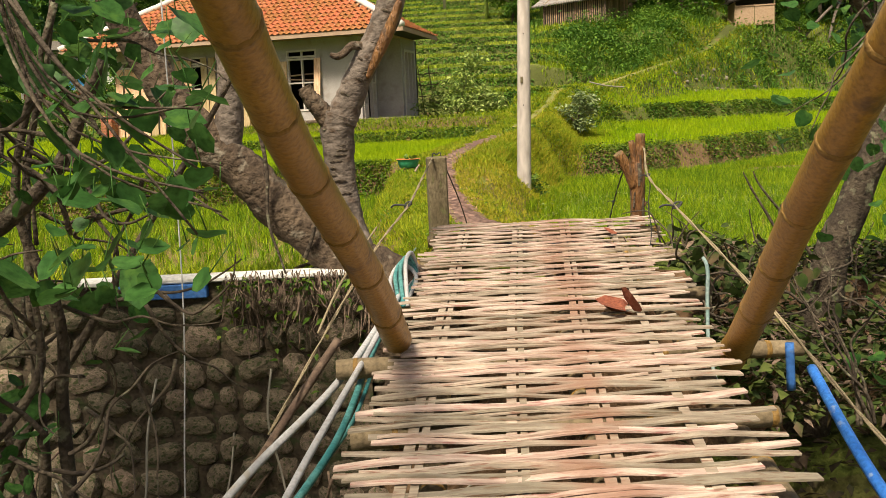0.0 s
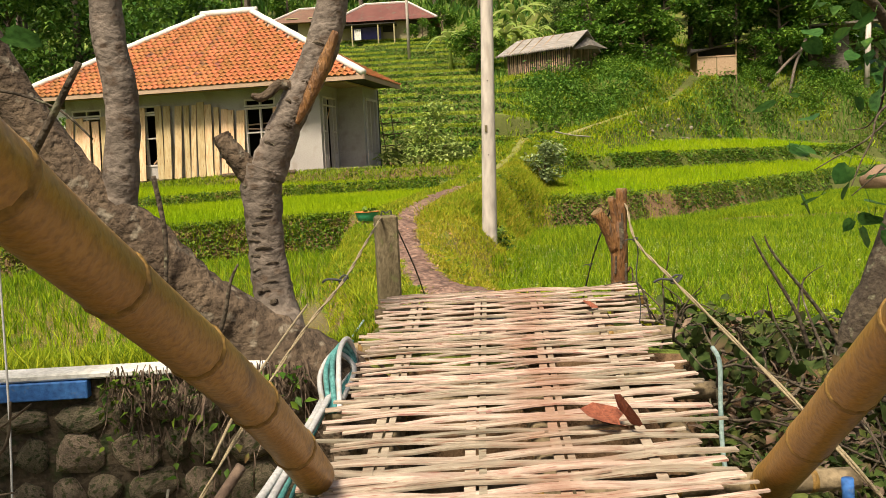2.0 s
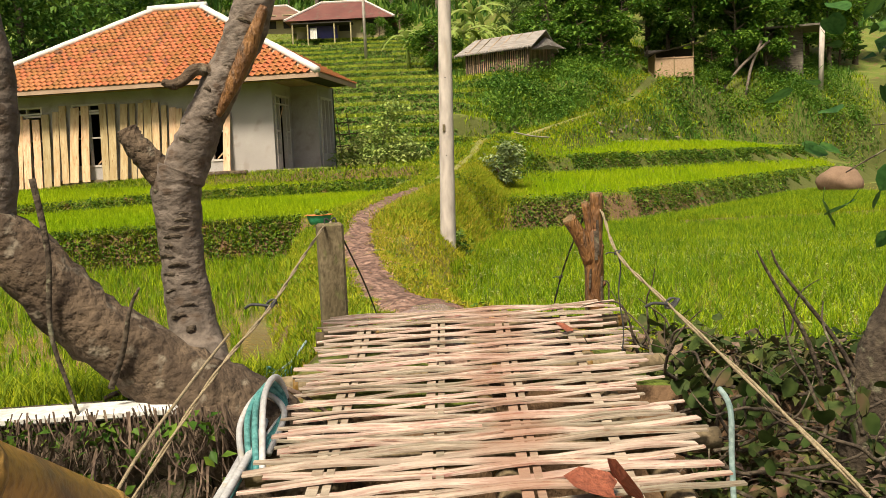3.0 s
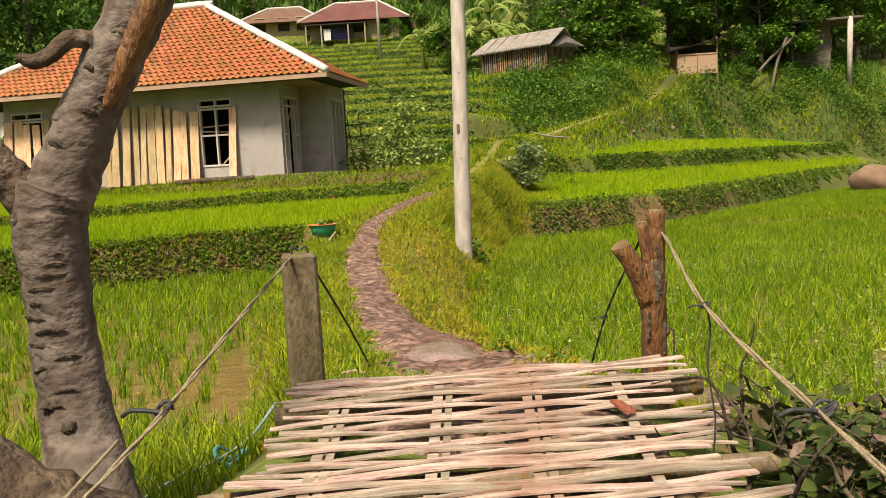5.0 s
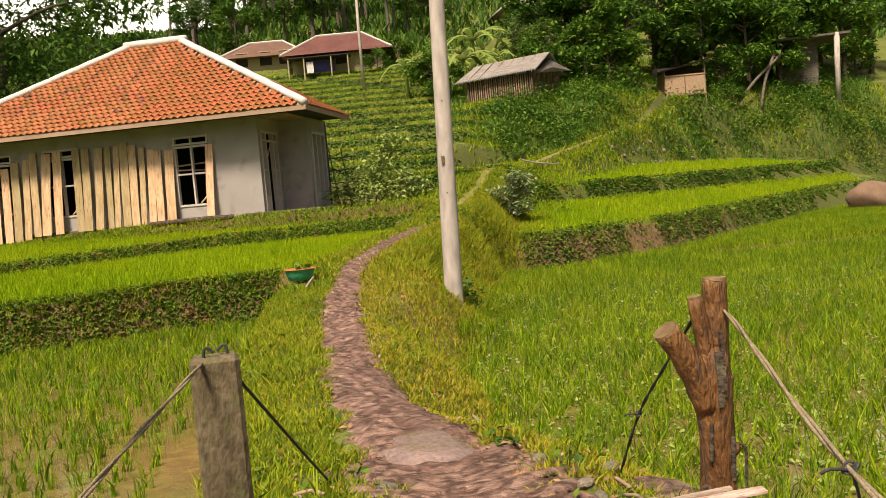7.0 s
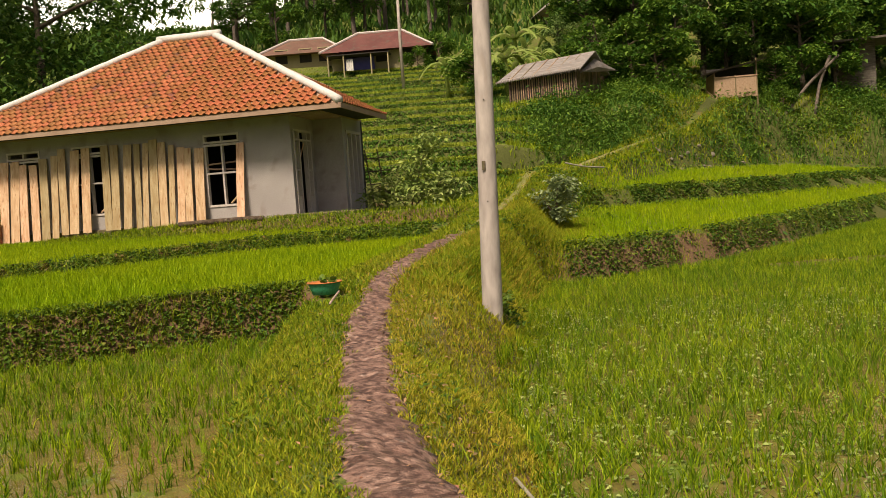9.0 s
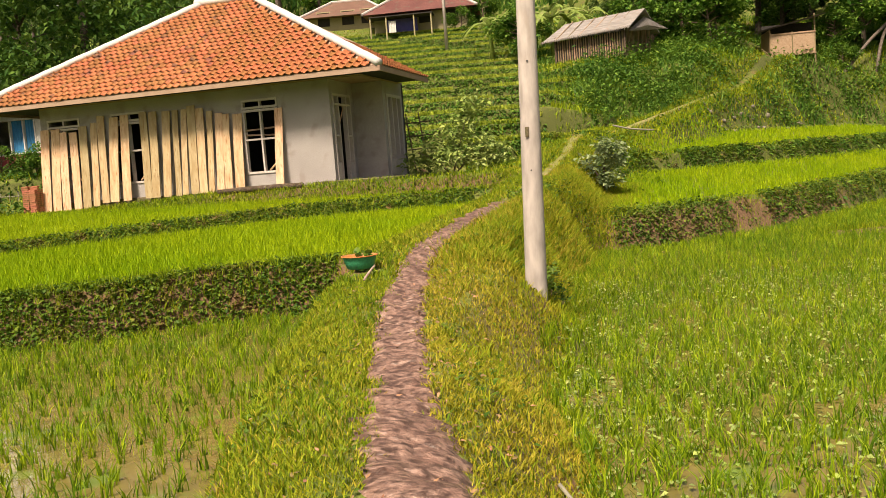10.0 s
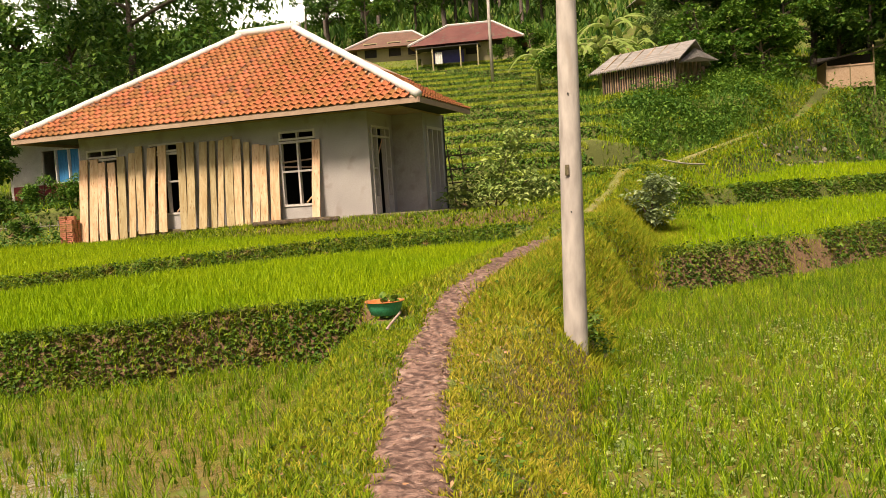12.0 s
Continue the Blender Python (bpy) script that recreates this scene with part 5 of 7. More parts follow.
# ---- the bamboo hut on the slope ----
def gabled_hut():
    gz = 6.25
    hut = thing("bamboo_hut", "small bamboo-slat hut with a weathered grey roof", "hut", m=pose(8.75, 50, gz, 0, 0, -36))
    W, Dp, H = 3.7, 2.9, 1.2
    for i in range(30):
        x = -W / 2 + i * W / 29
        part("slat", box(bmesh.new(), x - 0.030, x + 0.024 + 0.012 * math.sin(i * 9), -Dp / 2 - 0.02, -Dp / 2 + 0.01, 0.0 + 0.04 * math.sin(i * 5), H + 0.03 * math.sin(i * 2.3)), M_SLAT, hut)
    for i in range(20):
        y = -Dp / 2 + i * Dp / 19
        part("slat", box(bmesh.new(), W / 2 - 0.01, W / 2 + 0.02, y - 0.034, y + 0.026, 0.0 + 0.04 * math.sin(i * 4), H + 0.2), M_SLAT, hut)
    # the hut's shaded inside is painted as one near-black block
    part("inner_wall", box(bmesh.new(), -W / 2, W / 2 - 0.03, -Dp / 2 + 0.03, Dp / 2, -0.4, H), M_SHADE_AND_TARP, hut, "near-black block painting the shaded interior behind the slats")
    for x in (-W / 2, 0, W / 2):
        part("post", tube(bmesh.new(), [(x, -Dp / 2 - 0.05, -0.5), (x, -Dp / 2 - 0.05, H + 0.2)], 0.05, 8), M_TWIG, hut)
    bm = bmesh.new()
    for s, o in ((-1, 0.35), (1, 0.35)):
        e, t = s * (Dp / 2 + o), 0.05
        a = [(-W / 2 - 0.6, e, H - 0.05), (W / 2 + 0.4, e, H + 0.05), (W / 2 + 0.45, 0, H + 1.05), (-W / 2 - 0.2, 0, H + 0.95)]
        lo = [bm.verts.new(p) for p in a]
        hi = [bm.verts.new((p[0], p[1], p[2] + t)) for p in a]
        bm.faces.new(lo)
        bm.faces.new(hi)
        for k in range(4):
            bm.faces.new((lo[k], lo[(k + 1) % 4], hi[(k + 1) % 4], hi[k]))
    part("roof", bm, M_SHEET, hut, "weathered grey-pink sheet roof")
    bm = bmesh.new()
    v = [bm.verts.new(p) for p in ((W / 2 + 0.3, -1.7, H - 0.1), (W / 2 + 1.0, -1.1, H + 0.12), (W / 2 + 1.0, 1.4, H + 0.15), (W / 2 + 0.3, 0.2, H + 0.75))]
    bm.faces.new(v)
    bmesh.ops.solidify(bm, geom=bm.faces[:], thickness=0.05)
    part("side_eave", bm, M_SHEET, hut)
    hr = random.Random(4)
    for i in range(46):
        x = -W / 2 - 0.6 + (W + 1.0) * i / 45
        z = H - 0.02 + 0.1 * (x + W / 2 + 0.6) / (W + 1.0)
        part("thatch_strand", tube(bmesh.new(), [(x, -Dp / 2 - 0.30, z + 0.06), (x + hr.uniform(-.03, .03), -Dp / 2 - 0.40, z - 0.02), (x + hr.uniform(-.05, .05), -Dp / 2 - 0.44 - hr.uniform(0, .06), z - hr.uniform(0.05, 0.16))], [0.02, 0.016, 0.006], 5), M_THATCH, hut)
    for i in range(6):
        x = -W / 2 + 0.2 + i * 0.62
        part("roof_batten", tube(bmesh.new(), [(x, -Dp / 2 - 0.3, H + 0.05), (x + 0.1, -0.05, H + 1.06)], 0.022, 5), M_SLAT, hut)


gabled_hut()


def open_hut():
    hut = thing("field_hut", "open field shelter with a woven bamboo front and thatch roof", "hut", m=pose(19.05, 53.0, 6.05, 0, 0, -8) @ Matrix.Scale(1.18, 4))
    part("front_panel", box(bmesh.new(), -0.9, 0.95, -0.9, -0.86, 0.02, 0.98), M_WOVEN, hut, "woven brown bamboo panel")
    for z in (0.02, 0.95):
        part("rail", box(bmesh.new(), -0.93, 0.98, -0.93, -0.90, z, z + 0.06), M_SLAT, hut)
    for x in (-0.92, 0.0, 0.95):
        part("post", tube(bmesh.new(), [(x, -0.88, -0.5), (x, -0.88, 1.75 if x > 0.5 else 1.05)], 0.035, 8), M_SLAT, hut)
    # shade inside the shelter is painted into its back wall
    part("back_wall", box(bmesh.new(), -0.9, 1.3, 0.9, 0.95, -0.4, 1.6), M_SHADE_AND_TARP, hut)
    part("side_wall", box(bmesh.new(), -0.95, -0.9, -0.85, 0.9, -0.4, 1.2), M_WOVEN, hut)
    bm = bmesh.new()
    v = [bm.verts.new(p) for p in ((-1.35, -1.2, 1.18), (1.45, -1.2, 1.72), (1.6, 1.2, 1.85), (-1.3, 1.2, 1.3))]
    bm.faces.new(v)
    bmesh.ops.solidify(bm, geom=bm.faces[:], thickness=0.10)
    part("roof", bm, M_THATCH, hut, "ragged dark thatch roof")
    for k in range(5):
        part("prop", tube(bmesh.new(), [(-1.0 - 0.08 * k, -0.95, 0.1 * k), (-1.4 + 0.1 * k, -1.0, 0.1)], 0.02, 5), M_SLAT, hut)


open_hut()


# ---- the old houses up the hill ----
def hill_house(x, y, z, turn, w, d, h, rise, roof_mat, wall_mat, label):
    hh = thing("house", label, "house", "houses up the hill", pose(x, y, z, 0, 0, turn))
    part("wall", box(bmesh.new(), -w / 2, w / 2, -d / 2, d / 2, -1.2, h), wall_mat, hh)
    bm = bmesh.new()
    o = 0.8
    pts = [(-w / 2 - o, -d / 2 - o, h - 0.15), (w / 2 + o, -d / 2 - o, h - 0.15), (w / 2 + o, d / 2 + o, h - 0.15), (-w / 2 - o, d / 2 + o, h - 0.15), (-w / 4, 0, h + rise), (w / 4, 0, h + rise)]
    vs = [bm.verts.new(p) for p in pts]
    for q in ((0, 1, 5, 4), (1, 2, 5), (2, 3, 4, 5), (3, 0, 4), (3, 2, 1, 0)):
        bm.faces.new([vs[i] for i in q])
    rr = part("roof", bm, roof_mat, hh)
    for i, j in ((0, 4), (1, 5), (4, 5)):
        a, b = Vector(pts[i]), Vector(pts[j])
        part("ridge_cap", tube(bmesh.new(), [a + Vector((0, 0, 0.05)), b + Vector((0, 0, 0.05))], 0.10, 6), M_FRAME, rr)
    for xx in (-w * 0.3, w * 0.05, w * 0.33):
        # each opening is shade painted as a flat near-black panel on the wall
        bm = bmesh.new()
        box(bm, xx - 0.5, xx + 0.5, -d / 2 - 0.03, -d / 2 + 0.02, 0.7, 1.8)
        wn = part("window", bm, M_SHADE_AND_TARP, hh, "near-black panel painting the shade in a window opening")
        part("window_frame", ring(xx - 0.56, xx + 0.56, 0.64, 1.86, 0.07, -d / 2 - 0.06, -d / 2 - 0.03), M_YELLOW_WALL, wn)
    return hh


hill_house(-0.4, 76, 12.0, -6, 7.2, 5, 1.7, 1.75, M_RED_ROOF, M_YELLOW_WALL, "old hillside house with a dark red tin roof")
hill_house(-6.6, 79, 12.8, -4, 5.6, 5, 1.5, 1.5, M_OLD_ROOF, M_YELLOW_WALL, "old hillside house with a faded brown tile roof")
hill_house(28.5, 80, 17.2, -10, 6.0, 5, 1.6, 1.5, M_RED_ROOF, M_YELLOW_WALL, "half-hidden hillside house with a red roof")
hill_house(16.5, 80, 15.6, 8, 5.0, 5, 1.6, 1.6, M_SHEET, M_YELLOW_WALL, "half-hidden hillside house with a pale brown roof")
awn = thing("awning", "dark tarpaulin awning with washing below on a house front", "awning", m=pose(-2.3, 72.6, 11.6, 0, 0, -6))
part("sheet", box(bmesh.new(), -2.2, 2.6, -0.6, 0.9, 1.55, 1.62), M_SHADE_AND_TARP, awn)
part("blue_wall", box(bmesh.new(), -1.1, 1.3, 0.6, 0.66, 0.0, 1.5), M_CLOTH, awn, "deep blue painted wall")
for x in (-2.1, -0.9, 1.2, 2.5):
    part("post", tube(bmesh.new(), [(x, -0.5, -1.2), (x, -0.5, 1.6)], 0.06, 6), M_YELLOW_WALL, awn)
bm = bmesh.new()
vs = [[bm.verts.new((-0.75 + 0.09 * i, -0.3 + 0.03 * (i % 2), z)) for i in range(7)] for z in (0.4, 1.25)]
for i in range(6):
    bm.faces.new((vs[0][i], vs[0][i + 1], vs[1][i + 1], vs[1][i]))
part("towel", bm, M_WHITE_PAINT, awn, "white towel hung out to dry")
mp = thing("utility_pole", "thin pale pole on the terraced slope", "pole", m=pose(1.07, 62, float(ground(1.07, 62)) - 0.3))
part("shaft", tube(bmesh.new(), [(0, 0, 0), (0, 0, 4), (0.05, 0, 7.5)], [0.11, 0.10, 0.08], 8), M_POLE, mp, smooth=True)
dark = thing("shed", "dark wooden shed under the trees with a pale post", "shed", m=pose(29.2, 57.2, 6.3, 0, 0, -20) @ Matrix.Scale(1.25, 4))
part("wall", box(bmesh.new(), -1.6, 0.2, -0.6, 1, -1, 2.4), M_THATCH, dark)
part("roof", box(bmesh.new(), -1.9, 1.6, -1.5, 1.4, 2.4, 2.5), M_THATCH, dark)
part("post", tube(bmesh.new(), [(0.9, -1.4, -0.9), (1.0, -1.4, 2.5)], 0.13, 8), M_POLE, dark, smooth=True)

# ---- boulder at the paddy edge ----
bm = bmesh.new()
bmesh.ops.create_icosphere(bm, subdivisions=3, radius=1.0)
for v in bm.verts:
    v.co *= 1 + 0.22 * noise.noise(v.co * 1.3)
    v.co = Vector((v.co.x * 1.25, v.co.y * 0.9, v.co.z * 0.8))
bo = part("boulder", bm, M_BOULDER, smooth=True)
bo.matrix_world = pose(21.7, 39, -0.02) @ Matrix.Scale(0.85, 4)
tagged(bo, "large smooth pale boulder at the field edge", "boulder")

# ---- retaining wall of the ravine ----
wall = thing("retaining_wall", "mossy river-stone retaining wall with a painted coping", "wall", m=pose(-2.6, 4.95, -0.8))
wall["kind"] = "structure"
bm = bmesh.new()
box(bm, -4.2, 2.15, -0.02, 0.30, -1.5, 1.30)
part("mortar", bm, M_MORTAR, wall)
srnd = random.Random(9)


def stone_mesh(k, mat=M_STONE):
    b = bmesh.new()
    bmesh.ops.create_icosphere(b, subdivisions=2, radius=0.5)
    for v in b.verts:
        v.co *= 1 + 0.35 * noise.noise(v.co * 2.2 + Vector((k * 7.1, 0, 0)))
        v.co = Vector((max(-0.43, min(0.43, v.co.x)), v.co.y * 0.8, max(-0.42, min(0.42, v.co.z))))
    me = bpy.data.meshes.new("stone")
    b.to_mesh(me)
    b.free()
    me.materials.append(mat)
    return me


stones = [stone_mesh(k) for k in range(6)]
z, r = -1.45, 0
while z < 1.10:
    h = srnd.uniform(0.13, 0.19)
    x = -4.2 + srnd.uniform(0, 0.1)
    while x < 2.1:
        w = srnd.uniform(0.10, 0.27)
        s = new("stone", stones[srnd.randrange(6)])
        s.parent = wall
        s.matrix_local = pose(x + w / 2, -0.015, z + h / 2 + srnd.uniform(-.02, .02), srnd.uniform(-12, 12), srnd.choice((0, 180)) + srnd.uniform(-30, 30), srnd.uniform(-8, 8)) @ Matrix.Diagonal((w * srnd.uniform(0.95, 1.2), srnd.uniform(0.08, 0.2), h * srnd.uniform(0.9, 1.25), 1))
        x += w + 0.012
    z += h + 0.008
part("coping", box(bmesh.new(), 0.45, 2.05, -0.06, 0.10, 1.312, 1.345, bevel=0.008), M_WHITE_PAINT, wall, "white-painted cement coping")
part("painted_band", box(bmesh.new(), 0.62, 1.23, -0.07, 0.0, 1.225, 1.308, bevel=0.005), M_BLUE_PAINT, wall, "blue-painted band under the coping")


# ---- rice, grass and weeds ----
def lay(x, y, lift=0.0):
    return np.stack([x, y, ground(x, y) + lift], 1)


def field(x0, x1, y0, y1, density):
    n = int((x1 - x0) * (y1 - y0) * density)
    return RNG.uniform(x0, x1, n), RNG.uniform(y0, y1, n)


def rows_of(x0, x1, y0, y1, gap, jitter):
    gx, gy = np.meshgrid(np.arange(x0, x1, gap), np.arange(y0, y1, gap))
    gx, gy = gx.ravel(), gy.ravel()
    return gx + RNG.normal(0, jitter, len(gx)) + 0.08 * np.sin(gy), gy + RNG.normal(0, jitter, len(gy)) + 0.08 * np.sin(gx * 0.8)


def left_edge(y):
    return np.interp(y, _py, _px) - np.interp(y, [6, 8, 11, 16, 20, 24, 29, 33], [1.0, 1.0, 1.10, 1.05, 0.8, 0.7, 0.8, 1.6])


def right_edge(y):
    return np.interp(y, _py, _px) + np.interp(y, [6, 8, 10, 13, 16.5, 18.5, 24, 33], [1.1, 1.2, 0.75, 0.95, 1.25, 1.3, 1.3, 1.2])


def stuff(ob, label, category):
    return tagged(ob, label, category, kind="stuff")


x, y = rows_of(-15, -0.8, 7.4, 17.2, 0.20, 0.035)
k = (x < left_edge(y) - 0.15) & (y < bank_1(x) - 0.3) & (RNG.random(len(x)) < 0.93)
b = lay(x[k], y[k])
b[:, 2] = np.maximum(b[:, 2], -0.08)
thick = np.clip((b[:, 1] - 10.5) / 4, 0, 1) * 0.6 + 0.4
stuff(blades("rice", b, 0.16, 0.012, M_RICE, 0.55, 10, 0.02), "young rice tufts standing in muddy paddy water", "rice")
kk = RNG.random(len(b)) < thick
stuff(blades("rice", b[kk & (b[:, 1] > 10)], 0.17, 0.010, M_RICE, 0.7, 9, 0.07), "thicker young rice towards the paddy bank", "rice")

x, y = rows_of(1.0, 22, 7.9, 42, 0.175, 0.045)
k = (x > right_edge(y) + 0.3) & (y < bank_r(x) - 0.1) & (RNG.random(len(x)) < 0.93)
b = lay(x[k], y[k])
b[:, 2] = np.maximum(b[:, 2], -0.50)
b = b[b[:, 2] < -0.2]
near = b[:, 1] < 16
stuff(blades("rice", b[near], 0.20, 0.012, M_RICE, 0.7, 17, 0.035), "young rice planted in rows in shallow water", "rice")
stuff(blades("rice", b[~near], 0.18, 0.013, M_RICE, 0.6, 13, 0.05), "young rice covering the far part of the paddy", "rice")
wide = b[b[:, 1] < 21]
n = len(wide) * 7
i = RNG.integers(0, len(wide), n)
fl = wide[i] + np.stack([RNG.normal(0, .1, n), RNG.normal(0, .1, n), RNG.uniform(0.03, 0.07, n)], 1)
fl = fl[wobble(fl[:, 0], fl[:, 1], 0.9, 0.7) + RNG.normal(0, 0.3, n) > -0.35]
v, f = leaf_cloud(fl, 0.052, 0.7, 0.25, 0.0)
stuff(quick_mesh("duckweed", v, f, M_LEAF_LIGHT), "small pale floating leaves between the rice", "water plants")

for name, reg, hgt, dens, lab in (
        ("b", (-17, 1.4, 15, 27), 0.17, 650, "bright green young rice in the middle paddy"),
        ("c", (-15, 2.2, 20, 33), 0.15, 450, "bright green rice before the house")):
    x, y = field(*reg, dens)
    if name == "b":
        k = (x < left_edge(y) - 0.05) & (y > bank_1(x) + 0.55) & (y < bank_2(x) - 0.35)
    else:
        k = (x < left_edge(y) - 0.1) & (y > bank_2(x) + 0.7) & (y < bank_3(x) - 0.25)
    stuff(blades("rice", lay(x[k], y[k]), hgt, 0.016, M_RICE_BRIGHT, 0.35), lab, "rice")
x, y = field(2.5, 27, 25, 52, 190)
k = (x > right_edge(y) + 0.5) & (y > bank_r(x) + 0.9) & (y < bank_r2(x) - 0.1)
stuff(blades("rice", lay(x[k], y[k]), 0.20, 0.024, M_RICE_BRIGHT, 0.35), "bright rice on the second terrace", "rice")
x, y = field(4.5, 30, 34, 60, 150)
k = (x > right_edge(np.minimum(y, 33)) + 0.3) & (y > bank_r2(x) + 0.75) & (y < edge_r(x) - 0.2) & (np.abs(x - np.interp(y, _py, _px)) > 0.7)
stuff(blades("rice", lay(x[k], y[k]), 0.20, 0.030, M_RICE_BRIGHT, 0.35), "yellow-green rice on the upper terrace", "rice")

# short grass on both sides of the path
for y0, y1, dens, h, w in ((6.5, 10.5, 4200, 0.05, 0.009), (10.5, 16, 3000, 0.055, 0.011), (16, 34, 1000, 0.08, 0.018)):
    x, y = field(-2.2, 6.0, y0, y1, dens)
    px = np.interp(y, _py, _px)
    bare = np.interp(y, [6.5, 7.2, 8.0, 9.4, 11.0, 24, 28], [0.62, 0.52, 0.36, 0.28, 0.20, 0.16, 0.0]) * (1 + 0.35 * np.sin(y * 5.3) * np.sin(y * 2.1 + 1))
    bare = bare * (1 + 0.8 * np.clip(wobble(x, y, 7.0, 0.5), -0.6, 0.6))
    k = (x > left_edge(y) - 0.22) & (x < right_edge(y) + 0.62) & (np.abs(x - px) > bare) & (np.hypot(x + 0.56, y - 16.6) > 0.33) & (wobble(x, y, 3.0) + RNG.normal(0, .5, len(x)) > -0.75)
    x, y = x[k], y[k]
    warm = RNG.random(len(x)) < np.where(x > np.interp(y, _py, _px), 0.85, 0.3)
    stuff(blades("grass", lay(x[~warm], y[~warm]), h * 1.15, w, M_GRASS_DEEP, 0.9), "short green grass along the path", "grass")
    stuff(blades("grass", lay(x[warm], y[warm]), h, w, M_GRASS, 1.0), "short yellowish grass along the path", "grass")
x, y = field(-1.6, 2.6, 6.4, 18, 90)
px = np.interp(y, _py, _px)
k = (x > left_edge(y) - 0.25) & (x < right_edge(y) + 0.45) & (np.abs(x - px) > 0.32) & (wobble(x, y, 1.7, 1.0) > -0.1)
v, f = leaf_cloud(lay(x[k], y[k], 0.03), 0.055, 0.6, 0.45, -0.2)
stuff(quick_mesh("weeds", v, f, M_WEED), "low broad-leaved weeds in the verge", "weeds")
x, y = rows_of(-1.3, 2.4, 6.6, 20, 0.34, 0.12)
px = np.interp(y, _py, _px)
k = (x > left_edge(y) - 0.2) & (x < right_edge(y) + 0.45) & (np.abs(x - px) > 0.42) & (np.hypot(x + 0.56, y - 16.6) > 0.5)
stuff(blades("grass", lay(x[k], y[k]), 0.15, 0.008, M_GRASS_DEEP, 0.9, 14, 0.04), "taller grass tufts in the verge", "grass")

n = 2600
y = RNG.uniform(7.0, 21, n)
x = np.interp(y, _py, _px) + np.where(RNG.random(n) < 0.7, 1, -1) * np.abs(RNG.normal(0.28, 0.32, n))
v, f = leaf_cloud(lay(x, y, 0.03), 0.045, 0.45, 0.4, 0.0)
stuff(quick_mesh("leaf_litter", v, f, surface("verge_litter", (0.26, 0.14, 0.07), (0.36, 0.24, 0.12), 3, 0.9, 0, 20, island=0.4)), "dead brown leaves and straw along the path edge", "leaf litter")

# overgrown banks between the fields
for line, x0, x1, n, depth, rise, size, mat, lab in (
        (bank_1, -16, -0.95, 34000, 0.27, 0.05, 0.068, M_WEED, "matted weeds covering the first paddy bank"),
        (bank_2, -16, 1.2, 22000, 0.32, 0.06, 0.085, M_WEED, "matted weeds covering the second paddy bank"),
        (bank_r, 1.9, 24, 20000, 0.32, 0.12, 0.09, M_WEED, "weeds over the earth bank of the lower paddy"),
        (bank_r2, 3.6, 28, 20000, 0.40, 0.12, 0.12, M_WEED, "weeds over the upper terrace bank")):
    x = RNG.uniform(x0, x1, n)
    off = 0.30 if line in (bank_r, bank_r2) else 0.0
    y = line(x) + off + RNG.normal(0, depth, n)
    keep = np.sin(x * 2.1) * np.sin(x * 0.83 + 1) + 0.5 * np.sin(x * 5.3 + y * 3) + RNG.normal(0, 0.35, n) > (-1.25 if off == 0 else -0.45)
    v, f = leaf_cloud(lay(x[keep], y[keep], RNG.uniform(0, rise, int(keep.sum()))), size, 0.6, 0.5, 0.1)
    stuff(quick_mesh("bank_weeds", v, f, mat), lab, "weeds")
    x = RNG.uniform(x0, x1, n // 2)
    y = line(x) + off + RNG.normal(0.1, depth * 1.1, n // 2)
    stuff(blades("bank_grass", lay(x, y), 0.12, 0.012, M_GRASS_DEEP, 0.9), "long grass hanging over the bank", "grass")
x = RNG.uniform(-11, 3, 3600)
y = bank_3(x) - 0.55 + RNG.normal(0, 0.25, 3600)
v, f = leaf_cloud(lay(x, y, RNG.uniform(0, 0.06, 3600)), 0.10, 0.6, 0.5, 0.1)
stuff(quick_mesh("bank_weeds", v, f, M_WEED), "weeds along the edge of the house yard", "weeds")

x = RNG.uniform(8.6, 24, 3500)
stuff(blades("bund_grass", lay(x, 25.3 + RNG.normal(0, 0.12, 3500)), 0.16, 0.02, M_GRASS_DEEP, 0.7), "grass along the low bund in the paddy", "grass")

# weeds down the side of the raised strip beyond the pole
y = RNG.uniform(16.6, 30, 4200)
x = np.interp(y, _py, _px) + 1.15 + RNG.normal(0.15, 0.32, 4200)
v, f = leaf_cloud(lay(x[:1500], y[:1500], RNG.uniform(0, 0.10, 1500)), 0.085, 0.6, 0.5, 0.1)
stuff(quick_mesh("verge_weeds", v, f, M_WEED), "leafy weeds on the side of the raised path", "weeds")
stuff(blades("verge_grass", lay(x, y), 0.15, 0.018, M_GRASS, 0.9), "long yellowish grass on the side of the raised path", "grass")
y = RNG.uniform(16.6, 32, 52000)
x = np.interp(y, _py, _px) + 1.25 + RNG.normal(0.1, 0.42, 52000)
stuff(blades("verge_grass", lay(x[::2], y[::2]), 0.14, 0.016, M_GRASS, 0.8), "yellow-green grass over the side of the raised path", "grass")
stuff(blades("verge_grass", lay(x[1::2], y[1::2]), 0.17, 0.016, M_GRASS_DEEP, 0.8), "long green grass over the side of the raised path", "grass")
x = RNG.uniform(-12, 3.2, 12000)
stuff(blades("yard_edge_grass", lay(x, bank_3(x) - 0.2 + RNG.normal(0, 0.22, 12000)), 0.13, 0.018, M_GRASS_DEEP, 0.8), "grass along the edge of the house yard", "grass")
# bushy growth on the slope below the huts
n = 170
cx = RNG.uniform(6.5, 32, n)
cy = edge_r(cx) + RNG.uniform(0.6, 7.5, n)
k = np.abs(cx - np.interp(cy, _py, _px)) > 1.3
cx, cy = cx[k], cy[k]
NB = 34000
i = RNG.integers(0, len(cx), NB)
x, y = cx[i] + RNG.normal(0, 0.5, NB), cy[i] + RNG.normal(0, 0.45, NB)
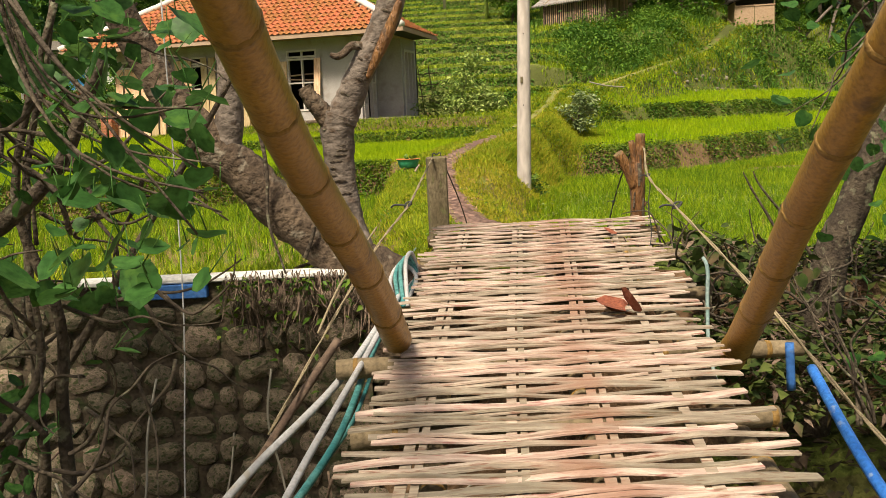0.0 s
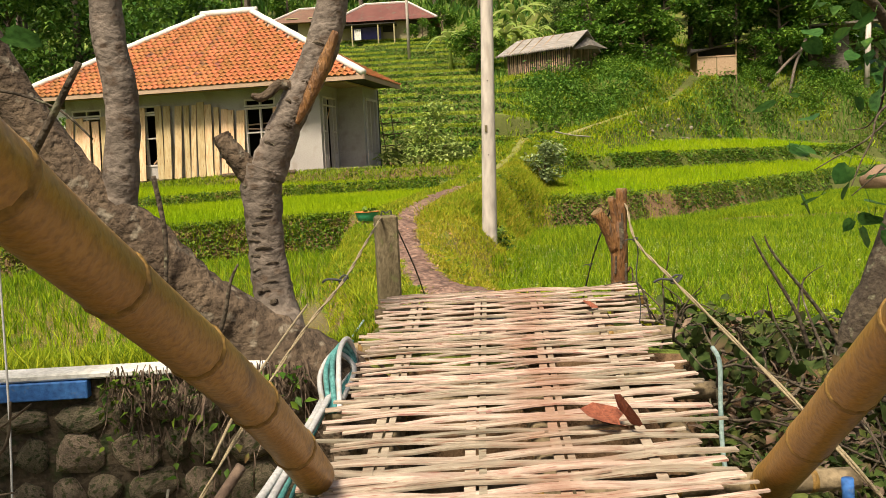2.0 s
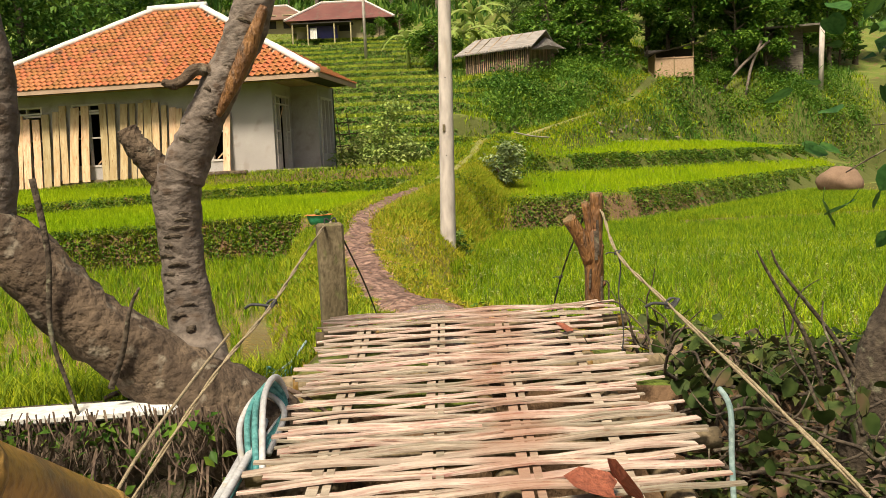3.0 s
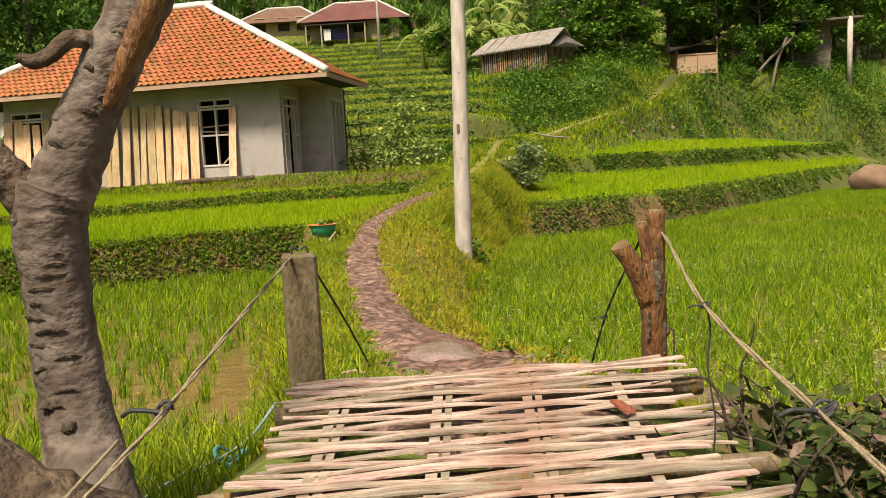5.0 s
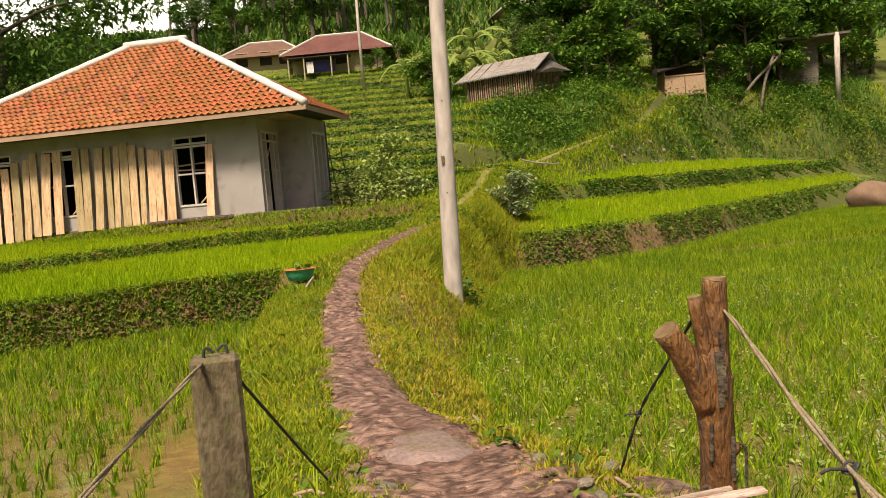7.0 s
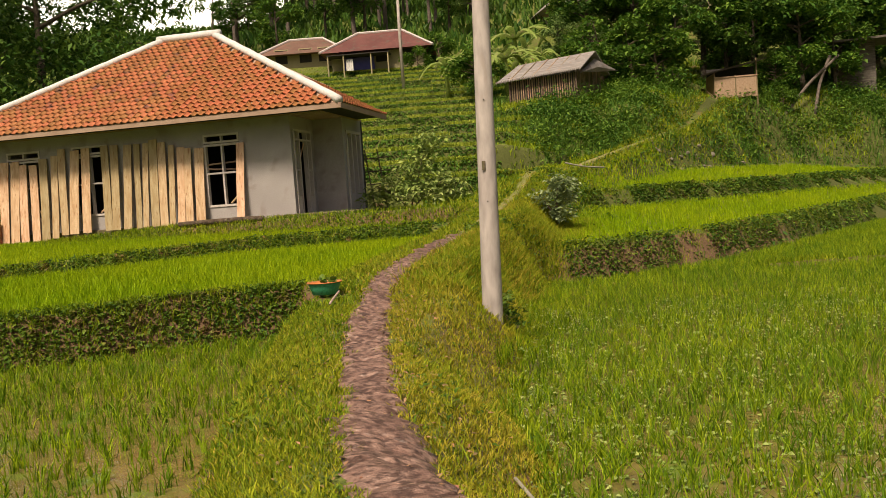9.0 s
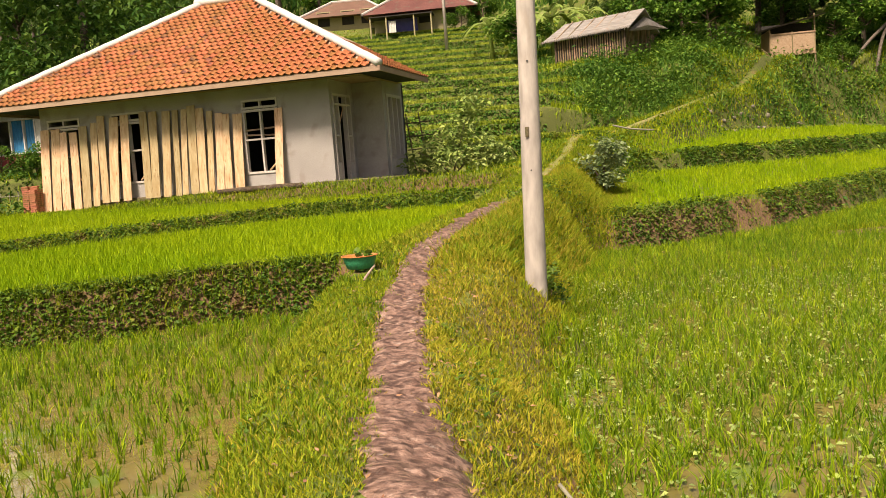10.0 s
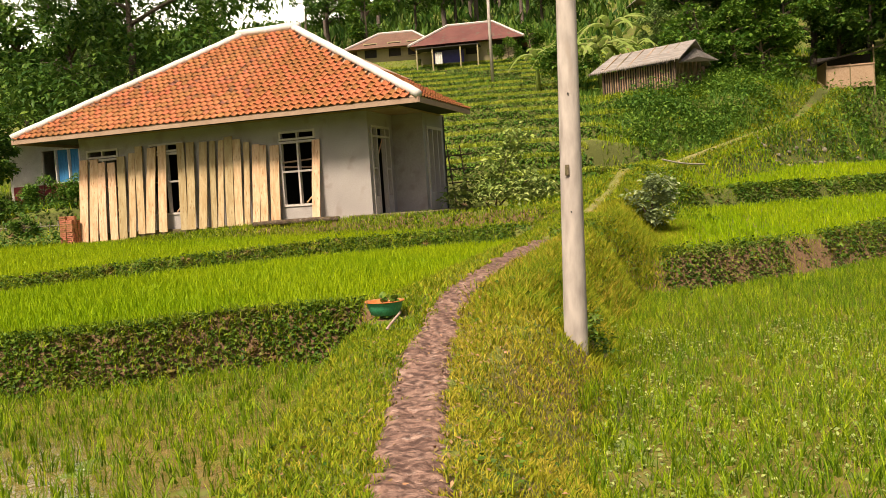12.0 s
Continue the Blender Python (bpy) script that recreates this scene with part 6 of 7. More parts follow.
v, f = leaf_cloud(lay(x, y, np.abs(RNG.normal(0, 0.38, NB))), 0.20, 0.4, 0.5, 0.2)
stuff(quick_mesh("slope_bushes", v, f, M_LEAF_MID), "low leafy bushes over the slope", "bushes")

n = 9000
x, y = RNG.uniform(1.2, 7.2, n), RNG.uniform(32.3, 39.5, n)
k = np.abs(x - np.interp(y, _py, _px)) > 0.4
x, y = x[k], y[k]
stuff(blades("ridge_grass", lay(x[::2], y[::2]), 0.2, 0.035, M_GRASS_DEEP, 0.8), "grass over the ridge beside the footpath", "grass")
v, f = leaf_cloud(lay(x[1::2], y[1::2], 0.06), 0.15, 0.5, 0.5, 0.2)
stuff(quick_mesh("ridge_weeds", v, f, M_LEAF_MID), "leafy weeds over the ridge beside the footpath", "weeds")

# weeds on the steep edges of the far fields
n = 40000
x, y = RNG.uniform(9, 31, n), RNG.uniform(27, 54, n)
steep = np.hypot(ground(x + 0.2, y) - ground(x - 0.2, y), ground(x, y + 0.2) - ground(x, y - 0.2)) / 0.4
k = (steep > 0.4) & (y < edge_r(x) + 1.5)
v, f = leaf_cloud(lay(x[k], y[k], RNG.uniform(0, 0.10, int(k.sum()))), 0.17, 0.5, 0.5, 0.2)
stuff(quick_mesh("edge_weeds", v, f, M_LEAF_MID), "leafy weeds on the steep field edges", "weeds")

# grass either side of the footpath up the slope
n = 26000
y = RNG.uniform(29, 52, n)
x = np.interp(y, _py, _px) + RNG.normal(0, 0.85, n)
k = np.abs(x - np.interp(y, _py, _px)) > 0.16 + 0.1 * RNG.random(n)
x, y = x[k], y[k]
stuff(blades("path_grass", lay(x[::3], y[::3]), 0.14, 0.03, M_GRASS, 0.8), "yellowish grass beside the climbing footpath", "grass")
stuff(blades("path_grass", lay(x[1::3], y[1::3]), 0.22, 0.03, M_GRASS_DEEP, 0.8), "green grass beside the climbing footpath", "grass")
v, f = leaf_cloud(lay(x[2::3], y[2::3], 0.06), 0.14, 0.5, 0.5, 0.2)
stuff(quick_mesh("path_weeds", v, f, M_LEAF_MID), "leafy weeds beside the climbing footpath", "weeds")

# grass of the terraced slope and of the hill
x, y = field(-14, 14, 32.5, 76, 75)
k = (np.abs(x - np.interp(y, _py, _px)) > 0.5) & ~((x < 0.5) & (y < 36.5) & (x > -13))
x, y = x[k], y[k]
tread = RNG.random(len(x)) < 0.5
stuff(blades("slope_grass", lay(x[tread], y[tread]), 0.08, 0.04, M_GRASS_DEEP, 0.6), "short grass on the terrace treads", "grass")


def contour(x, k):
    """Where terrace number k (with its fraction up the riser) runs at x."""
    want = 0.68 * (k - 0.12 * np.sin(x * 0.22) - 0.05 * np.sin(x * 0.9 + 1))
    return np.interp(want, [0.0, 1.9, 9.9, 22.5], [32.5, 40, 72, 110])


n = 70000
x, k = RNG.uniform(-13, 11, n), RNG.integers(0, 15, n)
y = contour(x, k + 0.985) + np.abs(RNG.normal(0, 0.05, n)) + 0.05
ok = (np.abs(x - np.interp(y, _py, _px)) > 0.7) & (x < 7 + 0.1 * (y - 40)) & ((x > 0.5) | (y > 36.5)) & (np.sin(x * 1.3 + k * 2.1) + np.sin(x * 0.47 + k) > -1.35)
stuff(blades("lip_grass", lay(x[ok], y[ok]), 0.17, 0.045, M_LIP, 0.6), "bright grass hanging along the terrace lips", "grass")
n = 130000
x, k = RNG.uniform(-13, 11, n), RNG.integers(0, 15, n)
y = contour(x, k + RNG.uniform(0.79, 0.965, n))
ok = (np.abs(x - np.interp(y, _py, _px)) > 0.7) & (x < 7 + 0.1 * (y - 40)) & ((x > 0.5) | (y > 36.5))
v, f = leaf_cloud(lay(x[ok], y[ok], 0.02), 0.16, 0.5, 0.5, 0.6)
stuff(quick_mesh("riser_weeds", v, f, M_LEAF_MID), "dark weeds clothing the terrace risers", "weeds")
x, y = field(5, 34, 36, 66, 60)
k = (np.abs(x - np.interp(y, _py, _px)) > 0.6) & (y > edge_r(x) + 0.3)
x, y = x[k], y[k]
patch = wobble(x, y, 0.55, 0.3)
stuff(blades("slope_grass", lay(x[patch > 0], y[patch > 0]), 0.50, 0.05, M_LEAF_MID, 0.8), "tall dark grass on the slope", "grass")
stuff(blades("slope_grass", lay(x[patch <= 0], y[patch <= 0]), 0.30, 0.05, M_GRASS_DEEP, 0.7), "shorter yellowish grass on the slope", "grass")
x, y = field(-70, 70, 77, 150, 3.0)
stuff(blades("hill_grass", lay(x, y), 1.1, 0.30, M_LEAF_DARK, 0.7), "rough undergrowth on the wooded hill", "grass")
x, y = field(-34, -11, 30, 60, 26)
stuff(blades("yard_grass", lay(x, y), 0.25, 0.04, M_GRASS_DEEP, 0.7), "rough grass of the neighbouring yard", "grass")

n = 15000
x, y = RNG.uniform(-24, -11.6, n), RNG.uniform(30.5, 41, n)
k = wobble(x, y, 1.1, 0.4) + RNG.normal(0, 0.3, n) > -0.1
v, f = leaf_cloud(lay(x[k], y[k], np.abs(RNG.normal(0, 0.22, int(k.sum())))), 0.16, 0.5, 0.5, 0.2)
stuff(quick_mesh("yard_weeds", v, f, M_LEAF_DARK), "dark weeds and low bushes of the neighbouring yard", "weeds")

# loose stones at the foot of the slope
rs = random.Random(31)
small = [stone_mesh(20 + k, M_FIELD_STONE) for k in range(4)]
for k in range(34):
    x = rs.uniform(10, 18)
    y = float(edge_r(x)) + rs.uniform(-0.4, 0.9)
    s = new("stone", small[k % 4])
    d = rs.uniform(0.16, 0.40)
    s.matrix_world = pose(x, y, float(ground(x, y)) - 0.01, rs.uniform(-20, 20), rs.uniform(-20, 20), rs.uniform(0, 360)) @ Matrix.Diagonal((d, d * 0.8, d * 0.6, 1))
    tagged(s, "grey-brown field stone at the foot of the slope", "stone", "stones below the slope")


# ---- shrubs and trees ----
def leafy_thing(name, label, category, m, centres, spread_r, count, size, material, stems, stem_mat=M_TWIG, aspect=0.55, droop=0.2, seed=1, group=""):
    """A shrub or tree: stems in one trunk mesh, and a crown of many small folded leaves in uneven clumps."""
    rng = np.random.default_rng(seed)
    ob = thing(name, label, category, group, m)
    bm = bmesh.new()
    for pts, radii in stems:
        ln_ = bend(pts, 5)
        tube(bm, ln_, spread(radii, len(ln_)), 7, 0.06, seed)
    part("trunk", bm, stem_mat, ob, smooth=True)
    c = np.asarray(centres, dtype=float)
    i = rng.integers(0, len(c), count)
    rad = np.asarray(spread_r if hasattr(spread_r, "__len__") else [spread_r] * len(c))[i]
    d = rng.normal(0, 1, (count, 3))
    d /= np.linalg.norm(d, axis=1)[:, None]
    p = c[i] + d * (rad * rng.uniform(0.35, 1.1, count) ** 0.8)[:, None] * np.array([1, 1, 0.7])
    v, f = leaf_cloud(p, size, aspect, 0.5, droop, rng)
    cr = quick_mesh("crown", v, f, material)
    cr.parent = ob
    return ob


def tree_plan(seed, h, r, bare):
    """Trunk and limb lines, and clump centres, of a tree h high with a crown r wide that starts at bare."""
    rnd = random.Random(seed)
    top = Vector((rnd.uniform(-.4, .4), rnd.uniform(-.4, .4), h * 0.92))
    stems = [([(0, 0, -0.4), (rnd.uniform(-.15, .15), 0, h * 0.3), (top.x * 0.6, top.y * 0.5, h * 0.65), top], [h * 0.022 + 0.04, h * 0.017 + 0.02, h * 0.011, 0.02])]
    cs, rr = [top], [r * 0.42]
    for k in range(13):
        t = rnd.uniform(bare, 0.95)
        a = rnd.uniform(0, 6.283)
        reach = r * (1.0 - 0.55 * abs(t - 0.5 * (1 + bare)) * 2) * rnd.uniform(0.55, 1.05)
        s = Vector((top.x * t, top.y * t, h * t * 0.85))
        e = s + Vector((math.cos(a) * reach, math.sin(a) * reach, rnd.uniform(0.05, 0.35) * r))
        stems.append(([s, s.lerp(e, 0.5) + Vector((0, 0, 0.08 * r)), e], [h * 0.009 + 0.01, h * 0.006, 0.012]))
        cs.append(e)
        rr.append(r * rnd.uniform(0.26, 0.42))
    return stems, cs, rr


KINDS = []
for s, (h, r, bare, n, size, mat, bark) in enumerate((
        (8.0, 2.6, 0.35, 3000, 0.34, M_LEAF_DARK, M_BARK_DARK), (6.0, 2.3, 0.25, 2800, 0.32, M_LEAF_MID, M_BARK_DARK),
        (10.5, 2.0, 0.60, 2000, 0.36, M_LEAF_MID, M_BARK), (4.0, 1.9, 0.12, 2400, 0.28, M_LEAF_MID, M_TWIG), (9.0, 2.4, 0.45, 2400, 0.34, M_LEAF_PALE, M_BARK))):
    st_, cs_, rr_ = tree_plan(40 + s, h, r, bare)
    KINDS.append(leafy_thing("tree", ("dark broad-leaved tree on the hillside", "green leafy tree on the hillside", "tall thin bare-trunked tree on the hilltop", "dense low leafy tree on the slope", "tall pale-leaved tree on the hillside")[s], "tree", pose((12.5, 15.0, -3.0, 12.0, 20.0)[s], (58, 57, 90, 53.0, 60)[s], float(ground((12.5, 15.0, -3.0, 12.0, 20.0)[s], (58, 57, 90, 53.0, 60)[s])) - 0.2), cs_, rr_, n, size, mat, st_, bark, seed=50 + s, group="hillside trees"))


def plant(kind, x, y, s=1.0, turn=0.0):
    copy_thing(KINDS[kind], pose(x, y, float(ground(x, y)) - 0.2, 0, 0, turn) @ Matrix.Scale(s, 4))


fr = random.Random(77)
for k in range(80):
    x, y = fr.uniform(-48, 50), fr.uniform(84, 118)
    plant(fr.choice((2, 2, 2, 4, 0)), x, y, 0.45 if -0.42 < x / (y - 4.9) < -0.2 else fr.uniform(0.8, 1.15), fr.uniform(0, 360))
for k in range(38):
    x, y = fr.uniform(13, 42), fr.uniform(53, 76)
    if (abs(x - 16.5) < 3 and y > 66) or (abs(x - 18.7) < 2.5 and y < 56) or (27.5 < x < 31 and y < 57) or y < edge_r(x) + 4.5:
        continue
    plant(fr.choice((0, 1, 1, 3, 4)), x, y, fr.uniform(0.75, 1.1), fr.uniform(0, 360))
for x, y, kd, s in ((11.6, 54.5, 3, 0.8), (13.4, 52.0, 3, 0.9), (14.6, 51.5, 3, 1.0), (17.0, 56.0, 1, 0.8), (21.8, 56.5, 0, 0.9), (22.6, 55.5, 3, 0.7), (25.0, 58, 1, 1.0), (26.0, 60, 0, 1.0), (33, 60, 1, 1.1), (36, 62, 0, 1.1), (34.5, 61.5, 3, 0.8), (5.0, 54, 3, 0.8), (4.2, 74, 3, 0.7), (2.3, 71.5, 3, 0.55), (-9.5, 82, 1, 0.9), (-13, 84, 0, 1.0), (-16, 76, 1, 1.1), (-20, 72, 0, 1.2), (-28, 60, 0, 1.3), (-33, 52, 1, 1.3), (-24, 58, 0, 1.2), (-36, 66, 0, 1.4), (-11.5, 66, 3, 0.9), (-13.4, 35.5, 3, 0.34), (-15.4, 37.0, 3, 0.38), (-17.6, 36.5, 3, 0.42), (-12.9, 38.5, 3, 0.5), (-20.5, 38, 1, 0.6), (-18.9, 38.6, 0, 0.55), (-19.8, 40.2, 1, 0.8), (-22.5, 43, 0, 0.9), (-15.9, 35.2, 3, 0.30), (-17.0, 34.6, 3, 0.34), (-18.4, 34.2, 3, 0.40), (-14.6, 34.2, 3, 0.22), (22.2, 53.5, 3, 0.4), (12.2, 57.5, 4, 0.5), (15.6, 57.5, 4, 0.45), (21.4, 57.8, 4, 0.5), (23.8, 56.6, 4, 0.42), (27.2, 58.6, 4, 0.5), (10.6, 58.2, 4, 0.45), (13.2, 55.4, 4, 0.34), (16.2, 55.8, 4, 0.36)):
    plant(kd, x, y, s, fr.uniform(0, 360))
for k in range(60):
    x, y = fr.uniform(-75, 75), fr.uniform(116, 150)
    if -60 < x < -22:
        continue
    plant(fr.choice((0, 1, 4, 2)), x, y, fr.uniform(1.0, 1.5), fr.uniform(0, 360))

# the big dark tree behind the house
st_, cs_, rr_ = tree_plan(5, 13.5, 7.2, 0.22)
st2, cs2, rr2 = tree_plan(6, 12.0, 6.5, 0.2)
cs_ += [c + Vector((0.5, 1.5, -0.5)) for c in cs2]
leafy_thing("tree", "huge dark-green dense mango-like tree behind the house", "tree", pose(-17.5, 51, float(ground(-17.5, 51)) - 0.3), cs_, rr_ + rr2, 24000, 0.40, M_LEAF_DARK, st_, M_BARK_DARK, 0.42, 0.45, 61)

# shrubs by the path
leafy_thing("shrub", "loose light-green shrub at the foot of the terraces", "shrub", pose(0.75, 31.0, float(ground(0.75, 31.0))), [(-1.0, 0, .4), (-.4, 0.2, .7), (0.2, 0, 1.2), (0.5, .2, 1.6), (1.0, 0, .8), (0.8, -.2, .4), (-.2, -.2, .4), (1.3, .1, .5), (0.3, 0, 0.6), (0.75, 0, 2.0)], 0.5, 2200, 0.17, M_LEAF_LIGHT,
            [([(0, 0, -.1), (0.2, 0, .6), (.6, .1, 1.9)], [.03, .01]), ([(0, 0, -.1), (-.4, 0, .4), (-1, 0, .7)], [.03, .01]), ([(0, 0, -.1), (.5, 0, .4), (1.1, 0, .8)], [.03, .01])], seed=71)
leafy_thing("shrub", "round bush with pale leaves beside the path", "shrub", pose(4.75, 29.2, float(ground(4.75, 29.2))), [(0, 0, .95), (-.35, 0, .8), (.35, .1, .85), (0.1, 0, 1.25), (-.15, 0, .45), (.2, 0, .4), (.4, 0, 1.1)], 0.36, 900, 0.16, M_LEAF_WHITE,
            [([(0, 0, -.1), (0.02, 0, .5), (.1, 0, 1.1)], [.05, .02]), ([(0, 0, .2), (-.2, 0, .6), (-.35, 0, .8)], [.03, .01])], seed=72)
leafy_thing("shrub", "low dark weeds round the foot of the pole", "shrub", pose(1.9, 17.2, float(ground(1.9, 17.2))), [(0, 0, .25), (-.1, 0.5, .3), (0.0, 1.2, .35), (-0.35, 0.3, .5), (-.3, 1.6, .5), (0.1, 2.4, .3)], 0.28, 900, 0.09, M_WEED, [([(0, 0, 0), (0, 0, .3)], [.01, .005])], seed=73)

# banana plants beside the hut
bn = thing("banana_plant", "banana plant with torn arching pale leaves", "banana plant", "banana plants", pose(6.8, 54.2, float(ground(6.8, 54.2))))
part("stem", tube(bmesh.new(), [(0, 0, -0.2), (0.02, 0, 1.2), (0, 0, 2.2)], [0.16, 0.13, 0.08], 8), M_BANANA, bn, smooth=True)
for k in range(8):
    a = k * 0.82
    bm = bmesh.new()
    prev = None
    for i in range(8):
        t = i / 7
        o = 2.0 * t
        c = Vector((math.cos(a) * o, math.sin(a) * o, 2.1 + 1.7 * t - (1.5 + 0.5 * (k % 3)) * t * t))
        w = 0.17 * math.sin(math.pi * min(0.97, 0.10 + 0.9 * t)) + 0.02
        s = Vector((-math.sin(a), math.cos(a), 0)) * w
        ring = [bm.verts.new(c + s + Vector((0, 0, -0.08))), bm.verts.new(c), bm.verts.new(c - s + Vector((0, 0, -0.08 - 0.05 * (i % 2))))]
        if prev:
            bm.faces.new((prev[0], prev[1], ring[1], ring[0]))
            bm.faces.new((prev[1], prev[2], ring[2], ring[1]))
        prev = ring
    part("leaf", bm, M_BANANA, bn, smooth=True)
for x, y, s in ((5.6, 54.8, 0.7), (7.9, 55.5, 0.8), (5.2, 55.5, 1.1), (9.2, 57, 0.8), (6.6, 58.5, 0.9), (4.6, 60, 0.8), (7.6, 62, 0.8), (3.6, 56.5, 0.9), (8.2, 60, 1.2), (11.0, 60.5, 1.2), (-22, 75, 1.3), (-18, 80, 1.4), (-26, 78, 1.4), (-30, 82, 1.5)):
    copy_thing(bn, pose(x, y, float(ground(x, y)), 0, 0, fr.uniform(0, 360)) @ Matrix.Scale(s, 4))
for p, q in (((22.0, 53.0), (26.2, 55.0)), ((24.1, 53.8), (25.6, 54.8))):
    a, b = Vector((*p, float(ground(*p)))), Vector((*q, float(ground(*q)) + 2.4))
    line_thing("dead_branch", "bare pale dead branch leaning on the slope", "branch", [a, a.lerp(b, 0.5) + Vector((-0.15, 0, 0.1)), b], 0.09, M_BARK, 6)
line_thing("branch", "fallen bare branch on the slope above the path", "branch", [(6.6, 37.2, float(ground(6.6, 37.2)) + 0.25), (7.3, 37.4, float(ground(7.3, 37.4)) + 0.3), (8.2, 37.9, float(ground(8.2, 37.9)) + 0.55)], 0.03, M_FENCE, 5)


# ---- tangled shrubs at the bridge ----
def big_leaves(name, label, m, spots, size, stems, seed, mat=M_LEAF_BIG, per=1):
    """A creeper or shrub with single large leaves on thin stems."""
    rnd = random.Random(seed)
    ob = thing(name, label, "shrub", m=m)
    inv = m.inverted()
    for pts, r in stems:
        bm = tube(bmesh.new(), bend(pts, 6), spread(r, (len(pts) - 1) * 6 + 1), 6, 0.1, seed)
        bmesh.ops.transform(bm, matrix=inv, verts=bm.verts)
        part("stem", bm, M_BARK_DARK, ob, smooth=True)
    for p in spots:
        s = size * rnd.uniform(0.6, 1.25)
        bm = bmesh.new()
        broad_leaf(bm, inv @ pose(*p, rnd.uniform(-75, 5), rnd.uniform(-35, 35), rnd.uniform(0, 360)), s)
        q = Vector(p)
        tube(bm, [inv @ q, inv @ (q + Vector((rnd.uniform(-.04, .04), rnd.uniform(-.04, .04), 0.05)))], [0.0015, 0.001], 4)
        part("leaf", bm, mat, ob, smooth=True)
    return ob


lr = random.Random(15)


def walk_stem(p, d, n, step_len, wander, rnd=lr):
    pts = [Vector(p)]
    d = Vector(d).normalized()
    for _ in range(n):
        d = (d + Vector((rnd.gauss(0, wander), rnd.gauss(0, wander * 0.7), rnd.gauss(0, wander)))).normalized()
        pts.append(pts[-1] + d * step_len)
    return pts


stems = [([(-1.55, 2.75, -0.9), (-1.62, 2.75, 0.2), (-1.56, 2.72, 0.8), (-1.66, 2.7, 1.3), (-1.5, 2.7, 2.0)], [0.03, 0.022, 0.012]),
         ([(-1.35, 2.9, -0.9), (-1.37, 2.9, 0.3), (-1.33, 2.88, 0.75), (-1.42, 2.85, 1.2), (-1.2, 2.8, 1.8)], [0.028, 0.02, 0.012]),
         ([(-1.9, 2.6, 0.75), (-1.6, 2.6, 0.95), (-1.35, 2.6, 1.12), (-1.15, 2.6, 1.3), (-1.0, 2.6, 1.6)], [0.035, 0.028, 0.016]),
         ([(-1.9, 2.5, 0.2), (-1.55, 2.55, 0.35), (-1.3, 2.6, 0.62), (-1.28, 2.6, 0.9)], [0.022, 0.016, 0.01])]
for k in range(75):
    p = (lr.uniform(-1.9, -0.95), lr.uniform(2.2, 2.95), lr.uniform(0.35, 1.5))
    stems.append((walk_stem(p, (lr.uniform(-1, 1), lr.uniform(-.3, .3), lr.uniform(-.5, .7)), 6, 0.085, 0.4), [0.008, 0.005, 0.002]))
spots = []
while len(spots) < 280:
    x, y, z = lr.uniform(-1.9, -0.45), lr.uniform(1.75, 3.0), lr.uniform(0.8, 1.95)
    if x > -0.50 - 0.30 * (1.9 - z) + 0.16 * (2.9 - y) - 0.12 or (z < 0.98 and x > -0.85):
        continue
    spots.append((x, y, z))
for k in range(60):
    spots.append((lr.uniform(-1.95, -1.2), lr.uniform(2.4, 3.1), lr.uniform(0.0, 0.6)))
nr = random.Random(23)
near_leaves, near_stems = [], []
for k in range(62):
    y = nr.uniform(1.3, 1.8)
    t = nr.uniform(0.1, 1) ** 0.8
    near_leaves.append((-(0.27 + 0.30 * t) * y / 1.2, y, 1.35 + (nr.uniform(-0.19, 0.16) - 0.04 * t) * y / 1.2))
for k in range(9):
    y = nr.uniform(1.2, 1.7)
    e = Vector((-0.30 * y / 1.2 - nr.uniform(0, .08), y, 1.34 + nr.uniform(-.15, .12)))
    near_stems.append(([(-0.95 - 0.02 * k, 1.6, 2.3), (-0.85, 1.55, 1.8 + 0.02 * k), (-0.55 * y / 1.2, y, 1.45 + nr.uniform(-.08, .1)), e], [0.005, 0.0035, 0.002]))
big_leaves("creeper", "hanging sprays of green leaves beside the bridge", pose(-0.9, 1.6, 2.2), near_leaves, 0.056, near_stems, 14)
big_leaves("creeper", "tangled creeper with large green leaves on bare stems", pose(-1.5, 2.75, -0.9), spots, 0.088, stems, 4)

c_ = [(lr.uniform(-2.7, -1.25), lr.uniform(2.9, 3.9), lr.uniform(0.95, 2.5)) for k in range(26)]
c_ = [c for c in c_ if c[2] > 1.25 or c[0] < -1.7]
leafy_thing("shrub", "dense dark leafy shrub rising from the ravine", "shrub", pose(0, 0, 0), c_, 0.30, 2600, 0.085, M_LEAF_BIG,
            [(walk_stem((-2.5 + 0.2 * k, 3.5, -1.6), (lr.uniform(-.15, .15), 0, 1), 9, 0.42, 0.14), [0.035, 0.022, 0.008]) for k in range(5)] + [(walk_stem(c, (lr.uniform(-1, 1), 0, lr.uniform(-.6, .3)), 6, 0.12, 0.35), [0.008, 0.003]) for c in c_], M_BARK_DARK, 0.8, 0.3, 81)
c_ = [(lr.uniform(2.25, 3.6), lr.uniform(4.3, 5.4), lr.uniform(1.35, 2.6)) for k in range(18)]
leafy_thing("shrub", "leafy boughs overhanging the far side of the ravine", "shrub", pose(0, 0, 0), c_, 0.24, 900, 0.095, M_LEAF_BIG,
            [([(2.7, 5.0, 1.9), ((2.7 + c[0]) / 2, c[1], (1.9 + c[2]) / 2 + 0.1), c], [0.02, 0.004]) for c in c_], M_BARK_DARK, 0.7, 0.4, 82)

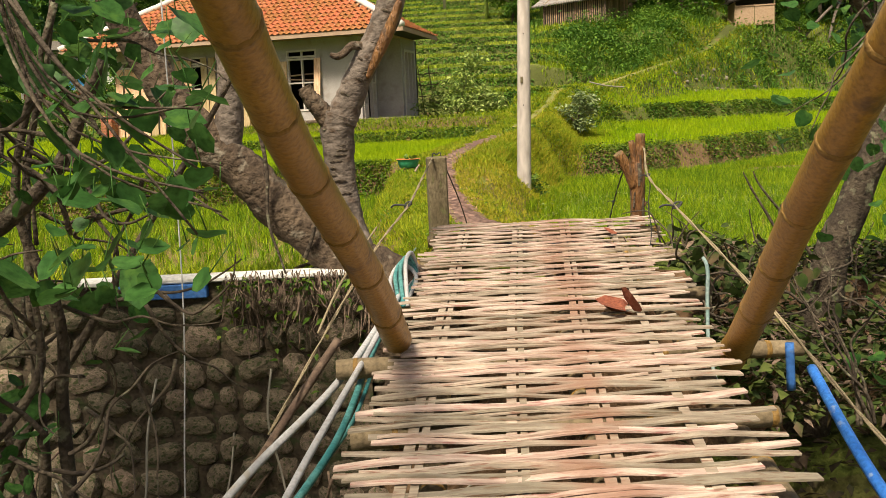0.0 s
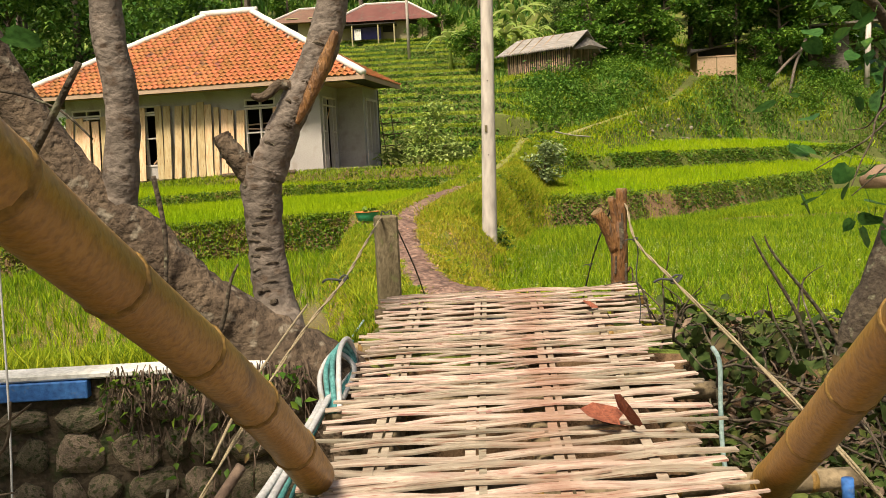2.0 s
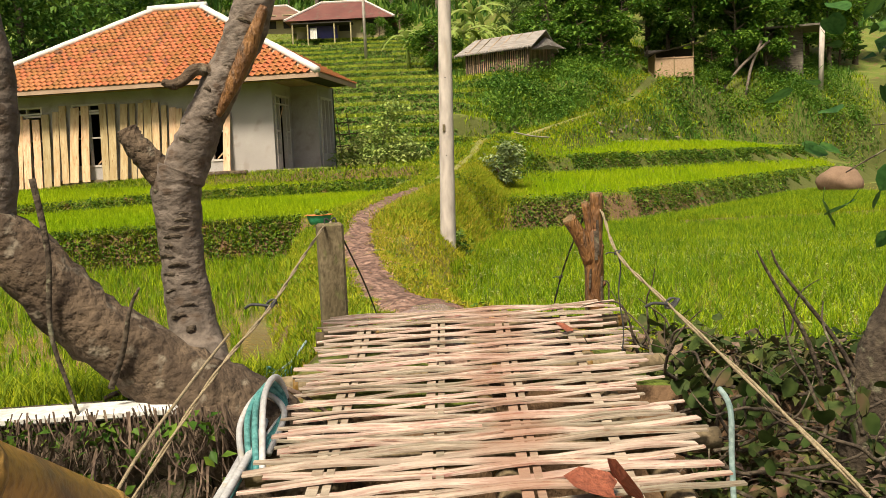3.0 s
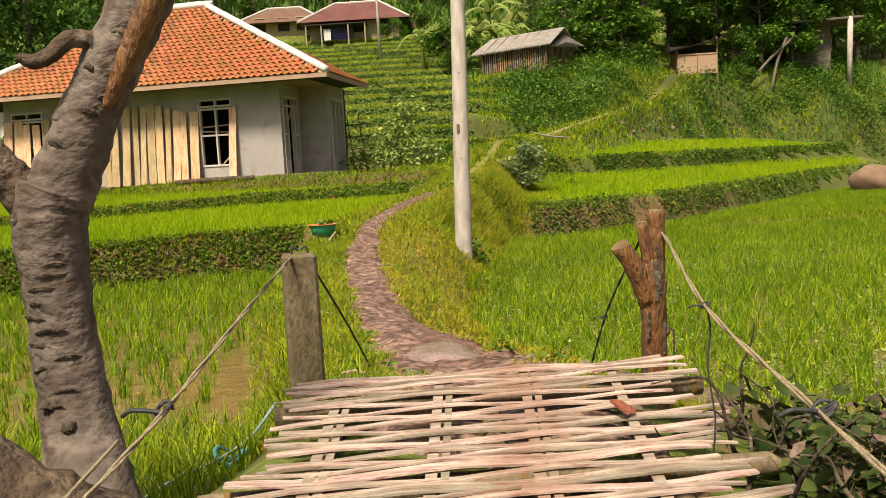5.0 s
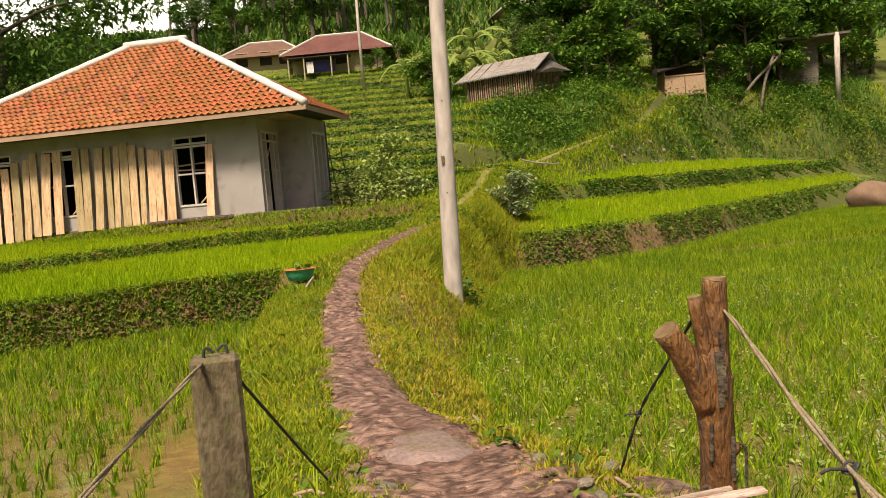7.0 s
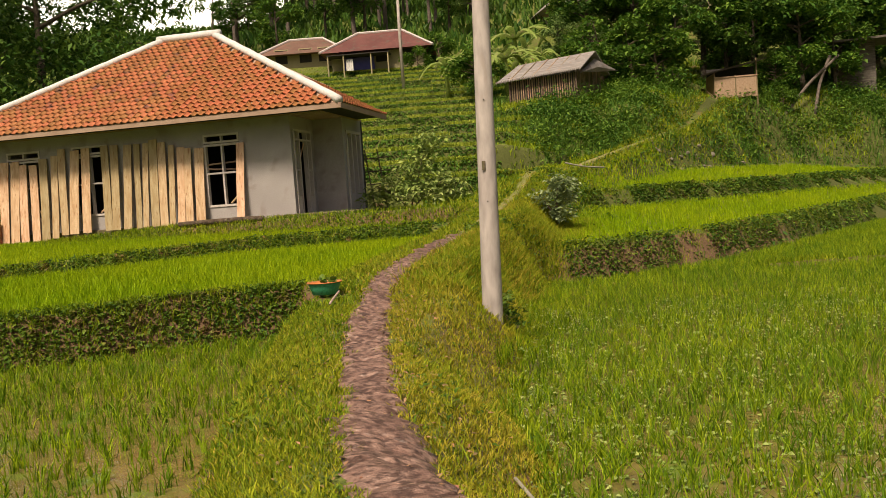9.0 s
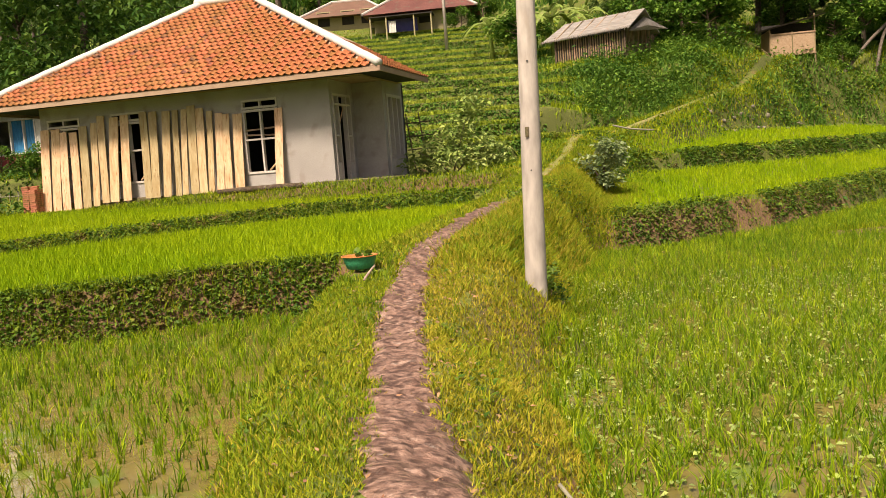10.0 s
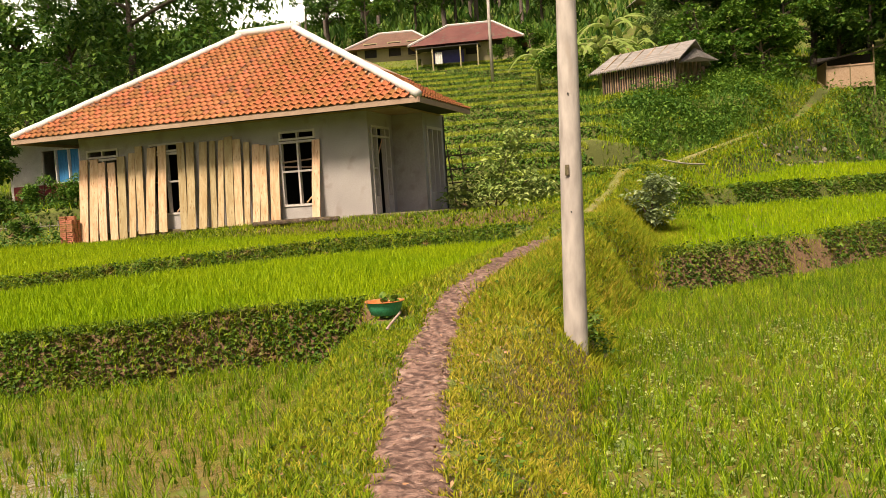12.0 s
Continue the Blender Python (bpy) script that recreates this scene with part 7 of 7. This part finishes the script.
# drooping leaves by the other pole
spots = [(1.66 + lr.uniform(0, 0.5), 3.1 + lr.uniform(-0.2, 0.7), 0.50 + lr.uniform(-0.25, 0.5)) for k in range(26)]
spots += [(1.95 + lr.uniform(-0.25, 0.6), 3.9 + lr.uniform(-0.4, 0.9), 1.15 + lr.uniform(-0.05, 0.8)) for k in range(90)]
stems = [(walk_stem((2.2, 4.2, 1.9), (lr.uniform(-.8, .2), lr.uniform(-.8, .2), lr.uniform(-.9, -.2)), 8, 0.1, 0.25), [0.008, 0.005, 0.002]) for k in range(12)]
stems += [(walk_stem((1.9 + lr.uniform(-.2, .3), 3.5, 0.0), (lr.uniform(-.3, .3), 0, 1), 8, 0.1, 0.25), [0.008, 0.005, 0.002]) for k in range(8)]
big_leaves("creeper", "hanging leafy creeper over the ravine edge", pose(2.0, 3.6, -0.3), spots, 0.085, stems, 6)

# tangle between the deck and the right bank
spots = [(1.52 + abs(lr.gauss(0, 0.35)), lr.uniform(4.2, 6.05), 0.28 + lr.uniform(0.0, 0.32)) for k in range(190)]
stems = []
for k in range(70):
    p = (1.45 + abs(lr.gauss(0, 0.4)), lr.uniform(4.2, 6.3), lr.uniform(0.15, 0.45))
    stems.append((walk_stem(p, (lr.uniform(-1, 1), lr.uniform(-1, 1), lr.uniform(-.1, .35)), 6, 0.09, 0.4), [0.009, 0.006, 0.002]))
for a in (0.2, 0.8):
    stems.append(([(2.0 + a * 0.3, 5.0, 0.35), (1.95 + a * 0.2, 5.0, 0.6), (1.9 + a * 0.1 - 0.1, 5.0, 0.9), (1.75 + a * 0.1, 5.0, 1.0)], [0.012, 0.008, 0.003]))
big_leaves("undergrowth", "matted undergrowth of leaves and dry stems beside the deck", pose(1.8, 5.2, 0.0), spots, 0.070, stems, 8, M_UNDER)
x, y = RNG.uniform(1.35, 3.6, 14000), RNG.uniform(4.0, 6.35, 14000)
k = (x > np.interp(y, [4, 6.4, 8], [1.30, 1.72, 1.9])) & (wobble(x, y, 2.0) > -0.5)
b = lay(x[k], y[k], RNG.uniform(0, 0.22, int(k.sum())))
b[:, 2] = np.maximum(b[:, 2], -0.2 + 0.35 * RNG.random(len(b)))
v, f = leaf_cloud(b[::2], 0.075, 0.6, 0.5, 0.15)
stuff(quick_mesh("undergrowth", v, f, M_UNDER), "dark leafy weeds over the bank edge", "weeds")
v, f = leaf_cloud(b[1::5], 0.075, 0.35, 0.5, 0.15)
stuff(quick_mesh("leaf_litter", v, f, M_TWIG), "dry brown leaves and stalks over the bank edge", "leaf litter")
x, y = RNG.uniform(-3.8, -0.2, 7000), RNG.uniform(5.15, 8.0, 7000)
k = (x < np.interp(y, [5.1, 6.4, 8], [-0.75, -0.12, -0.2]))
stuff(blades("bank_grass", lay(x[k], y[k]), 0.17, 0.009, M_GRASS_DEEP, 0.8), "long grass behind the retaining wall", "grass")
n = 2600
x, z = RNG.uniform(-1.7, -0.35, n), RNG.uniform(0.1, 0.56, n) ** 1.0
p = np.stack([x, 4.86 - RNG.uniform(0, 0.10, n), 0.58 - RNG.exponential(0.12, n)], 1)
stuff(blades("hanging_grass", p[(x > -1.25) & (RNG.random(n) < 0.35)], -0.13, 0.008, M_TWIG, 0.8), "dry brown roots and grass hanging over the wall top", "grass")
v, f = leaf_cloud(p[x > -1.3][:260] + np.array([0, -0.02, -0.05]), 0.05, 0.6, 0.5, 0.4)
stuff(quick_mesh("wall_creeper", v, f, M_WEED), "small creepers rooted in the wall joints", "weeds")

# dead stalks and scrub in the ravine
for k in range(34):
    x, y = lr.uniform(-2.6, -0.5), lr.uniform(3.2, 4.6)
    pts = walk_stem((x, y, -1.9), (lr.uniform(-.4, .5), lr.uniform(-.2, .4), 1), 7, lr.uniform(0.2, 0.32), 0.22)
    line_thing("dry_stalk", "thin dry brown stalk in the ravine", "stalk", pts, 0.007, M_TWIG if k % 2 else M_FENCE, 4, 5)
line_thing("branch", "thick dry branch slanting across the ravine", "branch", [(-1.3, 3.2, -0.6), (-0.95, 3.6, -0.2), (-0.72, 3.8, 0.1), (-0.52, 4.0, 0.36)], 0.022, M_TWIG, 6)
x, y = field(-6, 5, -0.6, 5.0, 260)
b = lay(x, y, 0)
v, f = leaf_cloud(b + np.stack([0 * x, 0 * x, RNG.uniform(0, 0.35, len(x))], 1), 0.10, 0.5, 0.5, 0.1)
stuff(quick_mesh("ravine_scrub", v, f, surface("brown_litter", (0.05, 0.036, 0.022), (0.09, 0.062, 0.034), 1.5, 0.9, 0, 20, c3=(0.05, 0.08, 0.02), spots=0.35, island=0.4)), "brown leaf litter and scrub in the ravine", "scrub")
for k in range(26):
    x, y = lr.uniform(-3.2, 3.0), lr.uniform(0.4, 4.4)
    s = new("stone", small[k % 4])
    d = lr.uniform(0.15, 0.4)
    s.matrix_world = pose(x, y, float(ground(x, y)) + 0.05, lr.uniform(-20, 20), lr.uniform(-20, 20), lr.uniform(0, 360)) @ Matrix.Diagonal((d, d * 0.8, d * 0.7, 1))
    tagged(s, "damp brown stone in the stream bed", "stone", "stream-bed stones")

# litter on the mud at the bridge end
for k in range(26):
    x, y = lr.uniform(0.1, 2.3), lr.uniform(6.55, 7.7)
    if 1.45 < x < 1.8 and 6.5 < y < 6.9:
        continue
    z = float(ground(x, y)) + 0.035
    a = lr.uniform(0, 6.28)
    line_thing("twig", "short pale dry twig lying on the mud", "twig", [(x, y, z), (x + 0.06 * math.cos(a), y + 0.06 * math.sin(a), z + 0.012), (x + 0.13 * math.cos(a + .2), y + 0.13 * math.sin(a + .2), z)], lr.uniform(0.004, 0.009), lr.choice((M_FENCE, M_TWIG, M_STRIP)), 3, 5)
for k in range(16):
    x, y = lr.uniform(0.0, 2.6), lr.uniform(6.55, 7.9)
    if 1.4 < x < 1.85 and 6.5 < y < 6.95:
        continue
    s = new("stone", small[k % 4])
    d = lr.uniform(0.06, 0.2)
    s.matrix_world = pose(x, y, float(ground(x, y)) + d * 0.18, lr.uniform(-15, 15), lr.uniform(-15, 15), lr.uniform(0, 360)) @ Matrix.Diagonal((d, d * 0.8, d * 0.55, 1))
    tagged(s, "muddy flat stone at the bridge end", "stone", "stones at the bridge end")
